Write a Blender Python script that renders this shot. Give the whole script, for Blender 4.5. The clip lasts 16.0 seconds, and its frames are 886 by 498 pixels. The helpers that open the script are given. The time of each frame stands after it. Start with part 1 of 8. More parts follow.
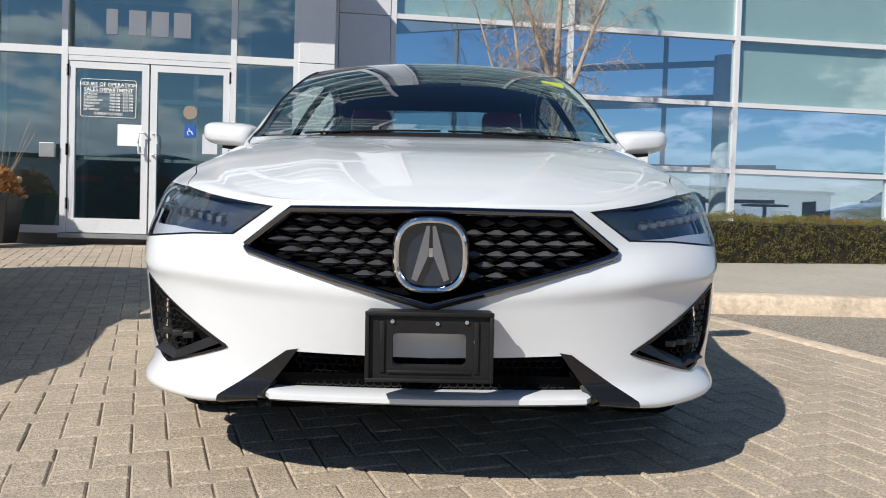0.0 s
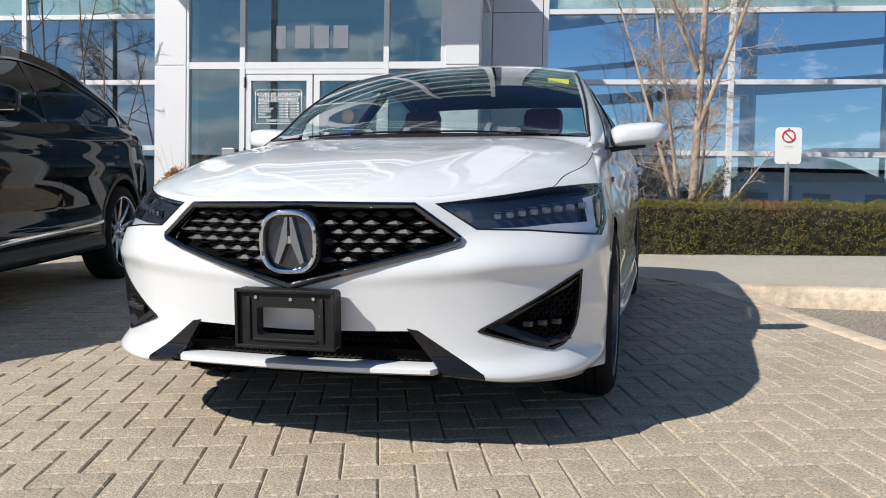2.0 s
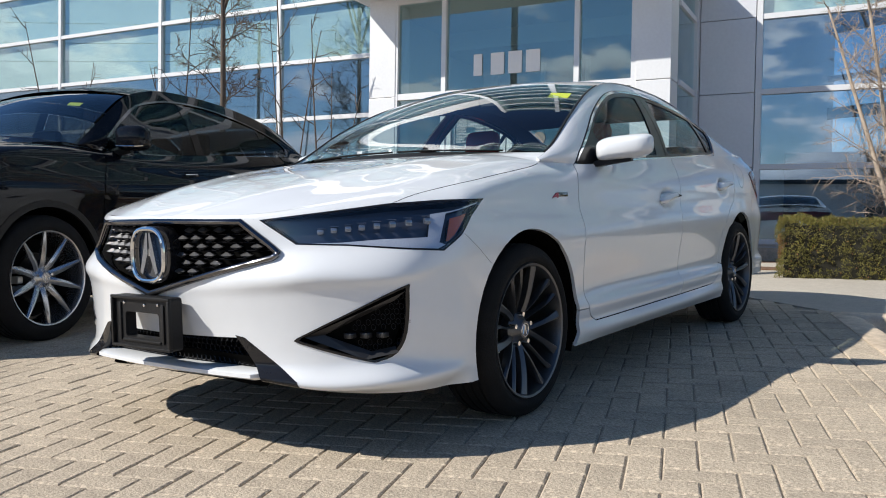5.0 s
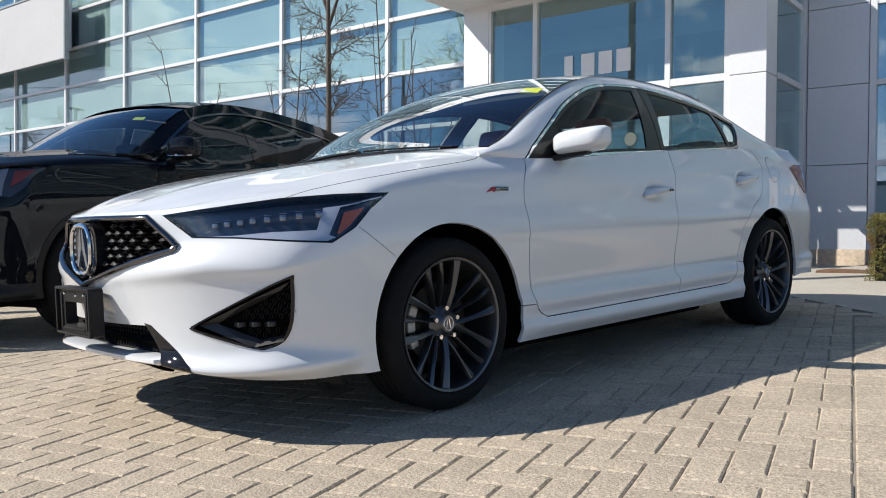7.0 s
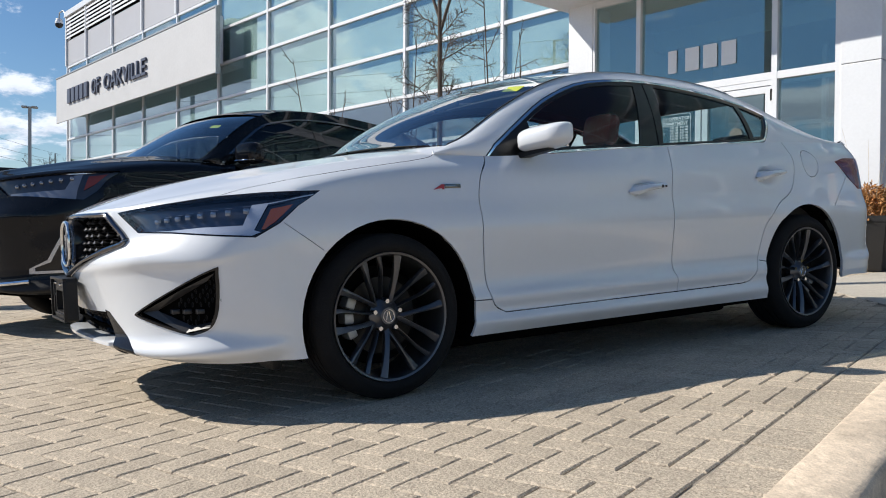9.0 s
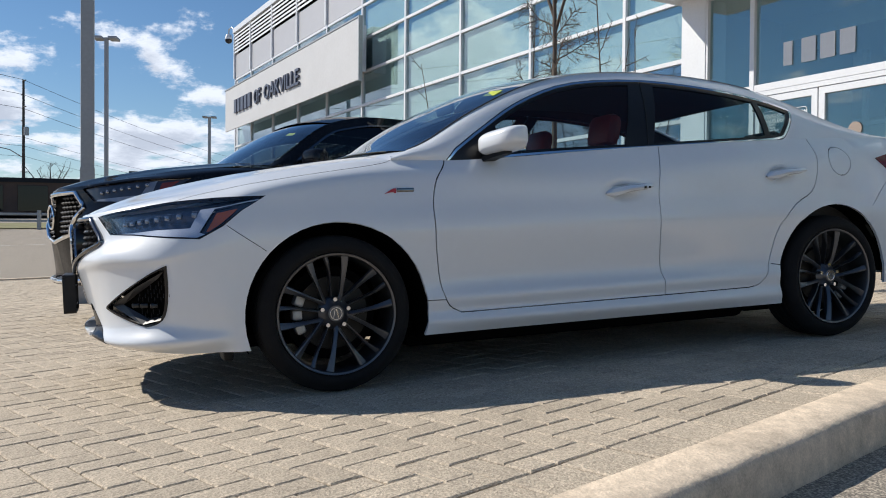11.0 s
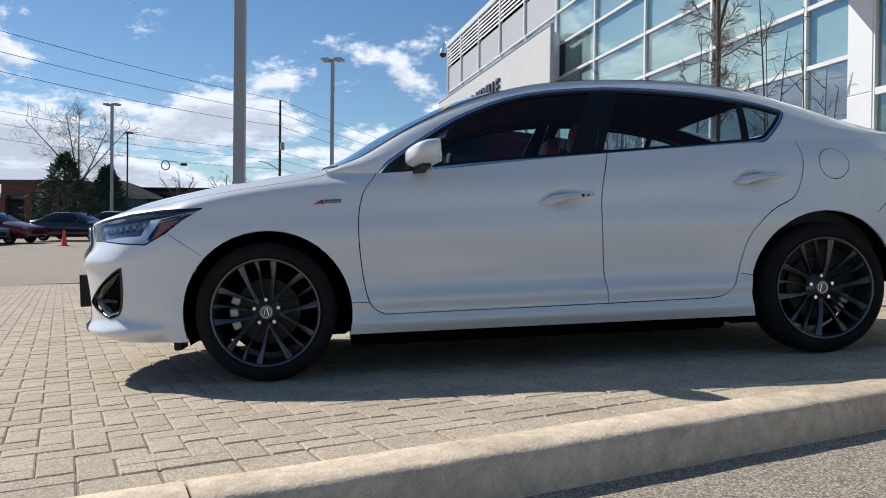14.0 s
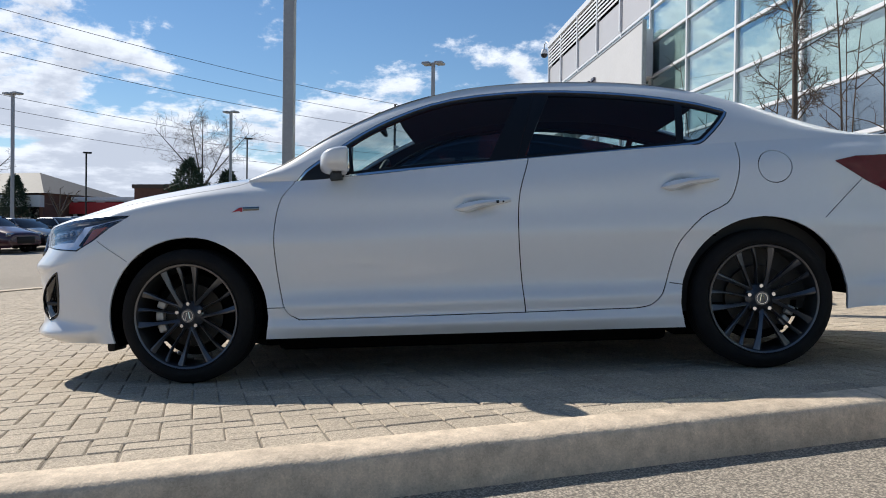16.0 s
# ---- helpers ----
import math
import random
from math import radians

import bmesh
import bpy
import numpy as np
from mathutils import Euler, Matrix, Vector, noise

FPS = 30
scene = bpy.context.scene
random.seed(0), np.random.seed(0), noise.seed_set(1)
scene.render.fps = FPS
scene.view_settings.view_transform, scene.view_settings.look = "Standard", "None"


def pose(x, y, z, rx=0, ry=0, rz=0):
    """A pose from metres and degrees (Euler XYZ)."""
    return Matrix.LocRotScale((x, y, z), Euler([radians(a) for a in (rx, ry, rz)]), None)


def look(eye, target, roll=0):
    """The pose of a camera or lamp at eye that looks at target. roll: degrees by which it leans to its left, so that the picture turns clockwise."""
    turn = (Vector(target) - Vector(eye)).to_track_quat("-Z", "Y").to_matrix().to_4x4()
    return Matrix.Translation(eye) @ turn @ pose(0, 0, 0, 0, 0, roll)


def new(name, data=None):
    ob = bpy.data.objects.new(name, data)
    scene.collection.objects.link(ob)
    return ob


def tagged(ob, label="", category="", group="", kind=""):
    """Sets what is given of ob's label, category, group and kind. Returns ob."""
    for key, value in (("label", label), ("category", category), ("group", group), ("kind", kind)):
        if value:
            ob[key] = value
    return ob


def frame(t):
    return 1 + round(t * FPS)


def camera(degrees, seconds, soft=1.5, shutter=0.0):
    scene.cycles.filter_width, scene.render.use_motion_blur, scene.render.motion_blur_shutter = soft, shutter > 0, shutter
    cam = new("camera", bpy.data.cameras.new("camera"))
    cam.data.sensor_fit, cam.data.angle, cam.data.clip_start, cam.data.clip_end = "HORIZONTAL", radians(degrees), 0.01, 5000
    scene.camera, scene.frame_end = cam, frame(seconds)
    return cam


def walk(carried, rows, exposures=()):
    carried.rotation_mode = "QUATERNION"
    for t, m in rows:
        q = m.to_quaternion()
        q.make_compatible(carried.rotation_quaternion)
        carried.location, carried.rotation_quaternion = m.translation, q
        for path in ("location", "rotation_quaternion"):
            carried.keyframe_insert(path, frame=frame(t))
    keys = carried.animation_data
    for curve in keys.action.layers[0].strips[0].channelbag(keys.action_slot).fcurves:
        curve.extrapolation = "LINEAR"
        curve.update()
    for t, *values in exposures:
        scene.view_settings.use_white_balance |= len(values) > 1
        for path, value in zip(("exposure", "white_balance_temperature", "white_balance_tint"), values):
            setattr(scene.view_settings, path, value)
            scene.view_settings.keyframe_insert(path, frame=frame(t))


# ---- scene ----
cam = camera(56.4, 16.0, 1.0)
PATH = [
    (0, (0.008, -3.021, 0.673), (0.023, -1.022, 0.609), 1.7),
    (0.5, (0.229, -3.1, 0.694), (0.09, -1.107, 0.613), 1.5),
    (1, (0.487, -3.166, 0.711), (0.123, -1.201, 0.625), 1.4),
    (1.5, (0.767, -3.233, 0.707), (0.331, -1.283, 0.621), 1.3),
    (2, (1.026, -3.195, 0.689), (0.515, -1.264, 0.598), 1.1),
    (2.5, (1.271, -3.127, 0.697), (0.618, -1.239, 0.604), 0.9),
    (3, (1.492, -3.053, 0.712), (0.709, -1.215, 0.624), 0.8),
    (3.5, (1.715, -2.936, 0.7), (0.82, -1.149, 0.626), 0.7),
    (4, (1.935, -2.82, 0.693), (0.931, -1.091, 0.635), 0.5),
    (4.5, (2.14, -2.755, 0.7), (1.061, -1.072, 0.646), 0.8),
    (7, (2.993, -2.156, 0.653), (1.562, -0.758, 0.619), 0.4),
    (7.5, (3.144, -2.052, 0.67), (1.663, -0.709, 0.632), 0.6),
    (8, (3.302, -1.944, 0.675), (1.752, -0.681, 0.642), 0.5),
    (8.5, (3.425, -1.749, 0.647), (1.816, -0.561, 0.614), 0.4),
    (9, (3.592, -1.585, 0.634), (1.922, -0.485, 0.603), 0.4),
    (9.5, (3.777, -1.436, 0.632), (2.05, -0.427, 0.6), 0.4),
    (12, (4.273, -0.447, 0.664), (2.356, 0.12, 0.633), 0.5),
    (12.5, (4.39, -0.251, 0.671), (2.447, 0.22, 0.641), 0.5),
    (13, (4.51, -0.052, 0.674), (2.545, 0.32, 0.646), 0.5),
    (13.5, (4.597, 0.199, 0.667), (2.617, 0.475, 0.642), 0.5),
    (14, (4.658, 0.419, 0.668), (2.667, 0.613, 0.644), 0.6),
    (14.5, (4.707, 0.634, 0.682), (2.711, 0.758, 0.658), 0.6),
    (15, (4.679, 0.889, 0.68), (2.68, 0.939, 0.656), 0.7),
    (15.5, (4.661, 1.153, 0.691), (2.662, 1.126, 0.668), 0.7),
    (16, (4.672, 1.371, 0.705), (2.674, 1.276, 0.681), 0.7),
]
walk(cam, [(t, look(eye, target, roll)) for t, eye, target, roll in PATH],
     [(0, 0.05, 5950, 10), (1, 0.11, 5950, 10), (2, 0.16, 5930, 10), (3.5, 0.20, 5910, 10), (4.5, 0.25, 5900, 10), (7.5, 0.33, 5900, 10), (8.2, 0.31, 5900, 10), (9, 0.265, 5900, 10), (9.5, 0.24, 5900, 10), (12, 0.15, 5890, 10), (13.5, 0.17, 5900, 10), (15, 0.19, 5920, 10), (16, 0.23, 5930, 10)])


# ---- world and sun ----
SUN_DIR = Vector((-0.735, -0.90, 0.92)).normalized()
world = bpy.data.worlds.new("world")
scene.world = world
world.use_nodes = True
wn, wl = world.node_tree.nodes, world.node_tree.links
wn.clear()
w_out = wn.new("ShaderNodeOutputWorld")
w_bg = wn.new("ShaderNodeBackground")
w_sky = wn.new("ShaderNodeTexSky")
w_sky.sky_type = "NISHITA"
w_sky.sun_disc = False
w_sky.sun_elevation = math.asin(SUN_DIR.z)
w_sky.sun_rotation = math.atan2(SUN_DIR.x, SUN_DIR.y)
w_sky.air_density, w_sky.dust_density, w_sky.ozone_density = 1.0, 0.05, 2.2
w_bg.inputs["Strength"].default_value = 0.073
# fair-weather cumulus: noise wound round the sky, drawn out thin towards the horizon
def wmath(op, a, b=None, c=None, clamp=False):
    q = wn.new("ShaderNodeMath"); q.operation = op; q.use_clamp = clamp
    for k, v in enumerate((a, b, c)):
        if v is None:
            continue
        if isinstance(v, (int, float)):
            q.inputs[k].default_value = v
        else:
            wl.new(v, q.inputs[k])
    return q.outputs[0]


def wmap(v, f0, f1, t0, t1, smooth=False):
    q = wn.new("ShaderNodeMapRange")
    q.interpolation_type = "SMOOTHSTEP" if smooth else "LINEAR"
    for k, x in (("From Min", f0), ("From Max", f1), ("To Min", t0), ("To Max", t1)):
        q.inputs[k].default_value = x
    wl.new(v, q.inputs["Value"])
    return q.outputs[0]


w_co = wn.new("ShaderNodeTexCoord")
w_sep = wn.new("ShaderNodeSeparateXYZ")
wl.new(w_co.outputs["Generated"], w_sep.inputs[0])
w_x, w_y, w_z = w_sep.outputs
w_up = wmath("MAXIMUM", w_z, 0.0)
w_flat = wmath("SQRT", wmath("ADD", wmath("MULTIPLY", w_x, w_x), wmath("MULTIPLY_ADD", w_y, w_y, 1e-4)))
w_lift = wmath("MULTIPLY", wmath("LOGARITHM", wmath("ADD", w_up, 0.06), 2.71828), 0.55)


def cloud_noise(scale, detail, rough, shift=0.0):
    c = wn.new("ShaderNodeCombineXYZ")
    wl.new(wmath("DIVIDE", w_x, w_flat), c.inputs[0])
    wl.new(wmath("DIVIDE", w_y, w_flat), c.inputs[1])
    wl.new(wmath("ADD", w_lift, shift), c.inputs[2])
    q = wn.new("ShaderNodeTexNoise")
    q.inputs["Scale"].default_value, q.inputs["Detail"].default_value, q.inputs["Roughness"].default_value = scale, detail, rough
    wl.new(c.outputs[0], q.inputs["Vector"])
    return q.outputs["Fac"]


# a bank over the horizon breaks up with height; more of it in the south, little in the east and north
w_cover = wmap(w_up, 0.0, 0.36, 0.150, -0.23)
w_cover = wmath("ADD", w_cover, wmap(w_y, -0.25, -0.75, 0.0, 0.13, True))
w_cover = wmath("ADD", w_cover, wmap(w_x, 0.0, 0.7, 0.0, -0.16, True))
w_cover = wmath("ADD", w_cover, wmap(w_y, 0.15, 0.55, 0.0, -0.42, True))
w_big = wmath("MULTIPLY_ADD", cloud_noise(1.7, 2.0, 0.5, 3.1), 0.6, -0.30)
w_dens = wmath("ADD", wmath("ADD", cloud_noise(7.6, 11.0, 0.62), w_big), w_cover)
w_mask = wmap(w_dens, 0.53, 0.63, 0.0, 1.0, True)
w_under = wmap(wmath("ADD", wmath("ADD", cloud_noise(7.6, 8.0, 0.62, 0.030), w_big), w_cover), 0.55, 0.74, 0.0, 0.72, True)
w_tone = wn.new("ShaderNodeMixRGB")
w_tone.inputs[1].default_value, w_tone.inputs[2].default_value = (11.6, 11.7, 11.9, 1), (5.6, 6.0, 6.9, 1)
wl.new(w_under, w_tone.inputs[0])
w_mix = wn.new("ShaderNodeMixRGB")
wl.new(w_mask, w_mix.inputs[0])
w_hs = wn.new("ShaderNodeHueSaturation"); w_hs.inputs["Saturation"].default_value = 1.12
wl.new(w_sky.outputs[0], w_hs.inputs["Color"])
wl.new(w_hs.outputs[0], w_mix.inputs[1])
wl.new(w_tone.outputs[0], w_mix.inputs[2])
wl.new(w_mix.outputs[0], w_bg.inputs["Color"])
wl.new(w_bg.outputs[0], w_out.inputs["Surface"])

sun = new("sun", bpy.data.lights.new("sun", "SUN"))
sun.data.energy, sun.data.angle, sun.data.color = 5.25, radians(0.53), (1.0, 0.89, 0.72)
sun.matrix_world = look(SUN_DIR * 60, (0, 0, 0))


# ---- materials ----
def mat(name, col, rough=0.5, metal=0.0, var=0.0, scale=8.0, bump=0.0, bscale=60.0, coat=0.0, spec=0.5, emit=None, col2=None, wear=0.0):
    """A surface with two scales of colour variation and fine relief, in object metres."""
    m = bpy.data.materials.new(name)
    m.use_nodes = True
    n, l = m.node_tree.nodes, m.node_tree.links
    b = n["Principled BSDF"]
    b.inputs["Roughness"].default_value = rough
    b.inputs["Metallic"].default_value = metal
    b.inputs["Coat Weight"].default_value = coat
    b.inputs["Coat Roughness"].default_value = 0.02
    b.inputs["Specular IOR Level"].default_value = spec
    b.inputs["Base Color"].default_value = (*col, 1)
    if emit:
        b.inputs["Emission Color"].default_value = (*emit[:3], 1)
        b.inputs["Emission Strength"].default_value = emit[3]
    co = n.new("ShaderNodeTexCoord")
    if var > 0:
        t1 = n.new("ShaderNodeTexNoise"); t1.inputs["Scale"].default_value = scale; t1.inputs["Detail"].default_value = 5
        t2 = n.new("ShaderNodeTexNoise"); t2.inputs["Scale"].default_value = scale * 14; t2.inputs["Detail"].default_value = 4
        for t in (t1, t2):
            l.new(co.outputs["Object"], t.inputs["Vector"])
        mx = n.new("ShaderNodeMath"); mx.operation = "ADD"
        l.new(t1.outputs["Fac"], mx.inputs[0]); l.new(t2.outputs["Fac"], mx.inputs[1])
        r = n.new("ShaderNodeMapRange")
        r.inputs["From Min"].default_value, r.inputs["From Max"].default_value = 0.65, 1.35
        l.new(mx.outputs[0], r.inputs["Value"])
        c = n.new("ShaderNodeMixRGB")
        d = col2 or tuple(v * (1 + var) for v in col)
        c.inputs[1].default_value = (*[v * (1 - var) for v in col], 1)
        c.inputs[2].default_value = (*d, 1)
        l.new(r.outputs[0], c.inputs[0])
        l.new(c.outputs[0], b.inputs["Base Color"])
        if wear > 0:
            r2 = n.new("ShaderNodeMapRange")
            r2.inputs["To Min"].default_value, r2.inputs["To Max"].default_value = max(rough - wear, 0.0), min(rough + wear, 1.0)
            l.new(t1.outputs["Fac"], r2.inputs["Value"])
            l.new(r2.outputs[0], b.inputs["Roughness"])
    if bump > 0:
        t3 = n.new("ShaderNodeTexNoise"); t3.inputs["Scale"].default_value = bscale; t3.inputs["Detail"].default_value = 5
        l.new(co.outputs["Object"], t3.inputs["Vector"])
        bp = n.new("ShaderNodeBump"); bp.inputs["Strength"].default_value = bump; bp.inputs["Distance"].default_value = 0.01
        l.new(t3.outputs["Fac"], bp.inputs["Height"])
        l.new(bp.outputs[0], b.inputs["Normal"])
    return m


def pane_mat(name, tint, gloss, refl=(0.9, 0.95, 1.0), extra=0.0):
    """Thin sheet glass: tinted straight through, with a mirror coat that grows at a slant."""
    m = bpy.data.materials.new(name)
    m.use_nodes = True
    n, l = m.node_tree.nodes, m.node_tree.links
    n.clear()
    o = n.new("ShaderNodeOutputMaterial")
    t = n.new("ShaderNodeBsdfTransparent"); t.inputs[0].default_value = (*tint, 1)
    g = n.new("ShaderNodeBsdfGlossy"); g.inputs["Roughness"].default_value = 0.004; g.inputs[0].default_value = (*refl, 1)
    f = n.new("ShaderNodeLayerWeight"); f.inputs["Blend"].default_value = 0.5
    p5 = n.new("ShaderNodeMath"); p5.operation = "POWER"; p5.inputs[1].default_value = 5.0
    l.new(f.outputs["Facing"], p5.inputs[0])
    a = n.new("ShaderNodeMath"); a.operation = "MULTIPLY_ADD"; a.use_clamp = True
    a.inputs[1].default_value, a.inputs[2].default_value = 0.95 * gloss, 0.045 * gloss + extra
    l.new(p5.outputs[0], a.inputs[0])
    mx = n.new("ShaderNodeMixShader")
    l.new(a.outputs[0], mx.inputs[0]); l.new(t.outputs[0], mx.inputs[1]); l.new(g.outputs[0], mx.inputs[2])
    l.new(mx.outputs[0], o.inputs[0])
    return m


M_WHITE = mat("white_pearl_paint", (0.71, 0.735, 0.775), 0.35, 0.0, 0.012, 2.0, coat=1.0)
M_BLACKPAINT = mat("black_paint", (0.006, 0.007, 0.010), 0.25, 0.0, 0.05, 2.0, coat=0.55, spec=0.0)
M_GLOSSBLK = mat("gloss_black_plastic", (0.012, 0.012, 0.014), 0.08, 0.0, 0.1, 6.0, coat=0.8, spec=0.0)
M_DARKCHROME = mat("dark_chrome", (0.17, 0.17, 0.18), 0.12, 1.0, 0.08, 6.0)
M_SMOKE = mat("smoked_satin_plastic", (0.035, 0.035, 0.038), 0.35, 0.4, 0.08, 6.0)
M_SILVERBLADE = mat("brushed_silver", (0.40, 0.43, 0.49), 0.22, 0.95, 0.06, 8.0)
M_CHROME = mat("chrome", (0.75, 0.76, 0.78), 0.06, 1.0, 0.05, 6.0)
M_BLKPLASTIC = mat("black_plastic", (0.013, 0.013, 0.014), 0.45, 0.0, 0.2, 20.0, 0.15, 300, spec=0.25)
M_VOID = mat("dark_lining", (0.006, 0.006, 0.006), 0.9, 0.0, 0.2, 5.0, spec=0.0)
M_RUBBER = mat("tyre_rubber", (0.012, 0.012, 0.0125), 0.85, 0.0, 0.25, 12.0, 0.2, 200, spec=0.2)
M_RIM = mat("dark_grey_alloy", (0.12, 0.122, 0.131), 0.36, 0.8, 0.1, 9.0, coat=0.12)
M_RIM2 = mat("grey_silver_alloy", (0.50, 0.51, 0.54), 0.25, 0.9, 0.1, 9.0, coat=0.3)
M_DISC = mat("brake_steel", (0.03, 0.029, 0.028), 0.45, 1.0, 0.15, 20.0)
M_CALIPER = mat("cast_caliper", (0.45, 0.45, 0.44), 0.5, 0.5, 0.1, 20.0)
M_AMBER = mat("amber_lens", (0.42, 0.10, 0.028), 0.15, 0.0, 0.1, 40.0, coat=1.0)
M_REDLENS = mat("red_lens", (0.12, 0.008, 0.013), 0.15, 0.0, 0.2, 30.0, coat=0.4, spec=0.2)
M_SILVER = mat("silver_reflector", (0.66, 0.67, 0.72), 0.25, 0.35, 0.08, 20.0)
M_LED = mat("lens_crystal", (0.22, 0.24, 0.29), 0.06, 0.7, 0.1, 60.0, coat=1.0)
M_REDLEATHER = mat("red_leather", (0.27, 0.028, 0.026), 0.45, 0.0, 0.15, 10.0, 0.2, 200)
M_INTERIOR = mat("black_trim", (0.014, 0.014, 0.015), 0.6, 0.0, 0.2, 10.0, 0.1, 200)
M_HEADLINER = mat("grey_headliner", (0.05, 0.05, 0.052), 0.9, 0.0, 0.1, 10.0)
M_HEADLAMP = mat("headlamp_smoke", (0.035, 0.04, 0.058), 0.12, 0.0, 0.1, 30.0, coat=0.6)
M_YELLOW = mat("yellow_sticker", (0.46, 0.52, 0.05), 0.5, 0.0, 0.1, 30.0)
M_CARGLASS = pane_mat("car_window_glass", (0.66, 0.76, 0.78), 0.55, extra=0.008)
M_PILLAR = mat("pillar_black", (0.010, 0.010, 0.011), 0.3, 0.0, 0.1, 10.0, coat=0.25, spec=0.2)
M_SCREEN = pane_mat("windscreen_glass", (0.76, 0.83, 0.80), 1.2, extra=0.055)
M_TINTGLASS = pane_mat("tinted_glass", (0.10, 0.12, 0.13), 0.6, extra=0.02)
M_LENS = pane_mat("headlight_lens", (0.92, 0.95, 0.99), 0.9, extra=0.025)

M_PAVER = mat("grey_paver", (0.44, 0.372, 0.288), 0.9, 0.0, 0.20, 3.0, 0.55, 130)
M_JOINT = mat("joint_sand", (0.27, 0.235, 0.19), 1.0, 0.0, 0.3, 20.0, 0.5, 200)
M_KERB = mat("kerb_concrete", (0.66, 0.545, 0.42), 0.9, 0.0, 0.24, 1.6, 0.38, 80)
M_WALKWAY = mat("pavement_concrete", (0.42, 0.385, 0.33), 0.92, 0.0, 0.12, 1.2, 0.3, 110)
M_ALU = mat("white_aluminium", (0.72, 0.735, 0.765), 0.38, 0.1, 0.04, 2.0)
M_ALUSH = mat("grey_panel", (0.68, 0.70, 0.75), 0.42, 0.15, 0.05, 1.5)
M_WALLPANEL = mat("pale_grey_wall_panel", (0.45, 0.45, 0.475), 0.45, 0.1, 0.04, 1.5)
M_SIGNPANEL = mat("pale_sign_panel", (0.54, 0.54, 0.55), 0.5, 0.0, 0.05, 1.0)
M_TEAL = mat("pale_teal_backing", (0.61, 0.675, 0.65), 0.8, 0.0, 0.05, 0.8)
M_BLUEGLASS = pane_mat("facade_glass", (0.68, 0.77, 0.77), 1.1, (0.85, 0.93, 1.0), 0.17)
M_DARKGLASS = pane_mat("entrance_glass", (0.72, 0.83, 0.83), 1.2, (0.86, 0.97, 1.0), 0.11)
M_SKYGLASS = pane_mat("coated_facade_glass", (0.75, 0.85, 0.92), 1.1, (0.85, 0.93, 1.0), 0.17)
M_ROOM = mat("room_paint", (0.54, 0.56, 0.56), 0.8, 0.0, 0.06, 1.0)
M_ROOMFLOOR = mat("showroom_tile", (0.16, 0.16, 0.16), 0.25, 0.0, 0.1, 1.0)
M_BEAM = mat("grey_steel_paint", (0.16, 0.18, 0.21), 0.6, 0.1, 0.06, 1.0)
M_LETTER = mat("dark_grey_letter", (0.09, 0.10, 0.14), 0.4, 0.3, 0.1, 8.0)
M_FROST = mat("white_vinyl", (0.90, 0.90, 0.90), 0.6, 0.0, 0.03, 20.0)
M_GALV = mat("galvanised_steel", (0.36, 0.37, 0.38), 0.45, 0.7, 0.12, 12.0)
M_POLE = mat("painted_lamp_pole", (0.36, 0.37, 0.39), 0.5, 0.1, 0.1, 2.0)
M_DARKPOLE = mat("dark_pole", (0.05, 0.045, 0.04), 0.7, 0.0, 0.2, 6.0)
M_BARK = mat("bark", (0.40, 0.325, 0.26), 0.9, 0.0, 0.3, 14.0, 0.5, 60)
M_BARKDARK = mat("dark_bark", (0.10, 0.08, 0.065), 0.9, 0.0, 0.3, 14.0, 0.5, 60)
M_HEDGE = mat("hedge_leaf", (0.075, 0.080, 0.015), 0.7, 0.0, 0.5, 2.6, col2=(0.22, 0.195, 0.034))
M_HEDGEBROWN = mat("hedge_brown_leaf", (0.20, 0.10, 0.035), 0.8, 0.0, 0.4, 4.0)
# near black: the hedge's inner shade is put into this colour
M_HEDGECORE = mat("hedge_inner_shade", (0.013, 0.012, 0.006), 0.9, 0.0, 0.4, 6.0)
M_CONIFER = mat("conifer_needles", (0.029, 0.056, 0.029), 0.8, 0.0, 0.4, 2.0)
M_DRYLEAF = mat("dried_orange_foliage", (0.42, 0.17, 0.045), 0.8, 0.0, 0.4, 9.0, col2=(0.62, 0.33, 0.12))
M_DRYGRASS = mat("dry_grass_stem", (0.52, 0.40, 0.25), 0.8, 0.0, 0.2, 20.0)
M_PLANTER = mat("black_planter", (0.015, 0.015, 0.016), 0.4, 0.0, 0.2, 8.0)
M_SOIL = mat("bed_mulch", (0.13, 0.075, 0.045), 1.0, 0.0, 0.4, 20.0, 0.8, 60)
M_BRICK = mat("red_brick", (0.15, 0.075, 0.055), 0.9, 0.0, 0.2, 3.0, 0.3, 40)
M_BROWN = mat("brown_wall", (0.095, 0.068, 0.055), 0.9, 0.0, 0.15, 2.0)
M_ROOFGREY = mat("grey_shingle", (0.026, 0.030, 0.036), 0.95, 0.0, 0.2, 3.0, spec=0.1)
M_ROOFTEAL = mat("teal_awning", (0.03, 0.10, 0.10), 0.7, 0.0, 0.2, 3.0)
M_WHITEWALL = mat("white_wall", (0.72, 0.72, 0.70), 0.8, 0.0, 0.05, 0.5)
M_REDBAND = mat("red_fascia", (0.45, 0.03, 0.03), 0.5, 0.0, 0.1, 3.0)
M_CONE = mat("orange_cone_plastic", (0.75, 0.10, 0.02), 0.5, 0.0, 0.1, 10.0)
M_SIGNWHITE = mat("white_sign", (0.78, 0.78, 0.78), 0.45, 0.0, 0.03, 10.0)
M_SIGNRED = mat("red_sign_ink", (0.55, 0.03, 0.03), 0.5, 0.0, 0.05, 10.0)
M_BLUEINK = mat("blue_sign", (0.02, 0.10, 0.45), 0.5, 0.0, 0.05, 10.0)
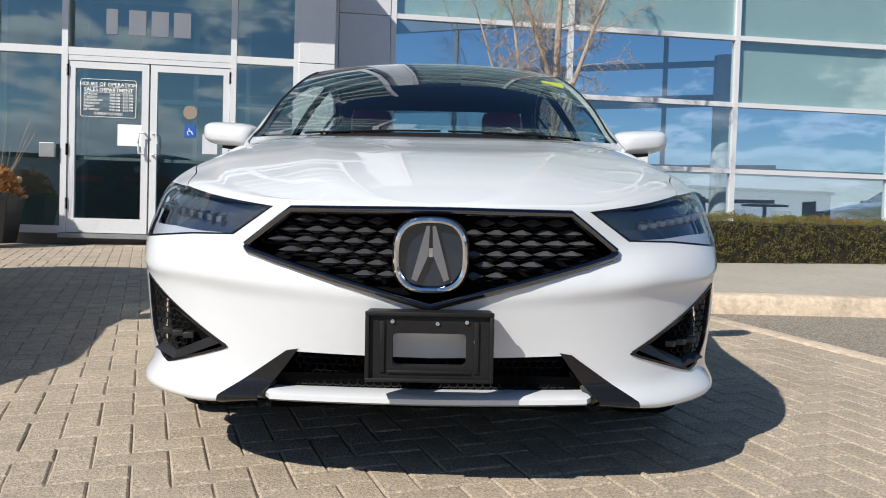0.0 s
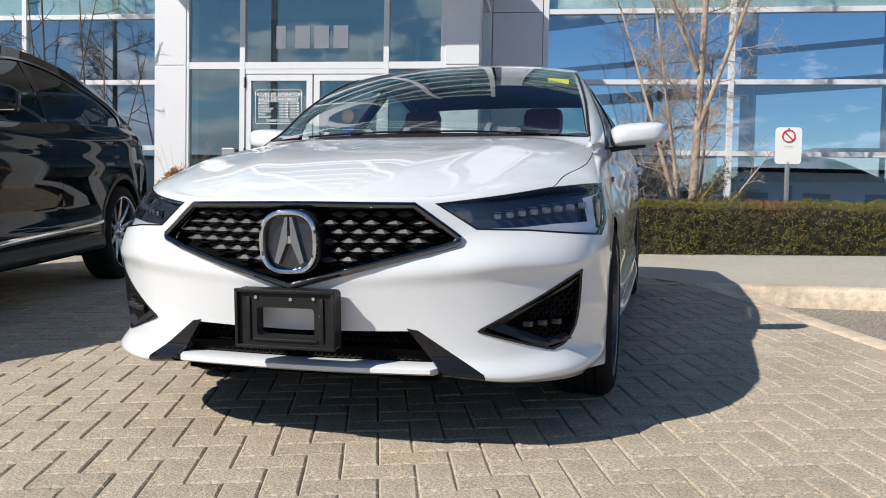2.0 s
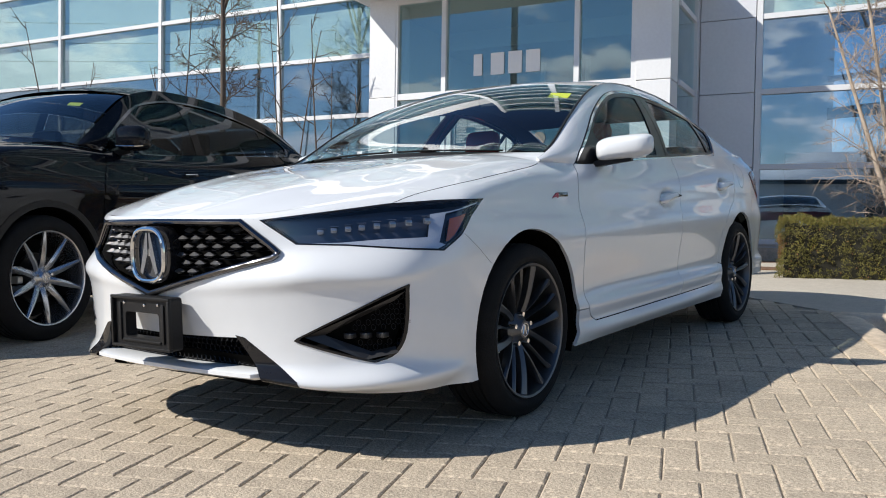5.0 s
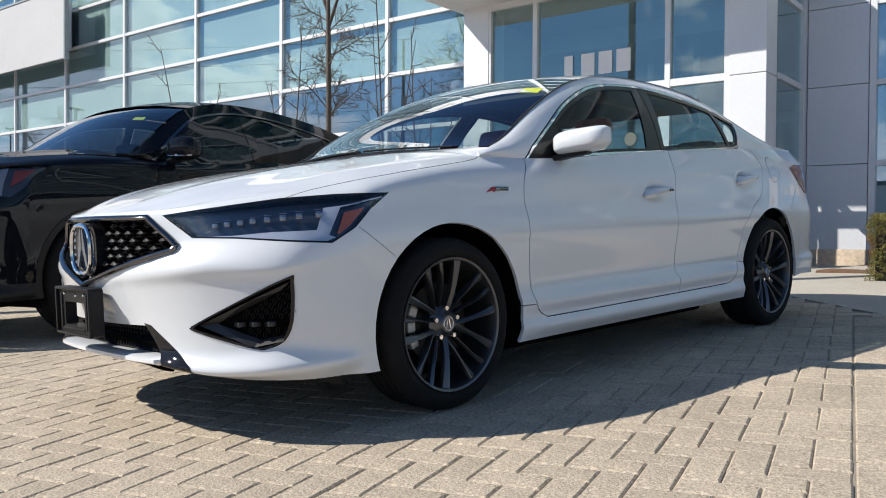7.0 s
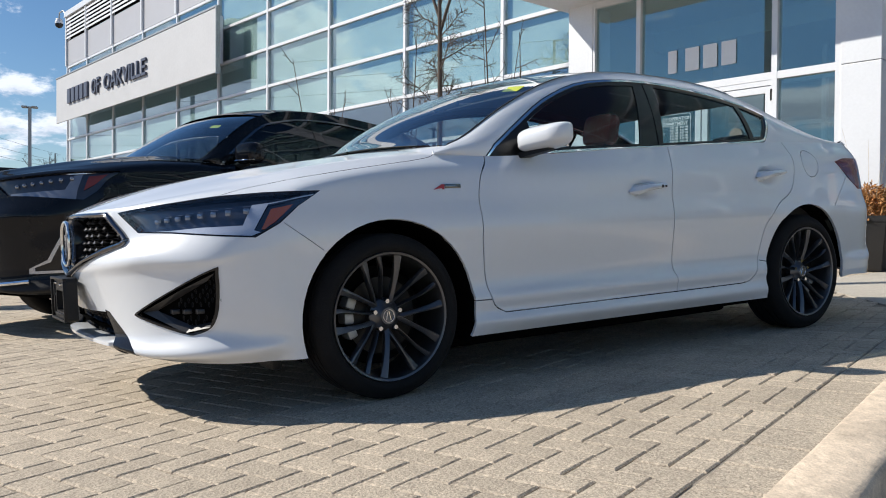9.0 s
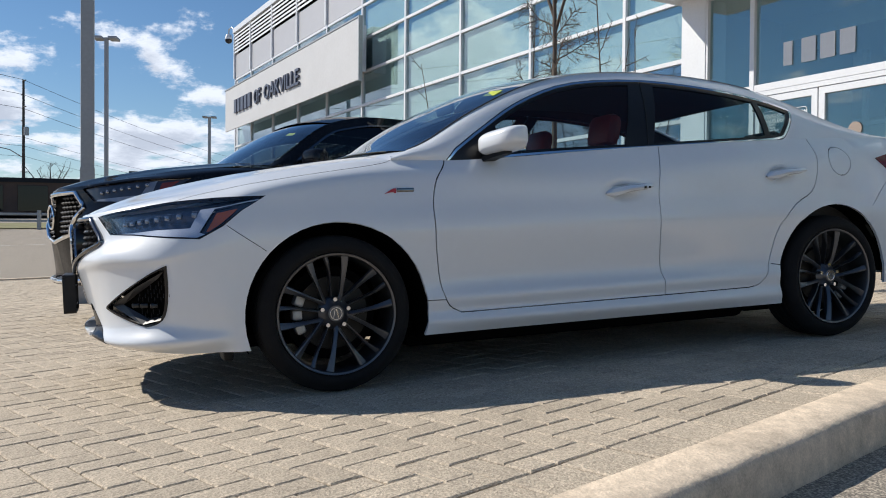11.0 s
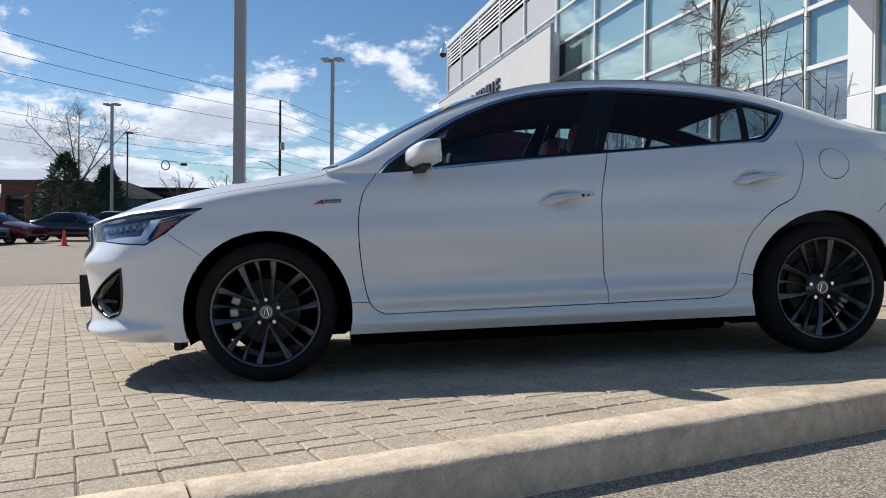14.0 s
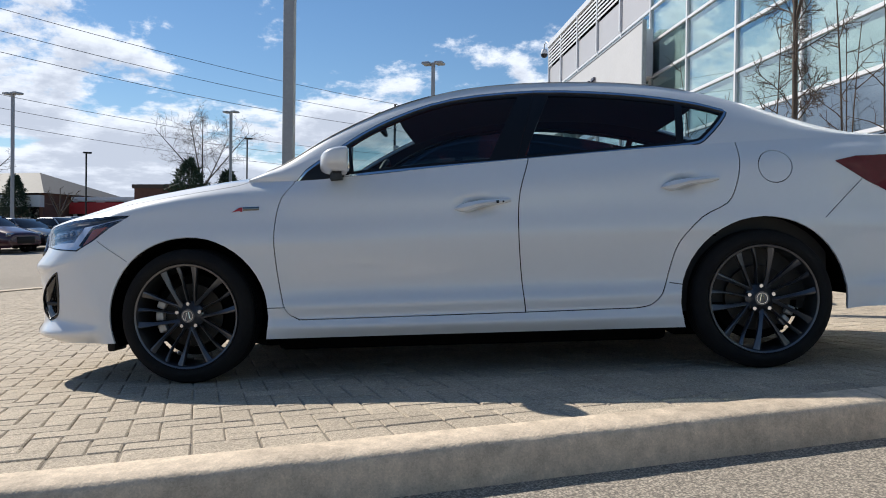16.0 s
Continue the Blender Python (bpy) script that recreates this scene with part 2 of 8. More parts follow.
M_CABLE = mat("black_cable", (0.02, 0.02, 0.02), 0.7, 0.0, 0.1, 10.0)
M_GRASS = mat("dry_lawn", (0.20, 0.19, 0.09), 1.0, 0.0, 0.3, 1.0, 0.5, 30)
CARCOLS = {k: mat("car_paint_" + k, c, 0.3, 0.2, 0.04, 2.0, coat=1.0) for k, c in dict(
    silver=(0.42, 0.43, 0.45), red=(0.15, 0.006, 0.012), maroon=(0.05, 0.008, 0.018), black=(0.012, 0.013, 0.016), white=(0.7, 0.7, 0.7), blue=(0.05, 0.07, 0.11), grey=(0.12, 0.13, 0.14)).items()}

# asphalt: fine pale stones in a dark binder
M_ASPHALT = mat("asphalt", (0.245, 0.215, 0.178), 0.92, 0.0, 0.12, 0.6, 0.6, 160)
_n, _l = M_ASPHALT.node_tree.nodes, M_ASPHALT.node_tree.links
_v = _n.new("ShaderNodeTexVoronoi"); _v.inputs["Scale"].default_value = 125.0
_c = _n.new("ShaderNodeTexCoord"); _l.new(_c.outputs["Object"], _v.inputs["Vector"])
_r = _n.new("ShaderNodeValToRGB")
_r.color_ramp.elements[0].position, _r.color_ramp.elements[0].color = 0.10, (0.14, 0.125, 0.108, 1)
_r.color_ramp.elements[1].position, _r.color_ramp.elements[1].color = 0.75, (0.50, 0.435, 0.355, 1)
_s = _n.new("ShaderNodeSeparateColor"); _l.new(_v.outputs["Color"], _s.inputs[0]); _l.new(_s.outputs[0], _r.inputs[0])
_m = _n.new("ShaderNodeMixRGB"); _m.inputs[0].default_value = 0.62
_b = _n["Principled BSDF"]
_l.new(_b.inputs["Base Color"].links[0].from_socket, _m.inputs[1]); _l.new(_r.outputs[0], _m.inputs[2])
_g = _n.new("ShaderNodeMapRange")
for _k, _x in (("From Min", 0.30), ("From Max", 0.62), ("To Min", 1.30), ("To Max", 0.68)):
    _g.inputs[_k].default_value = _x
_l.new(_v.outputs["Distance"], _g.inputs["Value"])
_h = _n.new("ShaderNodeHueSaturation"); _l.new(_m.outputs[0], _h.inputs["Color"]); _l.new(_g.outputs[0], _h.inputs["Value"]); _l.new(_h.outputs[0], _b.inputs["Base Color"])

# paver colour differs from stone to stone
_n, _l = M_PAVER.node_tree.nodes, M_PAVER.node_tree.links
_b = _n["Principled BSDF"]
_o = _n.new("ShaderNodeObjectInfo"); _g = _n.new("ShaderNodeNewGeometry")
_a = _n.new("ShaderNodeMath"); _a.operation = "ADD"; _l.new(_o.outputs["Random"], _a.inputs[0]); _l.new(_g.outputs["Random Per Island"], _a.inputs[1])
_f = _n.new("ShaderNodeMath"); _f.operation = "FRACT"; _l.new(_a.outputs[0], _f.inputs[0])
_r = _n.new("ShaderNodeMapRange"); _r.inputs["To Min"].default_value, _r.inputs["To Max"].default_value = 0.92, 1.07
_l.new(_f.outputs[0], _r.inputs["Value"])
_h = _n.new("ShaderNodeHueSaturation"); _l.new(_b.inputs["Base Color"].links[0].from_socket, _h.inputs["Color"]); _l.new(_r.outputs[0], _h.inputs["Value"]); _l.new(_h.outputs[0], _b.inputs["Base Color"])

# grime and pale lime bloom on the kerbs
_n, _l = M_KERB.node_tree.nodes, M_KERB.node_tree.links
_b = _n["Principled BSDF"]
_c = _n.new("ShaderNodeTexCoord")
for _sc, _lo, _hi, _v0, _v1 in ((3.2, 0.44, 0.66, 1.0, 0.62), (11.0, 0.55, 0.72, 1.0, 0.80), (6.5, 0.62, 0.74, 1.0, 1.22)):
    _t = _n.new("ShaderNodeTexNoise"); _t.inputs["Scale"].default_value, _t.inputs["Detail"].default_value, _t.inputs["Roughness"].default_value = _sc, 8.0, 0.68
    _l.new(_c.outputs["Object"], _t.inputs["Vector"])
    _r = _n.new("ShaderNodeMapRange")
    for _k, _x in (("From Min", _lo), ("From Max", _hi), ("To Min", _v0), ("To Max", _v1)):
        _r.inputs[_k].default_value = _x
    _l.new(_t.outputs["Fac"], _r.inputs["Value"])
    _h = _n.new("ShaderNodeHueSaturation"); _l.new(_b.inputs["Base Color"].links[0].from_socket, _h.inputs["Color"]); _l.new(_r.outputs[0], _h.inputs["Value"]); _l.new(_h.outputs[0], _b.inputs["Base Color"])

# fine aggregate shows in the worn faces of pavers and kerbs
for _mat, _sc, _amt in ((M_PAVER, 190.0, 0.58), (M_KERB, 200.0, 0.2), (M_WALKWAY, 200.0, 0.3)):
    _n, _l = _mat.node_tree.nodes, _mat.node_tree.links
    _b = _n["Principled BSDF"]
    _v = _n.new("ShaderNodeTexVoronoi"); _v.inputs["Scale"].default_value = _sc
    _c = _n.new("ShaderNodeTexCoord"); _l.new(_c.outputs["Object"], _v.inputs["Vector"])
    _s = _n.new("ShaderNodeSeparateColor"); _l.new(_v.outputs["Color"], _s.inputs[0])
    _r = _n.new("ShaderNodeMapRange"); _r.inputs["To Min"].default_value, _r.inputs["To Max"].default_value = 1 - _amt * 0.55, 1 + _amt * 0.45
    _l.new(_s.outputs[0], _r.inputs["Value"])
    _h = _n.new("ShaderNodeHueSaturation"); _l.new(_b.inputs["Base Color"].links[0].from_socket, _h.inputs["Color"]); _l.new(_r.outputs[0], _h.inputs["Value"]); _l.new(_h.outputs[0], _b.inputs["Base Color"])

SLOPE = pose(0, 0, 0, 2.7, -0.6, 0)          # the apron falls towards the lot
AX_R = 2.67

# ---- building blocks ----
def part(name, bm, material, parent=None, label="", smooth=True, angle=38, m=None):
    """Links a bmesh as one mesh object, under parent if there is one."""
    me = bpy.data.meshes.new(name)
    bm.to_mesh(me)
    bm.free()
    for q in (material if isinstance(material, (list, tuple)) else [material]):
        me.materials.append(q)
    if smooth:
        me.shade_smooth()
        me.set_sharp_from_angle(angle=radians(angle))
    ob = new(name, me)
    if parent:
        ob.parent = parent
    if m is not None:
        ob.matrix_basis = m
    if label:
        ob["label"] = label
    return ob


def empty(name, m, label, category, group="", kind=""):
    ob = new(name)
    ob.matrix_basis = m
    ob.empty_display_size = 0.1
    return tagged(ob, label, category, group, kind)


def box(bm, x0, x1, y0, y1, z0, z1, bev=0.0, mi=0):
    v = [bm.verts.new((x, y, z)) for z in (z0, z1) for y in (y0, y1) for x in (x0, x1)]
    f = [bm.faces.new([v[i] for i in q]) for q in ((0, 2, 3, 1), (4, 5, 7, 6), (0, 1, 5, 4), (2, 6, 7, 3), (0, 4, 6, 2), (1, 3, 7, 5))]
    for a in f:
        a.material_index = mi
    if bev > 0:
        e = {q for a in f for q in a.edges}
        bmesh.ops.bevel(bm, geom=list(e), offset=bev, segments=2, affect="EDGES", profile=0.5)
    return f


def boxed(*dims, bev=0.0):
    bm = bmesh.new()
    box(bm, *dims, bev=bev)
    return bm


def lathe(profile, n=48, axis="x", bm=None):
    """Turns (radius, offset along the axis) pairs round an axis."""
    bm = bm or bmesh.new()
    rings = []
    for r, o in profile:
        ring = []
        for k in range(n):
            a = 2 * math.pi * k / n
            c, s = r * math.cos(a), r * math.sin(a)
            ring.append(bm.verts.new({"x": (o, c, s), "z": (c, s, o), "y": (c, o, s)}[axis]))
        rings.append(ring)
    for a, b in zip(rings, rings[1:]):
        for k in range(n):
            q = [a[k], a[(k + 1) % n], b[(k + 1) % n], b[k]]
            bm.faces.new(q)
    for ring, (r, o) in ((rings[0], profile[0]), (rings[-1], profile[-1])):
        if r < 0.02:
            bm.faces.new(ring)
    bmesh.ops.recalc_face_normals(bm, faces=bm.faces)
    return bm


def tube(bm, pts, radius, seg=8, closed=False, flat=1.0, up=None):
    """A tube along points; radius is a number or one for each point; flat squashes it across."""
    pts = [Vector(p) for p in pts]
    n = len(pts)
    rings = []
    ref = Vector(up) if up else Vector((0.13, 0.21, 0.97))
    for i, p in enumerate(pts):
        a = pts[(i - 1) % n] if closed or i > 0 else p
        b = pts[(i + 1) % n] if closed or i < n - 1 else p
        d = (b - a).normalized()
        s = d.cross(ref)
        if s.length < 1e-4:
            s = d.cross(Vector((1, 0, 0)))
        s.normalize()
        u = s.cross(d)
        r = radius[i] if isinstance(radius, (list, tuple)) else radius
        rings.append([bm.verts.new(p + s * (r * math.cos(2 * math.pi * k / seg)) + u * (r * flat * math.sin(2 * math.pi * k / seg))) for k in range(seg)])
    for i in range(n if closed else n - 1):
        a, b = rings[i], rings[(i + 1) % n]
        for k in range(seg):
            bm.faces.new((a[k], a[(k + 1) % seg], b[(k + 1) % seg], b[k]))
    if not closed:
        bm.faces.new(rings[0][::-1])
        bm.faces.new(rings[-1])
    return bm


def prism(bm, poly, lo, hi, axis="y"):
    """A flat polygon given extent along an axis."""
    def at(p, h):
        return {"x": (h, p[0], p[1]), "y": (p[0], h, p[1]), "z": (p[0], p[1], h)}[axis]
    a = [bm.verts.new(at(p, lo)) for p in poly]
    b = [bm.verts.new(at(p, hi)) for p in poly]
    n = len(poly)
    bm.faces.new(a)
    bm.faces.new(b[::-1])
    for i in range(n):
        bm.faces.new((a[i], b[i], b[(i + 1) % n], a[(i + 1) % n]))
    bmesh.ops.recalc_face_normals(bm, faces=bm.faces)
    return bm


def spline(P, t):
    """Catmull-Rom through control points P (n, d) at parameters t."""
    P = np.asarray(P, float)
    n = len(P)
    t = np.clip(np.asarray(t, float), 0, n - 1 - 1e-9)
    i = t.astype(int)
    f = (t - i)[:, None] if P.ndim == 2 else (t - i)[:, None, None]
    a = P[np.maximum(i - 1, 0)]
    b, c = P[i], P[np.minimum(i + 1, n - 1)]
    d = P[np.minimum(i + 2, n - 1)]
    a = np.where((i == 0).reshape(f.shape), 2 * b - c, a)
    d = np.where((i >= n - 2).reshape(f.shape), 2 * c - b, d)
    return 0.5 * (2 * b + (c - a) * f + (2 * a - 5 * b + 4 * c - d) * f ** 2 + (3 * b - a - 3 * c + d) * f ** 3)


def poly_in(poly, x, y):
    hit, n = False, len(poly)
    for i in range(n):
        (x0, y0), (x1, y1) = poly[i], poly[i - 1]
        if (y0 > y) != (y1 > y) and x < (x1 - x0) * (y - y0) / (y1 - y0) + x0:
            hit = not hit
    return hit


def cut(bm, poly):
    """Cuts the flat sheet bm (x, y) along a polygon and returns the faces inside."""
    lo = (min(p[0] for p in poly), min(p[1] for p in poly))
    hi = (max(p[0] for p in poly), max(p[1] for p in poly))

    def near(f, lo, hi):
        xs, ys = [v.co.x for v in f.verts], [v.co.y for v in f.verts]
        return max(xs) >= lo[0] and min(xs) <= hi[0] and max(ys) >= lo[1] and min(ys) <= hi[1]
    faces = {f for f in bm.faces if near(f, lo, hi)}
    for i in range(len(poly)):
        p, q = poly[i - 1], poly[i]
        l2, h2 = (min(p[0], q[0]) - 1e-5, min(p[1], q[1]) - 1e-5), (max(p[0], q[0]) + 1e-5, max(p[1], q[1]) + 1e-5)
        sub = [f for f in faces if f.is_valid and near(f, l2, h2)]
        if not sub:
            continue
        geom = list({v for f in sub for v in f.verts}) + list({e for f in sub for e in f.edges}) + sub
        no = Vector((q[1] - p[1], p[0] - q[0], 0))
        if no.length < 1e-9:
            continue
        ret = bmesh.ops.bisect_plane(bm, geom=geom, dist=1e-6, plane_co=(p[0], p[1], 0), plane_no=no.normalized())
        faces |= {g for g in ret["geom"] if isinstance(g, bmesh.types.BMFace)}
    out = []
    for f in faces:
        if f.is_valid:
            c = f.calc_center_median()
            if poly_in(poly, c.x, c.y):
                out.append(f)
    return out


def strip(line, w):
    """The outline of a line w wide, as one polygon a segment."""
    res = []
    for p, q in zip(line, line[1:]):
        d = Vector((q[0] - p[0], q[1] - p[1]))
        if d.length < 1e-6:
            continue
        d.normalize()
        s = Vector((-d.y, d.x)) * w / 2
        e = d * w * 0.4
        res.append([(p[0] + s.x - e.x, p[1] + s.y - e.y), (q[0] + s.x + e.x, q[1] + s.y + e.y), (q[0] - s.x + e.x, q[1] - s.y + e.y), (p[0] - s.x - e.x, p[1] - s.y - e.y)])
    return res


def dense(line, n=6, closed=False):
    P = [tuple(p) for p in line]
    if closed:
        P = [P[-1]] + P + [P[0], P[1]]
        out = spline(P, np.linspace(1, len(P) - 2, n * (len(P) - 3) + 1))[:-1]
    else:
        out = spline(P, np.linspace(0, len(P) - 1, n * (len(P) - 1) + 1))
    return [tuple(float(c) for c in p) for p in out]


class Sheet:
    """A curved panel kept flat while it is cut: the mesh lies in (a, b), and each corner remembers its place in space."""

    def __init__(self, grid, flat):
        self.bm = bm = bmesh.new()
        self.P = bm.verts.layers.float_vector.new("place")
        self.R = bm.faces.layers.int.new("region")
        rows, cols, _ = grid.shape
        fl = flat(grid)
        vs = [[None] * cols for _ in range(rows)]
        for i in range(rows):
            for j in range(cols):
                v = bm.verts.new((fl[i, j, 0], fl[i, j, 1], 0))
                v[self.P] = Vector(grid[i, j])
                vs[i][j] = v
        for i in range(rows - 1):
            for j in range(cols - 1):
                bm.faces.new((vs[i][j], vs[i][j + 1], vs[i + 1][j + 1], vs[i + 1][j]))

    def region(self, poly, k, only=None):
        for f in cut(self.bm, poly):
            if only is None or f[self.R] in only:
                f[self.R] = k

    def groove(self, line, w=0.006):
        for q in strip(line, w):
            self.region(q, -1)

    def take(self, k, push=0.0, thick=0.0, mirror=False, both=False):
        """A new bmesh of the faces of region k, in space; push moves it along the outward normal."""
        res = bmesh.new()
        for side in ((1, -1) if both else ((-1,) if mirror else (1,))):
            done = {}
            for f in self.bm.faces:
                if f[self.R] != k:
                    continue
                q = []
                for v in f.verts:
                    if v not in done:
                        p = v[self.P]
                        done[v] = res.verts.new((p.x * side, p.y, p.z))
                    q.append(done[v])
                if len(set(q)) > 2:
                    try:
                        g = res.faces.new(q if side > 0 else q[::-1])
                    except ValueError:
                        pass
        bmesh.ops.remove_doubles(res, verts=res.verts, dist=0.0004)
        res.normal_update()
        if push or thick:
            nor = {v: v.normal.copy() for v in res.verts}
            if push:
                for v in res.verts:
                    v.co += nor[v] * push
        if thick:
            edge = [e for e in res.edges if e.is_boundary]
            ex = bmesh.ops.extrude_edge_only(res, edges=edge)
            nv = [g for g in ex["geom"] if isinstance(g, bmesh.types.BMVert)]
            src = {}
            for e in res.edges:
                a, b = e.verts
                for p, q in ((a, b), (b, a)):
                    if p in nv and q in nor:
                        src[p] = q
            for v in nv:
                if v in src:
                    v.co -= nor[src[v]] * thick
            res.normal_update()
        return res


# ---- ground, kerbs ----
def apron_z(x, y):
    return float((SLOPE @ Vector((x, y, 0))).z)


def lot_z(x, y):
    if x < -110:
        x = -110
    return -0.817 - 0.0391 * x + 0.0224 * max(-40, min(y, 30))


def ground_z(x, y):
    a = max(apron_z(max(min(x, 8), -16), max(min(y, 10), -14)), -0.85) - 0.135
    b = lot_z(x, y)
    t = min(1, max(0, (-13.2 - x) / 3.0))
    return a * (1 - t) + b * t


def ground_sheet():
    xs = sorted(set([-900, -600, -400, -250, -180, -140, -110, -90, -70, -55, -45, -35, -28, -22, -19] + [round(-17 + 0.5 * k, 2) for k in range(56)] + [12, 14, 17, 22, 30, 45, 70, 110, 180, 300, 600, 900]))
    ys = sorted(set([-900, -600, -300, -160, -90, -60, -45, -35, -28, -22, -18] + [round(-15 + 0.75 * k, 2) for k in range(40)] + [16, 20, 27, 40, 60, 100, 180, 350, 600, 900]))
    bm = bmesh.new()
    v = [[bm.verts.new((x, y, ground_z(x, y))) for x in xs] for y in ys]
    for a, b in zip(v, v[1:]):
        for i in range(len(xs) - 1):
            bm.faces.new((a[i], a[i + 1], b[i + 1], b[i]))
    ob = part("ground", bm, M_ASPHALT)
    return tagged(ob, "worn grey asphalt of the driveway and car park", "asphalt", kind="structure")


ground_sheet()
K0, K1 = Vector((2.43, 0.13)), Vector((1.31, 3.32))       # inner edge of the kerb beside the pavers
K_DIR = (K1 - K0).normalized()
K_NOR = Vector((K_DIR.y, -K_DIR.x))
LAY = math.atan2(K_NOR.y, K_NOR.x)                       # the paving is laid square to the kerb


def kerb(path, width, high, label, joint=2.9, first=None):
    """Kerb stones along a plan path; the profile lies on its right-hand side."""
    L = [0.0]
    for a, b in zip(path, path[1:]):
        L.append(L[-1] + (Vector(b) - Vector(a)).length)

    def at(s):
        for i in range(len(L) - 1):
            if s <= L[i + 1] + 1e-9:
                break
        a, b = Vector(path[i]), Vector(path[i + 1])
        d = (b - a).normalized()
        return a + d * (s - L[i]), Vector((d.y, -d.x))
    prof = [(-0.035, -0.25), (-0.035, 0.002), (-0.022, 0.008), (width * 0.55, 0.005), (width - 0.035, 0.0), (width - 0.014, -0.006), (width - 0.003, -0.020), (width + 0.002, -0.045), (width + 0.012, -high), (width + 0.012, -high - 0.15)]
    n = max(1, round(L[-1] / joint))
    cuts = [L[-1] * k / n for k in range(n + 1)]
    if first is not None:
        cuts = [0.0] + [q for q in np.arange(first, L[-1] - 0.3, joint)] + [L[-1]]
    for s0, s1 in zip(cuts, cuts[1:]):
        s0, s1 = s0 + 0.004, s1 - 0.004
        bm = bmesh.new()
        rows = []
        m = max(3, int((s1 - s0) / 0.045))
        for i in range(m + 1):
            p, nn = at(s0 + (s1 - s0) * i / m)
            row = []
            for o, h in prof:
                q = p + nn * o
                w = 0.004 * noise.noise(Vector((q.x * 5, q.y * 5, h * 20))) + 0.0022 * noise.noise(Vector((q.x * 24, q.y * 24, h * 60)))
                if -0.05 < h < -0.004:
                    w -= 0.016 * max(0.0, noise.noise(Vector((q.x * 9 + 4, q.y * 9, 3))) - 0.42)
                row.append(bm.verts.new((q.x + nn.x * w, q.y + nn.y * w, apron_z(p.x, p.y) + h + (w * 0.6 if h > -0.2 else 0))))
            rows.append(row)
        for a, b in zip(rows, rows[1:]):
            for j in range(len(prof) - 1):
                bm.faces.new((a[j], b[j], b[j + 1], a[j + 1]))
        bm.faces.new(rows[0]); bm.faces.new(rows[-1][::-1])
        bmesh.ops.recalc_face_normals(bm, faces=bm.faces)
        tagged(part("kerb", bm, M_KERB, angle=60), label, "kerb", "kerb stones", "structure")


k_path = [tuple(K1 + K_DIR * 0.0), tuple(K0), (K0.x + 0.34, -0.92), (K0.x + 0.78, -1.95), (K0.x + 1.5, -3.0), (K0.x + 2.6, -3.8)]
kerb([(p[0], p[1]) for p in k_path[::-1]], 0.15, 0.135, "pale weathered concrete kerb with a rounded edge", 3.0, 1.69)
# pavement in front of the hedge, with its own kerb
walk_edge = [(1.33, 3.36), (1.75, 3.42), (2.4, 3.40), (3.4, 3.36), (6, 3.30), (16, 3.1)]
kerb(walk_edge, 0.16, 0.135, "pale concrete kerb of the pavement by the hedge", 3.0)
bm = bmesh.new()
outline = [(-0.95, 5.30), (0.2, 4.30), (1.30, 3.37), (1.75, 3.42), (2.4, 3.40), (3.4, 3.36), (6, 3.30), (16, 3.1), (16, 9.3), (6, 8.4), (0.5, 7.6), (-0.9, 7.3)]
top = [bm.verts.new((x, y, apron_z(x, y))) for x, y in outline]
low = [bm.verts.new((x, y, apron_z(x, y) - 0.2)) for x, y in outline]
bm.faces.new(top)
for i in range(len(outline)):
    bm.faces.new((low[i], low[(i + 1) % len(outline)], top[(i + 1) % len(outline)], top[i]))
bmesh.ops.recalc_face_normals(bm, faces=bm.faces)
tagged(part("pavement", bm, M_WALKWAY, smooth=False), "plain grey concrete pavement in front of the hedge", "pavement", kind="structure")
# the flush edge between paving and car park
lot_edge = [(-13.0, -0.5), (-13.6, -3.0), (-14.6, -4.6), (-15.2, -6.4), (-15.0, -8.4), (-13.3, -9.0), (-9.0, -8.6)]
pts = dense(lot_edge, 6)
bm = bmesh.new()
rows = []
for i, (x, y) in enumerate(pts):
    a, b = Vector(pts[max(i - 1, 0)]), Vector(pts[min(i + 1, len(pts) - 1)])
    d = (b - a).normalized()
    s = Vector((d.y, -d.x)) * 0.12
    rows.append([bm.verts.new((x + s.x * k, y + s.y * k, apron_z(x, y) + h)) for k, h in ((-1, -0.15), (-1, 0.03), (1, 0.03), (1, -0.3))])
for a, b in zip(rows, rows[1:]):
    for j in range(3):
        bm.faces.new((a[j], b[j], b[j + 1], a[j + 1]))
bmesh.ops.recalc_face_normals(bm, faces=bm.faces)
tagged(part("edging", bm, M_KERB), "low concrete edging between pavers and car park", "edging", kind="structure")
# painted bay lines in the car park
for k, (x0, y0, x1, y1) in enumerate(((-20.5, -4.2, -17.5, -6.0), (-28, -3, -24.5, -14), (-33, -1, -31.5, -22))):
    d = Vector((x1 - x0, y1 - y0)).normalized()
    s = Vector((-d.y, d.x)) * 0.06
    bm = bmesh.new()
    rows = []
    for i in range(21):
        p = Vector((x0, y0)).lerp(Vector((x1, y1)), i / 20)
        rows.append([bm.verts.new((p.x + s.x * e, p.y + s.y * e, ground_z(p.x, p.y) + 0.012)) for e in (-1, 1)])
    for a, b in zip(rows, rows[1:]):
        bm.faces.new((a[0], b[0], b[1], a[1]))
    tagged(part("bay_line", bm, M_FROST), "faded white line painted on the asphalt", "road marking", kind="structure")


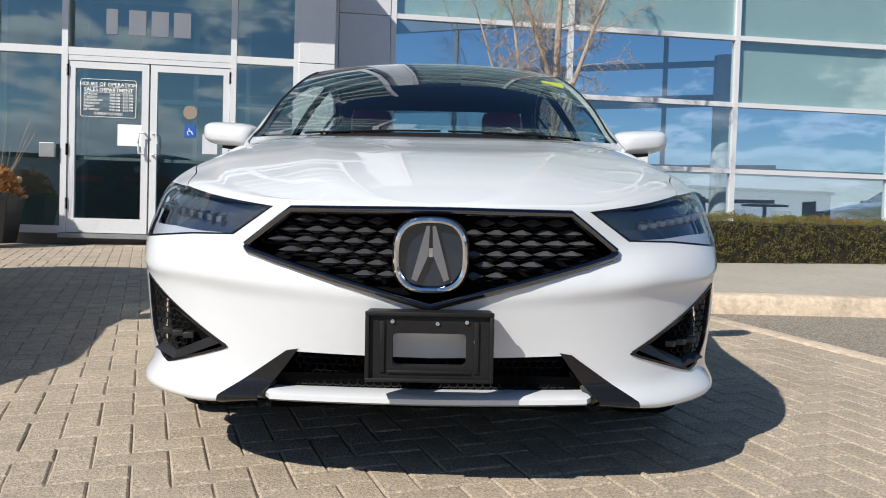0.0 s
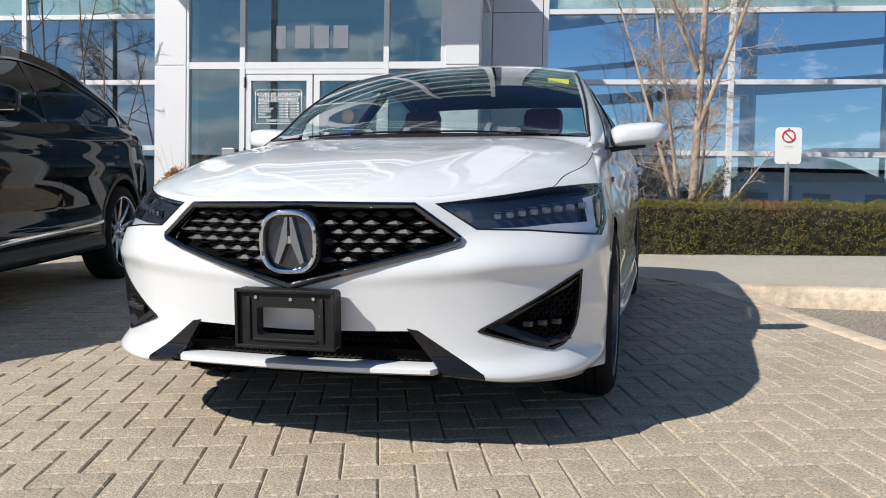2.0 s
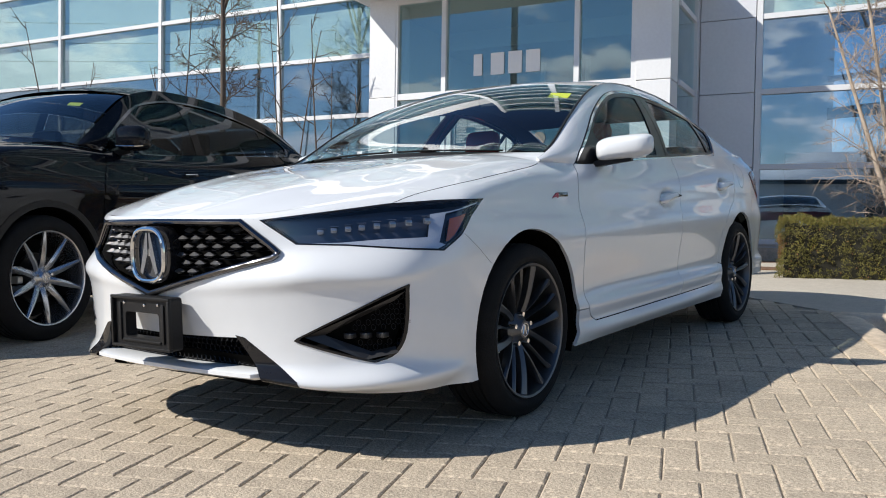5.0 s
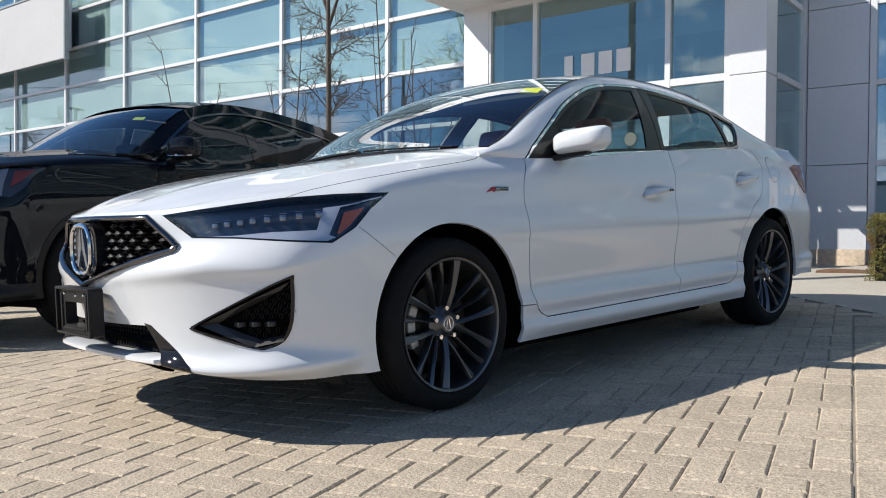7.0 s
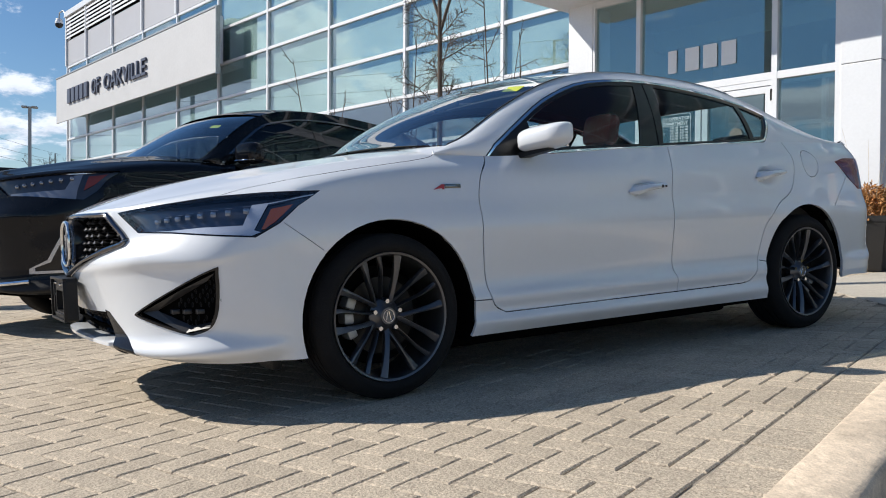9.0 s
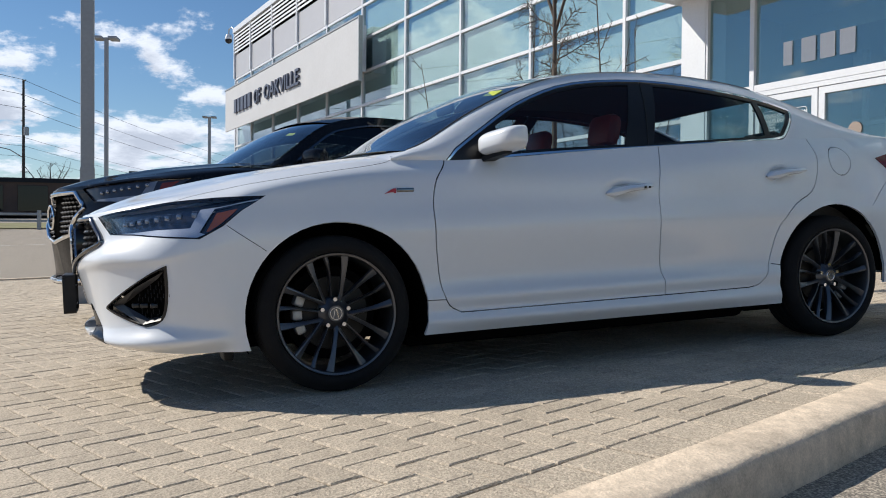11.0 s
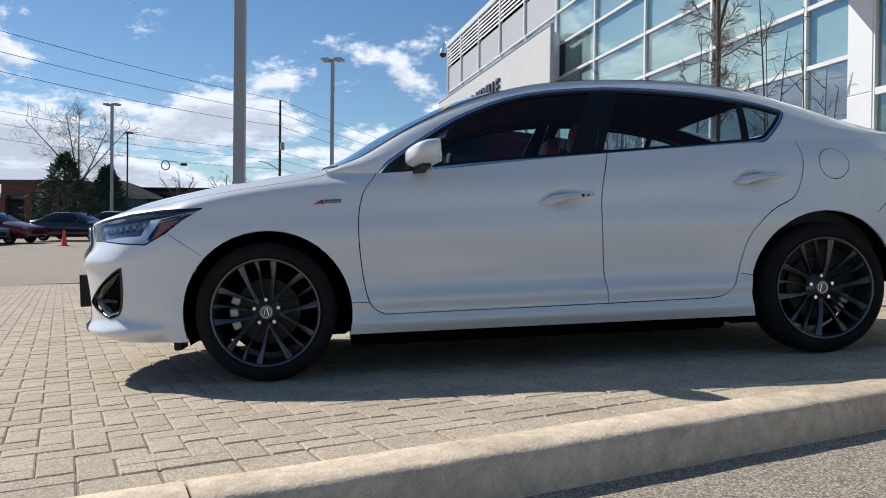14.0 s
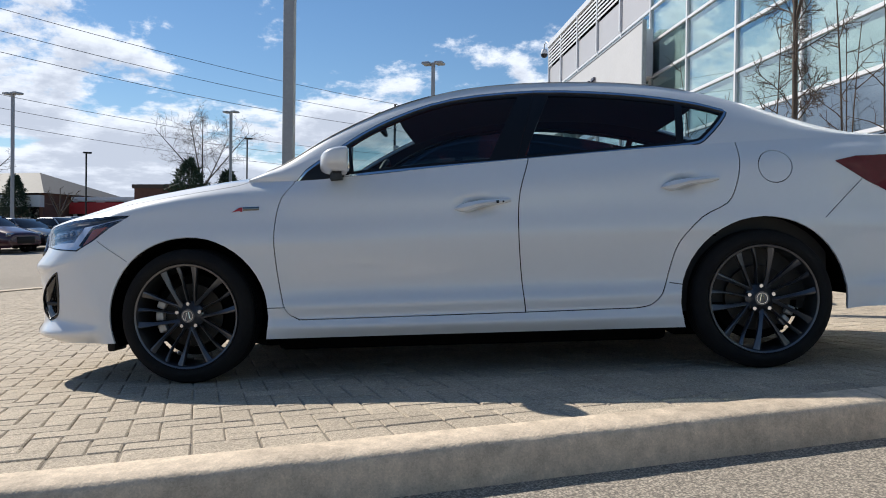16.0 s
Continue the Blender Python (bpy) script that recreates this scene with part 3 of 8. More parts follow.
# ---- the glass-fronted showroom ----
B = pose(0, 9.17, 0, 0, 0, 7.6)
ROWS_Z = [0.58, 1.60, 2.62, 3.64, 4.66, 5.68, 6.70, 7.74]
TOP_Z = 10.1
LEFT_U = [-35.3, -32.75, -29.78, -26.8, -23.88, -20.9, -17.94, -14.92, -11.95, -8.97, -6.0]
RIGHT_U = [-0.72, 1.93, 4.57, 7.22, 9.87, 12.5]
showroom = empty("showroom_building", B, "two-storey glass-fronted showroom with white aluminium mullions", "building", kind="structure")


def bpart(name, bm, material, parent=None, label="", **kw):
    return part(name, bm, material, parent or showroom, label, **kw)


def bbox(name, dims, material, parent=None, label="", bev=0.0):
    return bpart(name, boxed(*dims, bev=bev), material, parent, label, smooth=False)


def facade(us, v, z_rows, top, name, backing):
    """Mullions, transoms and panes of a glazed wall between the given lines."""
    wall = bpart(name, boxed(us[0], us[-1], v + 0.02, v + 0.05, z_rows[0] - 0.12, z_rows[0] - 0.02), M_ALU, label="white aluminium and glass curtain wall", smooth=False)
    zs = z_rows + [top]
    for u in us:
        bbox("mullion", (u - 0.038, u + 0.038, v - 0.055, v + 0.06, z_rows[0] - 0.12, top), M_ALU, wall)
    for z in z_rows:
        for a, b in zip(us, us[1:]):
            bbox("transom", (a + 0.038, b - 0.038, v - 0.045, v + 0.055, z - 0.036, z + 0.036), M_ALU, wall)
    for i, (a, b) in enumerate(zip(us, us[1:])):
        for j, (lo, hi) in enumerate(zip(zs, zs[1:])):
            if backing(i, j) == "skip":
                continue
            ob = bbox("pane", (a + 0.038, b - 0.038, v, v + 0.012, lo + 0.036, hi - 0.036), M_BLUEGLASS if backing(i, j) else M_SKYGLASS, wall)
            ob.visible_shadow = False
            if backing(i, j):
                bbox("backing_panel", (a + 0.02, b - 0.02, v + 0.064, v + 0.08, lo + 0.01, hi - 0.01), M_TEAL, wall, "pale teal backing panel")
    return wall


# left wing: teal backed above the third line, open glass below, panels over the sign
facade(LEFT_U, 0.0, ROWS_Z, 8.8, "facade_left", lambda i, j: "skip" if (j >= 7 and i < 5) else j >= 3)
facade(RIGHT_U, 0.0, ROWS_Z + [8.78, 9.45], TOP_Z, "facade_right", lambda i, j: j >= 3 or (j == 2 and i >= 2))
bbox("upper_wall", (-35.3, -6.0, 0.4, 0.7, 8.8, TOP_Z), M_ALU, label="white metal parapet")
for a, b in zip(LEFT_U[:5], LEFT_U[1:6]):
    bbox("wall_panel", (a + 0.02, b - 0.02, -0.03, 0.06, 7.80, 8.86), M_WALLPANEL, label="pale grey metal wall panel")
    for k in range(6):
        z = 8.93 + 0.155 * k
        bm = bmesh.new()
        prism(bm, [(-0.10, z), (-0.08, z + 0.09), (-0.065, z + 0.09), (-0.085, z)], a + 0.05, b - 0.05, "x")
        bpart("louvre", bm, M_ALU, label="white metal louvre blade", smooth=False)
    bbox("louvre_back", (a, b, 0.02, 0.05, 8.88, 9.9), M_VOID, label="dark plenum behind the louvres")
    bbox("louvre_post", (a - 0.05, a + 0.05, -0.11, 0.02, 7.8, TOP_Z), M_ALU)
bbox("coping", (-35.4, -20.85, -0.14, 0.5, 9.88, TOP_Z), M_ALU, label="white coping")
for a, b in zip(LEFT_U[5:], LEFT_U[6:]):
    bbox("wall_panel", (a + 0.02, b - 0.02, -0.03, 0.06, 8.84, TOP_Z), M_WALLPANEL)
bbox("side_wall", (-35.3, -35.0, 0.0, 24, 0.0, TOP_Z), M_ALUSH, label="grey metal side wall")
bbox("end_wall", (12.2, 12.5, 0.1, 7.0, 0.0, TOP_Z), M_ALUSH)
bbox("back_wall", (-35.3, -1.0, 23.7, 24, 0.0, TOP_Z), M_ROOM)
bbox("roof_slab", (-35.3, -1.0, 0.5, 24, TOP_Z - 0.5, TOP_Z - 0.2), M_ROOM)
bbox("upper_floor", (-35.0, -1.0, 0.42, 23.7, 3.68, 4.0), M_ROOM, label="white ceiling slab of the ground floor")
bbox("inner_wall", (-35.0, -1.0, 9.0, 9.2, 0.4, 3.68), M_ROOM, label="pale inner wall")
bbox("showroom_floor", (-35.0, -1.0, 0.08, 23.7, 0.30, 0.42), M_ROOMFLOOR, label="dark tiled showroom floor")
# the right wing is glazed front and back: daylight shows through between posts and beams
bbox("wing_floor", (-0.98, 12.2, 0.08, 13.0, 0.30, 0.42), M_ROOMFLOOR, label="dark tiled showroom floor")
bbox("wing_ceiling", (-0.98, 12.2, 0.42, 13.0, 8.0, 8.2), M_ROOM, label="grey ceiling slab")
bbox("wing_roof", (-0.98, 12.2, 0.45, 13.0, TOP_Z - 0.5, TOP_Z - 0.2), M_ROOM)
bbox("party_wall", (-1.0, -0.85, 0.42, 23.7, 0.42, TOP_Z - 0.2), M_ROOM, label="grey inner wall")
# its rear glazing stands at a slant to the street front
REAR = showroom.matrix_world.inverted() @ pose(5.78, 15.93, 0, 0, 0, 151.4)


def rear(name, s0, s1, z0, z1, deep=0.10, label=""):
    return bpart(name, boxed(s0, s1, -deep / 2, deep / 2, z0, z1), M_BEAM, label=label, smooth=False, m=REAR)


rear("rear_plinth", -7.5, 9.2, 0.42, 0.60, 0.2, "grey plinth under the rear glazing")
rear("rear_upper_wall", -7.5, 9.2, 7.6, TOP_Z, 0.2, "grey wall over the rear glazing")
rear("rear_column", -0.21, 0.21, 0.6, 7.6, 0.34, "square grey column")
for k in (-4.0, 3.35, 7.8):
    rear("rear_post", k - 0.075, k + 0.075, 0.6, 7.6, 0.14, "slim grey post")
for s0, s1, z, h in ((-7.5, 9.2, 4.86, 0.19), (-7.5, 9.2, 6.05, 0.09), (-7.5, 9.2, 2.72, 0.065), (0.2, 3.3, 3.72, 0.055), (-7.5, 3.3, 1.63, 0.06)):
    rear("rear_rail", s0, s1, z - h, z + h, 0.16, "grey steel beam of the rear glazing")
bbox("wing_partition", (-0.85, 1.9, 5.2, 5.35, 0.42, 2.25), M_BEAM, label="grey-green partition inside the wing")
bbox("plinth", (-35.3, -6.0, -0.06, 0.08, -0.4, 0.47), M_KERB, label="concrete plinth")
bbox("plinth", (-1.5, 12.5, -0.06, 0.08, 0.0, 0.50), M_KERB, label="concrete plinth")

# dark camera dome on the corner
bm = bmesh.new()
tube(bm, [(-35.3, 0.0, 9.9), (-35.7, -0.1, 10.25), (-36.0, -0.15, 10.2), (-36.05, -0.15, 9.95)], 0.03, 8)
cctv = bpart("security_camera", bm, M_GALV, label="dome security camera on a bent arm")
bm = bmesh.new(); bmesh.ops.create_uvsphere(bm, u_segments=16, v_segments=10, radius=0.17, matrix=Matrix.Translation((-36.05, -0.15, 9.72))); bpart("camera_dome", bm, M_GLOSSBLK, cctv, "black dome")
bm = lathe([(0.001, 9.98), (0.12, 9.96), (0.17, 9.82), (0.17, 9.74)], 16, "z")
for v_ in bm.verts:
    v_.co.x += -36.05; v_.co.y += -0.15
bpart("camera_hood", bm, M_ALU, cctv, "white hood")

# sign box: plain bars stand for its first word
sign = empty("sign_box", B, "long pale fascia sign panel with dark raised lettering", "sign")
part("sign_panel", boxed(-34.8, -19.85, -0.62, -0.56, 5.24, 7.08, bev=0.01), M_SIGNPANEL, sign, "pale sign panel", smooth=False)
part("sign_return", boxed(-34.75, -20.45, -0.56, -0.10, 5.62, 7.03), M_ALUSH, sign, "grey returns of the box", smooth=False)
part("sign_trim", boxed(-34.82, -19.83, -0.64, -0.55, 7.08, 7.13), M_GALV, sign, "thin metal trim", smooth=False)
part("sign_trim", boxed(-19.85, -19.79, -0.64, -0.52, 5.20, 7.13), M_GALV, sign, "thin metal trim", smooth=False)
for k in range(5):
    part("letter_bar", boxed(-33.12 + 0.515 * k, -32.76 + 0.515 * k, -0.70, -0.62, 5.88, 6.46, bev=0.01), M_LETTER, sign, "dark grey raised bar", smooth=False)


def words(text, size, x, y, parent, material, align="CENTER", depth=0.0012, name="lettering", label="white lettering"):
    cu = bpy.data.curves.new(name, "FONT")
    cu.body, cu.size, cu.align_x, cu.align_y = text, size, align, "CENTER"
    cu.extrude, cu.offset, cu.resolution_u = depth, size * 0.012, 2
    tmp = new("tmp", cu)
    me = bpy.data.meshes.new_from_object(tmp.evaluated_get(bpy.context.evaluated_depsgraph_get()))
    bpy.data.objects.remove(tmp)
    me.materials.clear(); me.materials.append(material)
    ob = new(name, me)
    ob.parent = parent
    ob.matrix_basis = pose(x, y, 0)
    ob["label"] = label
    return ob


def sign_word(text, u0, u1):
    """Raised capitals set between u0 and u1 on the sign."""
    ob = words(text, 0.83, 0, 0, sign, M_LETTER, "CENTER", 0.035, "letters", "dark grey raised capitals")
    xs, zs = [v.co.x for v in ob.data.vertices], [v.co.y for v in ob.data.vertices]
    ob.matrix_basis = pose((u0 + u1) / 2, -0.66, 6.17, 90, 0, 0) @ Matrix.Diagonal(((u1 - u0) / (max(xs) - min(xs)), 0.58 / (max(zs) - min(zs)), 1, 1)) @ pose(-(max(xs) + min(xs)) / 2, -(max(zs) + min(zs)) / 2, 0)


sign_word("OF", -30.22, -29.36)
sign_word("OAKVILLE", -28.90, -24.90)

# entrance portal
PV = -1.55
portal = empty("entrance_portal", B, "projecting white glazed entrance with double doors under a canopy", "entrance", kind="structure")


def pbox(name, dims, material, parent=None, label="", bev=0.0):
    return part(name, boxed(*dims, bev=bev), material, parent or portal, label, smooth=False)


for a, b in ((-6.0, -5.55), (-2.0, -1.56)):
    pbox("column", (a, b, PV - 0.06, PV + 0.35, 0.2, 2.60), M_ALU, label="white panel-clad column", bev=0.006)
    pbox("column", (a, b, PV - 0.06, PV + 0.35, 2.608, 4.05), M_ALU, label="white panel-clad column", bev=0.006)
pbox("canopy", (-6.2, -1.36, PV - 1.10, 0.0, 4.05, 4.26), M_ALUSH, label="flat white canopy", bev=0.01)
pbox("soffit", (-6.1, -1.46, PV - 1.05, PV, 4.035, 4.048), M_ALUSH, label="grey soffit")
pbox("upper_wall", (-6.0, -1.56, 0.05, 0.25, 4.26, 12.4), M_ROOM, label="grey wall behind the upper glass")
pbox("upper_glazing", (-6.0, -1.56, -0.10, -0.08, 4.26, 12.4), M_DARKGLASS, label="dark upper glazing")
for z in np.arange(4.66, 12.4, 1.02):
    pbox("upper_rail", (-6.0, -1.56, -0.20, -0.102, float(z) - 0.07, float(z) + 0.07), M_ALU)
for u in (-6.0, -3.78, -1.71):
    pbox("upper_post", (u, u + 0.16, -0.24, -0.205, 4.26, 12.4), M_ALU)
for u in (-5.55, -4.76, -2.79, -2.03):
    pbox("mullion", (u - 0.035, u + 0.035, PV - 0.05, PV + 0.08, 0.42, 4.04), M_ALU)
for z in (2.60, 3.99):
    for a, b in ((-5.515, -4.795), (-4.725, -2.825), (-2.755, -2.065)):
        pbox("transom", (a, b, PV - 0.045, PV + 0.075, z - 0.045, z + 0.045), M_ALU)
for a, b in ((-5.515, -4.795), (-2.755, -2.065)):
    pbox("transom", (a, b, PV - 0.045, PV + 0.075, 0.41, 0.50), M_ALU)
    pbox("pane", (a, b, PV, PV + 0.012, 0.50, 2.555), M_DARKGLASS).visible_shadow = False
    pbox("pane", (a, b, PV, PV + 0.012, 2.645, 3.945), M_DARKGLASS).visible_shadow = False
pbox("pane", (-4.725, -2.825, PV, PV + 0.012, 2.645, 3.945), M_DARKGLASS).visible_shadow = False
pbox("threshold", (-4.8, -2.75, PV - 0.1, PV + 0.2, 0.36, 0.415), M_GALV, label="metal threshold")
pbox("step_floor", (-6.0, -1.56, PV + 0.1, 0.2, 0.2, 0.40), M_ROOMFLOOR, label="dark vestibule floor")
pbox("head_frame", (-4.725, -2.825, PV - 0.04, PV + 0.07, 2.49, 2.555), M_ALU)
for a, b, hinge in ((-4.725, -3.785, -1), (-3.775, -2.825, 1)):
    dr = pbox("door", (a + 0.005, b - 0.005, PV - 0.03, PV + 0.03, 0.425, 0.60), M_ALU, label="white framed glass door")
    pbox("door_rail", (a + 0.005, b - 0.005, PV - 0.03, PV + 0.03, 2.40, 2.485), M_ALU, dr)
    for c in (a + 0.005, b - 0.085):
        pbox("door_stile", (c, c + 0.08, PV - 0.03, PV + 0.03, 0.60, 2.40), M_ALU, dr)
    pbox("door_pane", (a + 0.085, b - 0.085, PV, PV + 0.01, 0.60, 2.40), M_DARKGLASS, dr).visible_shadow = False
    pbox("push_bar", (a + 0.085, b - 0.085, PV + 0.05, PV + 0.08, 1.31, 1.35), M_GALV, dr, "metal push bar")
    hx = b - 0.045 if hinge < 0 else a + 0.045
    bm = bmesh.new()
    tube(bm, [(hx, PV - 0.03, 1.38), (hx, PV - 0.09, 1.39), (hx + 0.05 * hinge, PV - 0.10, 1.40), (hx + 0.06 * hinge, PV - 0.10, 1.52), (hx + 0.05 * hinge, PV - 0.10, 1.64), (hx, PV - 0.09, 1.65), (hx, PV - 0.03, 1.65)], 0.013, 8)
    part("pull_handle", bm, M_ALU, dr, "white bent pull handle")
    for z in (0.7, 1.35, 2.3):
        pbox("hinge", ((a if hinge < 0 else b) - 0.012, (a if hinge < 0 else b) + 0.012, PV - 0.05, PV - 0.03, z, z + 0.14), M_VOID, dr, "dark hinge")
# glazed return on the right of the portal, grey panel beyond
for z in (0.46, 1.60, 2.62, 3.64):
    pbox("return_rail", (-1.60, -1.53, PV + 0.36, -0.09, z - 0.036, z + 0.036), M_ALUSH)
pbox("return_pane", (-1.57, -1.558, PV + 0.36, -0.1, 0.5, 4.0), M_DARKGLASS).visible_shadow = False
pbox("return_post", (-1.62, -1.51, -0.20, -0.02, 0.4, 4.05), M_ALUSH)
for lo, hi in zip([0.5, 1.60, 2.62, 3.64, 4.66, 5.68, 6.70, 7.74], [1.592, 2.612, 3.632, 4.652, 5.672, 6.692, 7.732, TOP_Z]):
    bbox("grey_panel", (-1.50, -0.77, -0.05, 0.05, lo, hi), M_ALUSH, label="grey metal wall panel", bev=0.004)
# vestibule: inner doors
pbox("vestibule_wall", (-6.0, -5.9, PV + 0.4, 2.2, 0.4, 4.0), M_ROOM)
pbox("vestibule_ceiling", (-6.0, -1.56, PV + 0.1, 2.2, 3.98, 4.03), M_ROOM)
for u in (-5.5, -4.6, -3.78, -2.95, -2.1):
    pbox("inner_frame", (u - 0.035, u + 0.035, 1.9, 2.0, 0.4, 3.98), M_ALU)
for z in (0.5, 2.5, 3.2):
    pbox("inner_frame", (-5.5, -2.1, 1.905, 1.995, z - 0.035, z + 0.035), M_ALU)
# opening hours in white vinyl on the left leaf
hours = empty("opening_hours_sign", B @ pose(-4.255, PV - 0.034, 2.05, 90, 0, 0), "white vinyl opening hours lettering on dark glass", "sign")

words("HOURS OF OPERATION", 0.062, 0, 0.165, hours, M_FROST)
words("SALES DEPARTMENT", 0.062, 0, 0.100, hours, M_FROST)
for k, (d, h) in enumerate((("MONDAY", "9:00 AM - 8:30 PM"), ("TUESDAY", "9:00 AM - 8:30 PM"), ("WEDNESDAY", "9:00 AM - 8:30 PM"), ("THURSDAY", "9:00 AM - 8:30 PM"), ("FRIDAY", "9:00 AM - 8:30 PM"), ("SATURDAY", "9:00 AM - 5:00 PM"))):
    words(d, 0.036, -0.285, 0.048 - 0.037 * k, hours, M_FROST, "LEFT")
    words(h, 0.036, 0.285, 0.048 - 0.037 * k, hours, M_FROST, "RIGHT")
words("SUNDAY CLOSED", 0.042, 0, -0.185, hours, M_FROST)
bm = bmesh.new()
rr_ = 0.03
ring_pts = []
for cx, cy, a0 in ((0.29, 0.195, 0), (-0.29, 0.195, 90), (-0.29, -0.195, 180), (0.29, -0.195, 270)):
    ring_pts += [(cx + rr_ * math.cos(radians(a0 + 22.5 * k)), cy + rr_ * math.sin(radians(a0 + 22.5 * k)), 0) for k in range(5)]
tube(bm, ring_pts, 0.004, 4, True)
part("sign_border", bm, M_FROST, hours, "thin white border", smooth=False)
for z in (0.137, 0.072):
    bm = boxed(-0.26, 0.26, z - 0.002, z + 0.002, 0.0, 0.001); part("underline", bm, M_FROST, hours, "thin white line", smooth=False)
# plain bars in place of the number over the doors
for k in range(4):
    ob = empty("number_bar", B @ pose(-4.30 + 0.262 * k, PV - 0.012, 2.83), "white vinyl bar on the transom glass", "vinyl bar", "bars over the doors")
    part("vinyl", boxed(0.0, 0.20 if k else 0.13, 0.0, 0.006, 0.0, 0.30, bev=0.0), M_FROST, ob, smooth=False)
# notices on the doors
for nm, u, z, w, h, m_, lab in (("notice", -3.98, 1.62, 0.34, 0.26, M_FROST, "white paper notice taped inside the glass"), ("access_sign", -3.30, 1.70, 0.13, 0.15, M_BLUEINK, "blue wheelchair access sticker"), ("notice", -3.06, 1.55, 0.18, 0.24, M_ALUSH, "pale grey notice on the glass"), ("push_plate", -3.74, 1.48, 0.10, 0.10, M_BLKPLASTIC, "small dark lock plate")):
    ob = empty(nm, B @ pose(u, PV - 0.012, z), lab, "notice")
    part("sheet", boxed(-w / 2, w / 2, 0, 0.006, -h / 2, h / 2), m_, ob, smooth=False)
    if nm == "access_sign":
        bm = bmesh.new()
        tube(bm, [(0.028 * math.cos(a) - 0.004, -0.002, 0.028 * math.sin(a) - 0.022) for a in np.linspace(radians(-20), radians(250), 14)], 0.005, 5)
        tube(bm, [(-0.012, -0.002, 0.04), (-0.008, -0.002, 0.0), (0.02, -0.002, -0.002), (0.035, -0.002, -0.04)], 0.006, 5)
        part("symbol", bm, M_FROST, ob, "white symbol")
ob = empty("round_sticker", B @ pose(-3.30, PV - 0.014, 1.93), "round bronze sticker on the door glass", "sticker")
part("disc", lathe([(0.001, 0.0), (0.085, 0.0), (0.085, 0.006), (0.001, 0.006)], 28, "y"), mat("bronze_print", (0.30, 0.24, 0.20), 0.5, 0.0, 0.1, 20), ob, smooth=False)
ob = empty("door_opener_button", B @ pose(-4.93, PV - 0.06, 1.40), "square steel door opener plate beside the doors", "push button")
part("plate", boxed(-0.09, 0.09, -0.05, 0.0, -0.09, 0.09, bev=0.01), M_GALV, ob, smooth=False)
# bulkhead light beside the doors, columns and furniture behind the glass
for u in (5.05, -10.5, -16.5, -22.5):
    c = empty("round_column", B @ pose(u, 1.35, 0.42), "white round column behind the glass", "column", kind="structure")
    part("shaft", lathe([(0.16, 0.0), (0.16, 3.24)], 24, "z"), M_WHITEWALL, c)
for k, (u, v) in enumerate(((6.6, 2.6), (2.8, 3.4))):
    t_ = empty("cafe_table", B @ pose(u, v, 0.42), "dark round cafe table in the showroom", "table", "showroom tables")
    part("tabletop", lathe([(0.001, 0.74), (0.42, 0.74), (0.42, 0.77), (0.001, 0.77)], 28, "z"), M_BLKPLASTIC, t_)
    part("stem", lathe([(0.25, 0.0), (0.24, 0.02), (0.04, 0.04), (0.035, 0.74)], 20, "z"), M_GALV, t_)
    for s in (-1, 1):
        ch = empty("cafe_chair", B @ pose(u + 0.7 * s, v, 0.42, 0, 0, -90 * s), "dark chair beside a cafe table", "chair", "showroom chairs")
        part("seat", boxed(-0.22, 0.22, -0.22, 0.22, 0.43, 0.48, bev=0.01), M_BLKPLASTIC, ch)
        part("backrest", boxed(-0.22, 0.22, 0.19, 0.22, 0.48, 0.86, bev=0.01), M_BLKPLASTIC, ch)
        for x in (-0.19, 0.19):
            for y in (-0.19, 0.19):
                part("leg", boxed(x - 0.014, x + 0.014, y - 0.014, y + 0.014, 0.0, 0.43), M_GALV, ch, smooth=False)

# a plain white works building and trees across the road, behind the viewer
far_works = empty("works_building", pose(8, -62, -0.9), "long white industrial building with a row of dark windows", "building")
part("wall", boxed(-60, 60, -14, 0, 0, 6.2), M_WHITEWALL, far_works, smooth=False)
part("roof", boxed(-60.3, 60.3, -14.3, 0.3, 6.2, 6.6), M_ROOFGREY, far_works, smooth=False)
wn_me = None
for k in range(18):
    mm = pose(-54 + 6.3 * k, 0.02, 3.4)
    if wn_me is None:
        wn_me = part("window", boxed(-1.4, 1.4, -0.03, 0.03, -0.7, 0.7, bev=0.02), M_GLOSSBLK, far_works, "dark window", m=mm, smooth=False).data
    else:
        w_ = new("window", wn_me); w_.parent = far_works; w_.matrix_basis = mm; w_["label"] = "dark window"

# a low white hall beyond the showroom, seen through the wing's glass
rear_hall = empty("white_hall", B @ pose(28, 52, -1.0), "low white hall beyond the showroom", "building")
part("wall", boxed(-9, 42, 0, 14, 0, 6.6), M_WHITEWALL, rear_hall, smooth=False)
part("roof", boxed(-9.3, 42.3, -0.3, 14.3, 6.6, 6.9), M_ROOFGREY, rear_hall, smooth=False)
for k in range(2, 6):
    part("door", boxed(-36 + 13 * k, -32 + 13 * k, -0.06, 0.05, 0, 4.0, bev=0.02), M_ALUSH, rear_hall, "grey roller door", smooth=False)


# ---- the white saloon ----


def unroll(x, y):
    """Distance along the flank, wrapped round the nose."""
    if y >= 0.25:
        return y
    return 0.25 - 0.85 * math.atan2(0.25 - y, max(x, 0.0))


def uz(*pts):
    return [(unroll(x, y), z) for x, y, z in pts]


def side_pts(pts, x=0.86):
    return [(unroll(x, y), z) for y, z in pts]


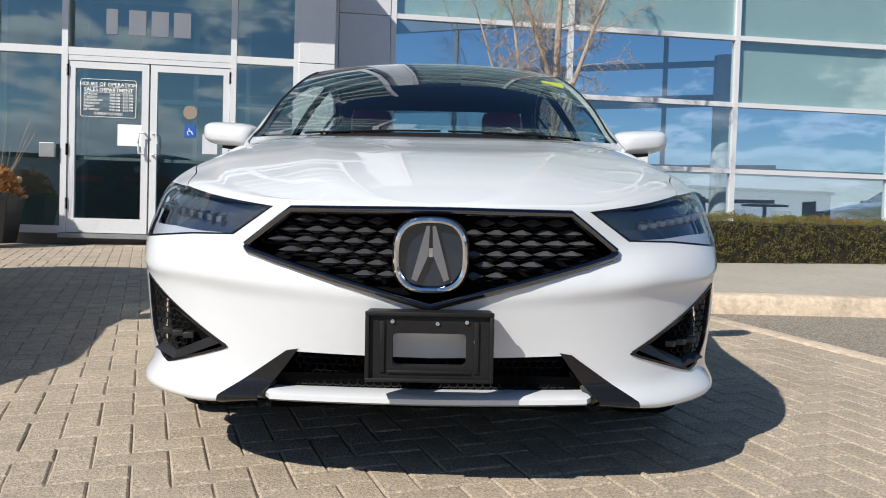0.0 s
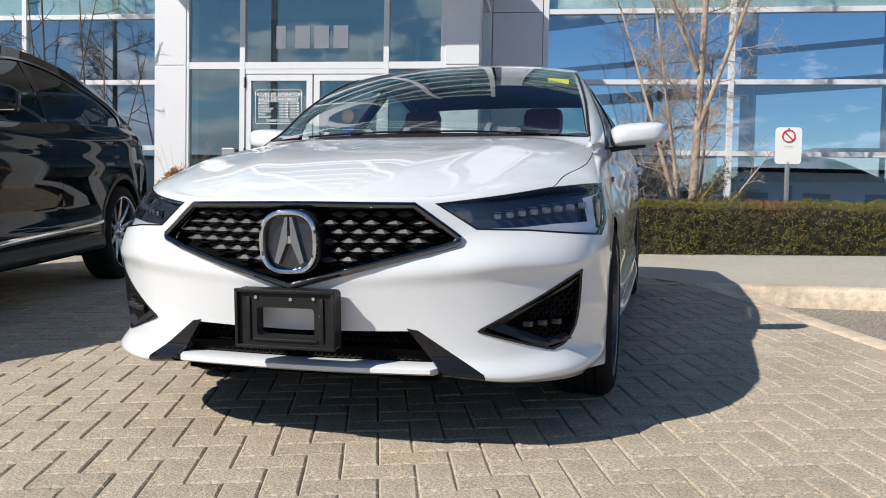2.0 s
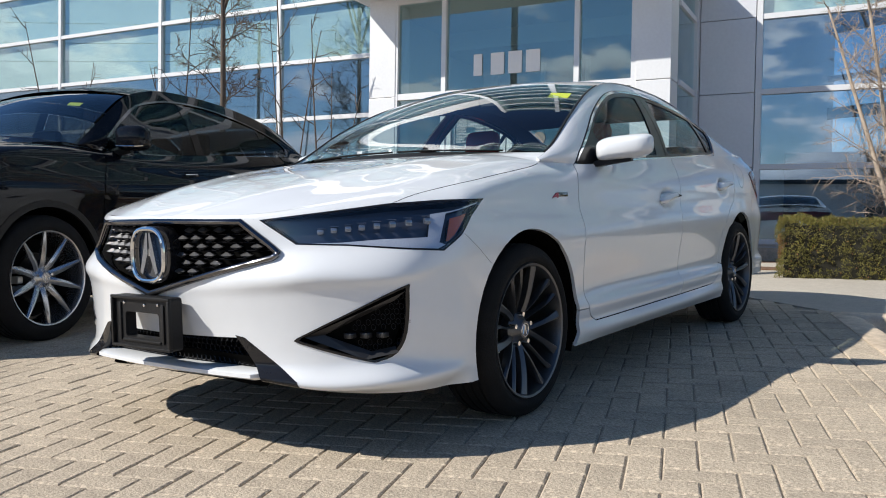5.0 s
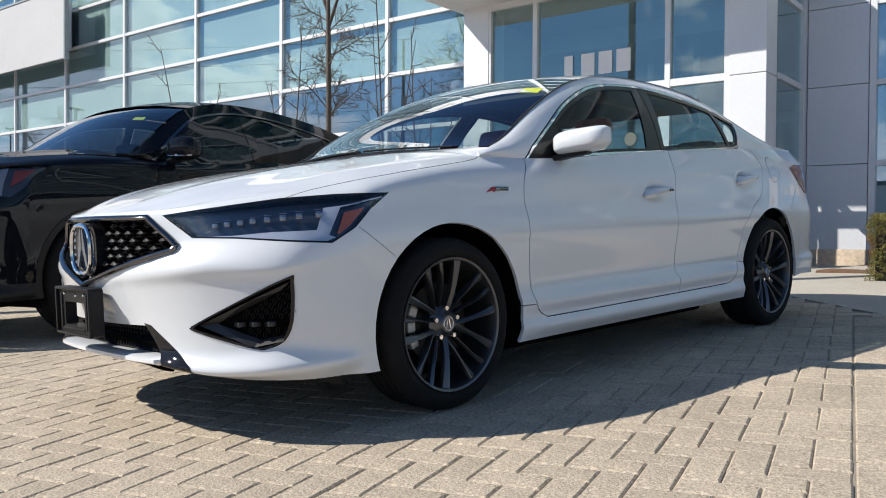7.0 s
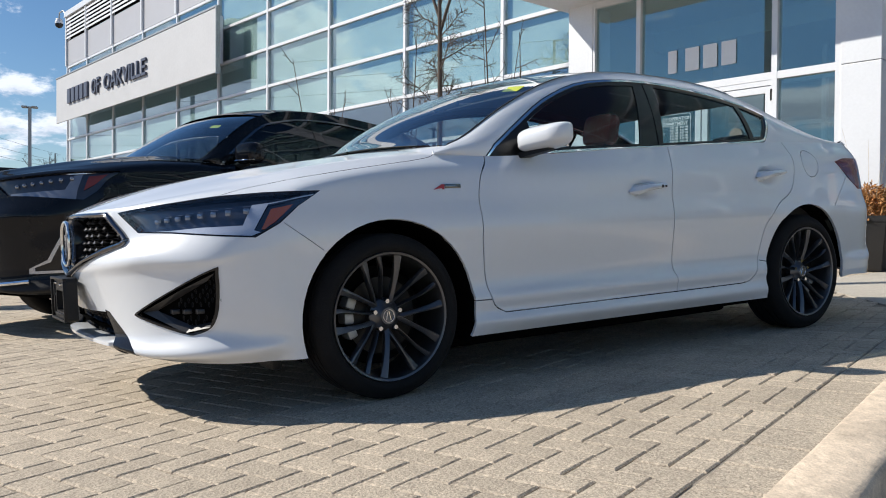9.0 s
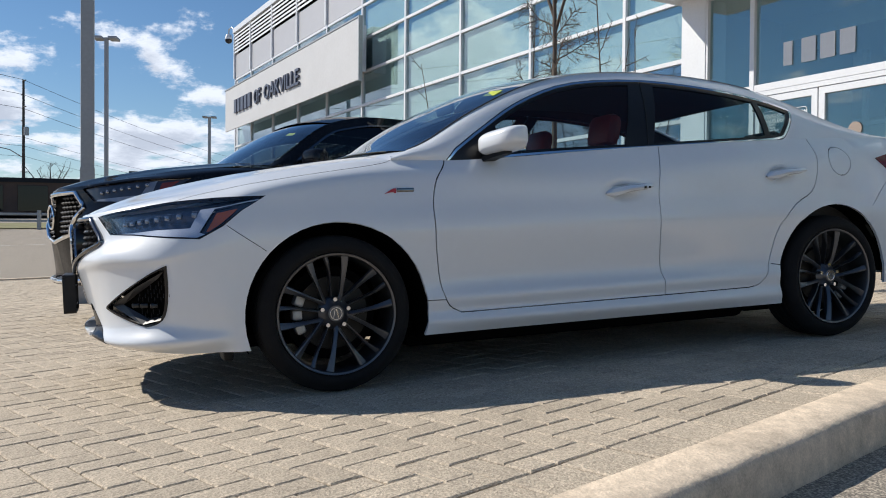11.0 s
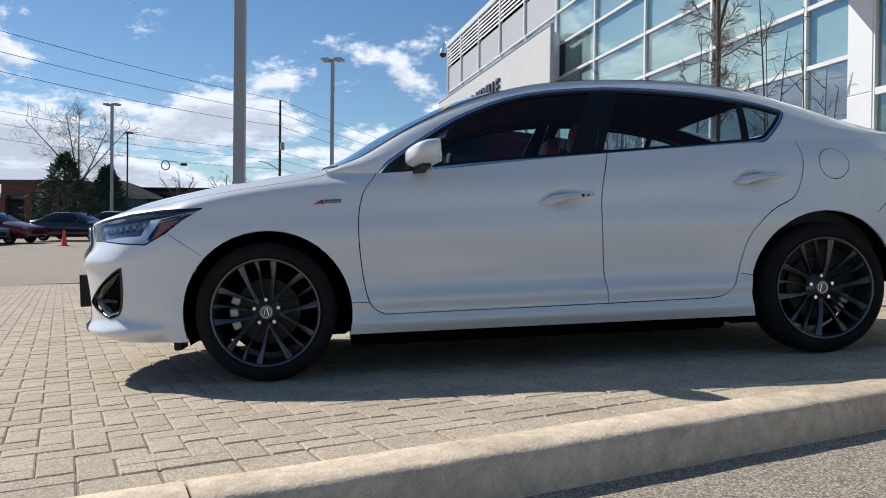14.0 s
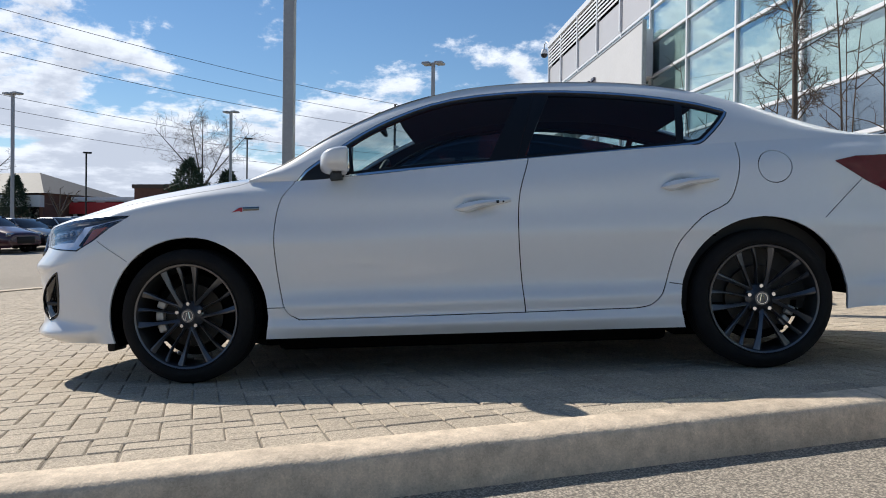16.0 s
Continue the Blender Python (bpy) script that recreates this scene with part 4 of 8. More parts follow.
SIDE_Y = (-0.28, 0.0, 0.3, 0.6, 1.1, 1.6, 2.2, 2.7, 3.05, 3.35)
NOSE = [  # each row: x, y, z from the middle of the nose round to the corner
    ((0, -0.90, 0.250), (0.22, -0.895, 0.250), (0.42, -0.87, 0.245), (0.60, -0.79, 0.218), (0.745, -0.655, 0.205), (0.805, -0.50, 0.200)),
    ((0, -0.955, 0.272), (0.22, -0.945, 0.272), (0.42, -0.925, 0.264), (0.61, -0.845, 0.242), (0.785, -0.70, 0.248), (0.85, -0.50, 0.250)),
    ((0, -0.935, 0.310), (0.22, -0.925, 0.310), (0.42, -0.900, 0.305), (0.60, -0.822, 0.305), (0.752, -0.685, 0.315), (0.838, -0.50, 0.300)),
    ((0, -0.950, 0.390), (0.22, -0.940, 0.390), (0.42, -0.903, 0.400), (0.60, -0.822, 0.400), (0.765, -0.68, 0.400), (0.848, -0.50, 0.400)),
    ((0, -0.978, 0.490), (0.22, -0.961, 0.500), (0.42, -0.916, 0.510), (0.60, -0.833, 0.520), (0.778, -0.675, 0.530), (0.857, -0.49, 0.550)),
    ((0, -0.990, 0.540), (0.22, -0.970, 0.555), (0.42, -0.928, 0.570), (0.60, -0.850, 0.582), (0.790, -0.675, 0.580), (0.860, -0.48, 0.620)),
    ((0, -0.975, 0.650), (0.22, -0.950, 0.650), (0.42, -0.885, 0.655), (0.60, -0.79, 0.662), (0.775, -0.64, 0.668), (0.848, -0.46, 0.700)),
    ((0, -0.958, 0.752), (0.22, -0.935, 0.754), (0.42, -0.870, 0.757), (0.57, -0.77, 0.770), (0.705, -0.60, 0.792), (0.80, -0.43, 0.800)),
    ((0, -0.945, 0.760), (0.22, -0.922, 0.764), (0.40, -0.850, 0.772), (0.51, -0.74, 0.798), (0.590, -0.60, 0.826), (0.645, -0.43, 0.862)),
]
FLANK_X = (0.80, 0.846, 0.862, 0.884, 0.866, 0.882, 0.872)
SILL_X = (0.850, 0.892, 0.872, 0.884, 0.854, 0.886, 0.872)
FLANK_Z = (0.200, 0.250, 0.298, 0.355, 0.430, 0.640, 0.760)
SHOULDER = [(0.810, 0.835), (0.806, 0.872), (0.808, 0.885), (0.838, 0.868), (0.862, 0.855), (0.864, 0.870), (0.858, 0.905), (0.850, 0.935), (0.822, 0.945), (0.762, 0.950)]
BELT = [(0.680, 0.893), (0.712, 0.930), (0.742, 0.955), (0.795, 0.932), (0.806, 0.972), (0.802, 0.999), (0.793, 1.030), (0.768, 1.050), (0.735, 1.054), (0.690, 1.052)]
TAIL_XY = ((0.69, 3.51), (0.42, 3.62), (0.0, 3.65))


def band_levels(sx=1.0):
    res = []
    for k in range(9):
        row = [Vector(p) for p in NOSE[k]]
        for j, y in enumerate(SIDE_Y):
            if k < 7:
                x, z = FLANK_X[k], FLANK_Z[k]
                if 0.3 <= y <= 2.2:
                    x = SILL_X[k]
                if k >= 4:
                    x -= 0.018 * max(0.0, 1 - abs(y + 0.1) / 0.8) + 0.03 * max(0.0, (y - 2.6) / 0.8) ** 2
                if k == 6 and y < 0.9:
                    x -= 0.016
                if k < 4 and y > 2.9:
                    f_ = min(1.0, (y - 2.9) / 0.15)
                    z = z * (1 - f_) + (0.265 + (z - 0.2) * 0.66) * f_
                if k < 4 and y > 2.9:
                    x = FLANK_X[4] - 0.003 * (4 - k)
                if y > 2.8:
                    x -= 0.02 + 0.014 * (y > 3.2) + 0.016 * (y > 3.2 and k == 6)
            else:
                x, z = (SHOULDER if k == 7 else BELT)[j]
            row.append(Vector((x, y, z)))
        zs = (0.27, 0.31, 0.35, 0.41, 0.50, 0.66, 0.78, 0.95, 1.052)[k]
        for j, (x, y) in enumerate(TAIL_XY):
            inset = (0.06, 0.02, 0.02, 0.0, 0.0, 0.0, 0.03, 0.07, 0.12)[k]
            row.append(Vector((max(0, x - inset * (x > 0)), y - inset, zs)))
        res.append([tuple(v) for v in row])
    return np.array(res)                     # level, column, xyz


def band_grid(levels, nu, nv, wheels=((0.012, 0.38), (2.675, 0.378))):
    cols = levels.shape[1]
    u = np.linspace(0, cols - 1, nu)
    a = np.array([spline(l, u) for l in levels])                 # level, nu, 3
    v = np.linspace(0, len(levels) - 1, nv)
    g = spline(a, v)                                            # nv, nu, 3
    # the panels run plain round the wheel openings and down the tail
    mid = np.argmin(np.abs(levels[:, 8, 2] - levels[5, 8, 2])) * (nv - 1) // (len(levels) - 1)
    plain = np.minimum(g[mid:mid + 1, :, 0], 0.878 * levels[5, 8, 0] / 0.884) - 0.030 * np.clip(g[mid:mid + 1, :, 2] - g[:, :, 2], 0, 1)
    for cy, rad in wheels:
        d = np.abs(g[:, :, 1] - cy)
        q = np.clip((rad + 0.11 - d) / 0.10, 0, 1)
        q = q * q * (3 - 2 * q)
        low = np.arange(nv)[:, None] < mid
        g[:, :, 0] = np.where(low & (g[:, :, 1] > -0.47), g[:, :, 0] * (1 - q) + plain * q, g[:, :, 0])
    # pressed panels run smooth along the flank
    y = g[:, :, 1]
    w = np.clip((y + 0.25) / 0.35, 0, 1) * np.clip((3.15 - y) / 0.3, 0, 1)
    for _ in range(90):
        for c in (0, 2):
            q = g[:, :, c]
            q[:, 1:-1] += 0.5 * w[:, 1:-1] * (0.5 * (q[:, :-2] + q[:, 2:]) - q[:, 1:-1])
    return g


def flat_band(g):
    out = np.zeros(g.shape[:2] + (2,))
    for i in range(g.shape[0]):
        for j in range(g.shape[1]):
            x, y, z = g[i, j]
            a = unroll(x, y)
            if y > 3.4:
                a = 3.4 + (y - 3.4) + (0.8 - x)
            out[i, j] = (a, z)
    return out


def arc(cy, cz, r, n=40, a0=0, a1=360):
    return [(cy + r * math.cos(radians(a0 + (a1 - a0) * k / n)), cz + r * math.sin(radians(a0 + (a1 - a0) * k / n))) for k in range(n)]


RAIL = [(0.741, 0.365, 0.989), (0.727, 0.475, 1.037), (0.692, 0.70, 1.168), (0.635, 0.99, 1.297), (0.585, 1.28, 1.374), (0.560, 1.56, 1.402), (0.552, 1.84, 1.402), (0.556, 2.12, 1.384),
        (0.570, 2.39, 1.340), (0.590, 2.66, 1.262), (0.615, 2.93, 1.163), (0.640, 3.15, 1.092), (0.650, 3.36, 1.064)]
DLO = [(0.540, 0.936), (0.79, 0.960), (1.10, 0.980), (1.62, 1.004), (2.10, 1.030), (2.385, 1.048), (2.46, 1.080), (2.565, 1.188), (2.545, 1.210), (2.39, 1.257), (2.09, 1.310), (1.69, 1.343), (1.28, 1.316), (1.00, 1.230), (0.78, 1.112)]
GRILLE = [(0, 0.508), (0.465, 0.632), (0.478, 0.648), (0.352, 0.748), (0, 0.751)]
HEADLIGHT = [(0.405, -0.885, 0.749), (0.59, -0.77, 0.772), (0.70, -0.62, 0.792), (0.78, -0.45, 0.801), (0.832, -0.262, 0.803),
             (0.846, -0.357, 0.748), (0.858, -0.433, 0.688), (0.846, -0.52, 0.641), (0.765, -0.62, 0.651), (0.65, -0.755, 0.666), (0.515, -0.835, 0.672)]
FOG = [(0.525, -0.85, 0.385), (0.54, -0.845, 0.395), (0.66, -0.78, 0.46), (0.795, -0.665, 0.540), (0.806, -0.65, 0.525), (0.800, -0.655, 0.40), (0.775, -0.675, 0.335), (0.735, -0.71, 0.312), (0.70, -0.74, 0.315), (0.535, -0.845, 0.372)]


def bilerp_nose(grid):
    """The nose's height field: y and normal at (x, z)."""
    g = grid[:, : grid.shape[1] // 3].reshape(-1, 3)

    def f(x, z):
        d = (g[:, 0] - abs(x)) ** 2 + (g[:, 2] - z) ** 2
        i = np.argsort(d)[:6]
        w = 1 / (d[i] + 1e-7)
        return float((g[i, 1] * w).sum() / w.sum())
    return f


def spoke(kind, rim_r, w2):
    """One spoke at angle 0 along +y: kind -1, 0, 1 of a group of three, or 2 for a plain tapered one."""
    bm = bmesh.new()
    if kind == 2:
        keys = ((0.05, 0, 0.020, w2 - 0.060, 0.030), (0.11, 0, 0.021, w2 - 0.036, 0.032), (rim_r * 0.7, 0, 0.017, w2 - 0.020, 0.030), (rim_r - 0.005, 0, 0.008, w2 - 0.014, 0.022))
    elif kind == 0:
        keys = ((0.05, 0, 0.0055, w2 - 0.064, 0.030), (0.11, 0, 0.0050, w2 - 0.044, 0.032), (rim_r * 0.7, -1, 0.0058, w2 - 0.026, 0.030), (rim_r - 0.002, 1.5, 0.0115, w2 - 0.013, 0.022))
    else:
        keys = ((0.05, kind * 34, 0.0100, w2 - 0.056, 0.028), (0.105, kind * 25.5, 0.0078, w2 - 0.034, 0.034), (rim_r * 0.68, kind * 21.6, 0.0098, w2 - 0.020, 0.034), (rim_r - 0.002, kind * 18.6, 0.0175, w2 - 0.010, 0.024))
    k2 = {-1: -0.45, 0: 0.2, 1: 0.45, 2: 0.0}[kind]
    sp = spline(np.array(keys, float), np.linspace(0, 3, 10))
    ring = []
    for r, ang, h, o, dd in sp:
        c, sn = math.cos(radians(ang)), math.sin(radians(ang))
        ring.append([bm.verts.new((o - dd * q, r * c - sn * h * t, r * sn + c * h * t)) for t, q in ((-0.8, 1), (-1, 0.34), (k2 - 0.22, 0.04), (k2 + 0.22, 0.0), (1, 0.30), (0.8, 1))])
    for p, q in zip(ring, ring[1:]):
        for j in range(5):
            bm.faces.new((p[j], q[j], q[j + 1], p[j + 1]))
    bmesh.ops.recalc_face_normals(bm, faces=bm.faces)
    if sum(f.normal.x for f in bm.faces) < 0:
        bmesh.ops.reverse_faces(bm, faces=bm.faces)
    return bm


SPOKES = {}


def wheel(parent, at, radius, width, rim_r, side, mat_rim, triple=True, caliper=(158, 180, 202)):
    """A wheel with its spokes, tyre, brake and nuts; side: +1 faces +x."""
    w2 = width / 2
    bm = bmesh.new()
    lathe([(rim_r - 0.012, -w2 + 0.02), (rim_r - 0.013, w2 - 0.05), (rim_r - 0.009, w2 - 0.014), (rim_r - 0.005, w2 - 0.004), (rim_r + 0.003, w2 - 0.001), (rim_r + 0.006, w2 - 0.012)], 60, "x", bm)
    m = pose(*at) @ (Matrix.Identity(4) if side > 0 else pose(0, 0, 0, 0, 0, 180))
    wh = part("wheel", bm, mat_rim, parent, "dark grey alloy wheel with spokes in threes" if triple else "silver alloy wheel with ten tapered spokes", m=m, angle=30)
    part("hub", lathe([(0.001, w2 - 0.032), (0.032, w2 - 0.032), (0.036, w2 - 0.038), (0.046, w2 - 0.050), (0.066, w2 - 0.066), (0.070, w2 - 0.12)], 40), mat_rim, wh, angle=30)
    for g in range(5 if triple else 10):
        for k in ((-1, 0, 1) if triple else (2,)):
            mm = pose(0, 0, 0, 98 + 72 * g if triple else 18 + 36 * g, 0, 0)
            if (triple, k) not in SPOKES:
                SPOKES[(triple, k)] = part("spoke", spoke(k, rim_r, w2), mat_rim, wh, m=mm, angle=25).data
            else:
                o_ = new("spoke", SPOKES[(triple, k)]); o_.parent = wh; o_.matrix_basis = mm
    r = radius
    prof = [(rim_r + 0.002, -w2 + 0.015), (rim_r + 0.03, -w2 - 0.003), (r - 0.035, -w2 + 0.0), (r - 0.008, -w2 + 0.018), (r, -w2 + 0.04)]
    for g in (-0.055, -0.018, 0.018, 0.055):
        prof += [(r, g - 0.006), (r - 0.007, g - 0.004), (r - 0.007, g + 0.004), (r, g + 0.006)]
    prof += [(r, w2 - 0.04), (r - 0.008, w2 - 0.018), (r - 0.03, w2 - 0.002), (rim_r + 0.034, w2 + 0.003), (rim_r + 0.026, w2 + 0.004), (rim_r + 0.012, w2 - 0.002), (rim_r + 0.004, w2 - 0.012)]
    part("tyre", lathe(prof, 72), M_RUBBER, wh, "black rubber tyre", angle=50)
    part("brake_disc", lathe([(0.06, 0.015), (0.15, 0.015), (0.152, 0.0), (0.15, -0.012), (0.06, -0.012)], 40), M_DISC, wh, "bare steel brake disc")
    part("dust_shield", lathe([(0.03, -0.02), (rim_r - 0.052, -0.02), (rim_r - 0.046, -0.035)], 40), M_VOID, wh, "black dust shield")
    bm = bmesh.new()
    for a0 in caliper:
        c = radians(a0)
        b2 = bmesh.new()
        box(b2, -0.02, 0.045, -0.020, 0.020, -0.021, 0.021, 0.008)
        me = bpy.data.meshes.new("tmp"); b2.to_mesh(me); b2.free()
        me.transform(Matrix.Translation((0, 0.15 * math.cos(c), 0.15 * math.sin(c))) @ Matrix.Rotation(c, 4, "X"))
        bm.from_mesh(me); bpy.data.meshes.remove(me)
    part("caliper", bm, M_CALIPER, wh, "cast metal brake caliper")
    nut = lathe([(0.001, 0.0), (0.0085, 0.0), (0.0095, -0.004), (0.0095, -0.03)], 10)
    me = None
    for k in range(5):
        a = 2 * math.pi * (k + 0.25) / 5
        mm = pose(w2 - 0.036, 0.057 * math.cos(a), 0.057 * math.sin(a))
        if me is None:
            ob = part("wheel_nut", nut, M_CHROME, wh, "bright steel wheel nut", m=mm)
            me = ob.data
        else:
            ob = new("wheel_nut", me); ob.parent = wh; ob.matrix_basis = mm; ob["label"] = "bright steel wheel nut"
    bm = bmesh.new()
    tube(bm, [(w2 - 0.031, 0.024 * math.cos(a), 0.024 * math.sin(a)) for a in np.linspace(0, 2 * math.pi, 25)[:-1]], 0.0022, 6, True, up=(1, 0.01, 0))
    for s in (-1, 1):
        tube(bm, [(w2 - 0.032, 0.003 * s, 0.018), (w2 - 0.032, 0.011 * s, -0.016)], 0.0025, 6)
    part("hub_emblem", bm, M_CHROME, wh, "bright emblem on the hub cap")
    return wh


def seat(car, at):
    """A bucket seat with headrest."""
    bm = bmesh.new(); box(bm, -0.25, 0.25, -0.05, 0.47, 0.0, 0.16, 0.05); th = part("front_seat", bm, M_REDLEATHER, car, "red leather bucket seat", m=at)
    bm = bmesh.new(); box(bm, -0.25, 0.25, -0.06, 0.07, 0.0, 0.58, 0.05)
    for v in bm.verts:
        v.co.x *= 1 - 0.28 * max(0, (v.co.z - 0.25)) / 0.33
    part("backrest", bm, M_REDLEATHER, th, m=pose(0, 0.46, 0.08, -18, 0, 0))
    bm = bmesh.new(); box(bm, -0.112, 0.112, -0.045, 0.05, 0.0, 0.175, 0.045); part("headrest", bm, M_REDLEATHER, th, m=pose(0, 0.655, 0.642, -12, 0, 0))
    bm = bmesh.new()
    for s in (-0.06, 0.06):
        tube(bm, [(s, 0.63, 0.58), (s, 0.655, 0.68)], 0.007, 8)
    part("headrest_post", bm, M_CHROME, th)
    return th


def saloon():
    car = empty("white_saloon_car", SLOPE.copy(), "glossy white saloon car with dark alloy wheels parked on the pavers", "car")
    lv = band_levels()
    grid = band_grid(lv, 250, 69)
    for cy, cz in ((1.385, 0.786), (2.325, 0.854)):
        r2 = ((grid[:, :, 1] - cy) / 0.085) ** 2 + ((grid[:, :, 2] - cz) / 0.050) ** 2
        grid[:, :, 0] -= np.where(grid[:, :, 1] > 0.5, 0.032 * np.clip(1 - r2, 0, 1) ** 0.8, 0)
    sh = Sheet(grid, flat_band)
    nose_y = bilerp_nose(grid)
    # panels: 0 quarter, 1 bumper, 2 fender, 3 front door, 4 rear door, 6 skirt
    F_EDGE = dense([(0.535, 0.99), (0.515, 0.925), (0.465, 0.859), (0.438, 0.76), (0.433, 0.64), (0.442, 0.50), (0.458, 0.39), (0.485, 0.320), (0.540, 0.287)], 3)
    SPLIT = dense([(1.630, 1.06), (1.627, 0.992), (1.583, 0.844), (1.570, 0.688), (1.575, 0.479), (1.590, 0.290)], 3)
    R_EDGE = dense([(2.095, 0.2945), (2.158, 0.306), (2.205, 0.345), (2.232, 0.402), (2.252, 0.470), (2.296, 0.585), (2.402, 0.698), (2.518, 0.758), (2.562, 0.834), (2.590, 0.96), (2.590, 1.10)], 3)
    sh.region(side_pts([(-0.9, 1.1), (0.545, 1.1)] + F_EDGE[1:] + [(0.42, 0.12), (-0.9, 0.12)]), 2)
    nose_line = [(-0.30, 0.15), (-0.27, 0.585), (-0.42, 0.69), (-0.62, 0.80)]
    sh.region([(-1.2, 0.1), (-1.2, 1.0)] + side_pts([(-0.62, 1.0)] + nose_line[::-1]), 1)
    sh.region(F_EDGE[::-1] + [(0.545, 1.1), (1.64, 1.1)] + SPLIT, 3)
    sh.region(SPLIT[::-1] + [(1.64, 1.1), (2.59, 1.1)] + R_EDGE[::-1], 4)
    sh.region(side_pts([(0.36, 0.15), (0.36, 0.345), (0.47, 0.345), (0.50, 0.285)]) + [(2.16, 0.293), (2.32, 0.33), (2.32, 0.15)], 6, (0, 2))
    # shut lines
    sh.groove(F_EDGE, 0.0048)
    sh.groove([F_EDGE[-1], (1.59, 0.291), (2.095, 0.2945)], 0.0045)
    sh.groove(SPLIT, 0.0048)
    sh.groove(R_EDGE, 0.0048)
    sh.groove(side_pts([(-0.27, 0.585), (-0.42, 0.69)]), 0.0022)
    sh.groove(side_pts([(0.36, 0.345), (0.468, 0.345)]), 0.004)
    sh.groove([(2.25, 0.405), (2.31, 0.395)], 0.004)
    ring = arc(2.745, 0.92, 0.076, 36)
    sh.groove(ring + [ring[0]], 0.004)
    sh.groove([(2.96, 0.68), (3.14, 0.85)], 0.004)
    # openings
    sh.region(side_pts(arc(0.012, 0.31, 0.380, 48)), -1)
    sh.region(arc(2.675, 0.315, 0.378, 48), -1)
    hl = uz(*HEADLIGHT)
    hc = (sum(p[0] for p in hl) / len(hl), sum(p[1] for p in hl) / len(hl))
    sh.region(hl, 73)
    sh.region([(hc[0] + (p[0] - hc[0]) * 0.978, hc[1] + (p[1] - hc[1]) * 0.925) for p in hl], 7)
    # headlight inner parts
    AMBER = [(-0.347, 0.744), (-0.290, 0.757), (-0.300, 0.741), (-0.334, 0.697), (-0.358, 0.672), (-0.365, 0.672)]
    sh.region([(-0.400, 0.762), (-0.346, 0.769), (-0.234, 0.794), (-0.238, 0.788), (-0.357, 0.763), (-0.383, 0.671), (-0.366, 0.662), (-0.404, 0.641), (-0.497, 0.664), (-0.708, 0.670), (-0.709, 0.676), (-0.612, 0.679), (-0.521, 0.688), (-0.412, 0.690)], 72, (7,))
    sh.region(AMBER, 71, (7, 72))
    fog = dense(uz(*FOG), 3, True)
    sh.region(fog, 81)
    fcu, fcz = sum(p[0] for p in fog) / len(fog), sum(p[1] for p in fog) / len(fog)
    sh.region([(fcu + (p[0] - fcu) * 0.92, fcz + (p[1] - fcz) * 0.92) for p in fog], 8)
    sh.region([(unroll(x, nose_y(x, z)), z) for x, z in GRILLE] + [(-1.25, 0.755), (-1.25, 0.50)], 9, (0, 1, 2))
    sh.region([(unroll(x, nose_y(x, z)), z) for x, z in ((0.0, 0.378), (0.335, 0.384), (0.36, 0.378), (0.53, 0.262), (0.53, 0.20), (0.0, 0.20))] + [(-1.25, 0.20), (-1.25, 0.378)], 10, (0, 1))
    sh.region([(unroll(x, nose_y(x, z)), z) for x, z in ((0.330, 0.392), (0.362, 0.386), (0.545, 0.258), (0.545, 0.20), (0.435, 0.20), (0.435, 0.262))], 14, (1, 10))
    tail = [(3.02, 0.935), (3.12, 0.955), (3.9, 0.97), (4.4, 0.95), (4.4, 0.80), (3.6, 0.78), (3.28, 0.775), (3.16, 0.84)]
    sh.region(tail, 11, (0,))
    # the bonnet wraps over the shoulder down to its shut line and to the top of the lamps
    BONNET_LINE = [(0.700, -0.605, 0.790), (0.722, -0.50, 0.820), (0.750, -0.34, 0.849), (0.766, -0.20, 0.870), (0.768, -0.085, 0.887), (0.763, 0.06, 0.906), (0.757, 0.166, 0.920), (0.746, 0.245, 0.933), (0.743, 0.283, 0.945), (0.741, 0.297, 0.962), (0.741, 0.300, 0.985)]
    shut = dense(uz(*BONNET_LINE), 3)
    sh.region([(-1.25, 0.7535), (unroll(0.352, nose_y(0.352, 0.7535)), 0.7535)] + uz((0.405, -0.885, 0.7515), (0.59, -0.77, 0.768)) + shut + [(shut[-1][0], 1.1), (-1.25, 1.1)], 20, (1, 2))
    sh.groove(shut, 0.0018)
    for side in (0, 1):
        part("front_fender", sh.take(2, thick=0.014, mirror=bool(side)), M_WHITE, car, angle=50)
        d = part("front_door", sh.take(3, thick=0.014, mirror=bool(side)), M_WHITE, car, angle=50)
        d2 = part("rear_door", sh.take(4, thick=0.014, mirror=bool(side)), M_WHITE, car, angle=50)
        part("side_skirt", sh.take(6, thick=0.014, mirror=bool(side)), M_WHITE, car, angle=50)
        part("rear_quarter", sh.take(0, thick=0.014, mirror=bool(side)), M_WHITE, car, angle=50)
        h = part("headlight", sh.take(7, push=-0.03, mirror=bool(side)), M_HEADLAMP, car, "dark LED headlight with an amber corner")
        part("lamp_surround", sh.take(73, push=0.0005, thick=0.012, mirror=bool(side)), M_GLOSSBLK, h, "gloss black rim of the lamp")
        part("reflector_strip", sh.take(72, push=-0.012, mirror=bool(side)), M_SILVER, h, "silver light guide")
        part("turn_lens", sh.take(71, push=-0.012, mirror=bool(side)), M_AMBER, h, "amber side reflector")
        bm = sh.take(7, push=0.001, mirror=bool(side))
        for k in (71, 72):
            b2 = sh.take(k, push=0.001, mirror=bool(side))
            me = bpy.data.meshes.new("tmp"); b2.to_mesh(me); b2.free(); bm.from_mesh(me); bpy.data.meshes.remove(me)
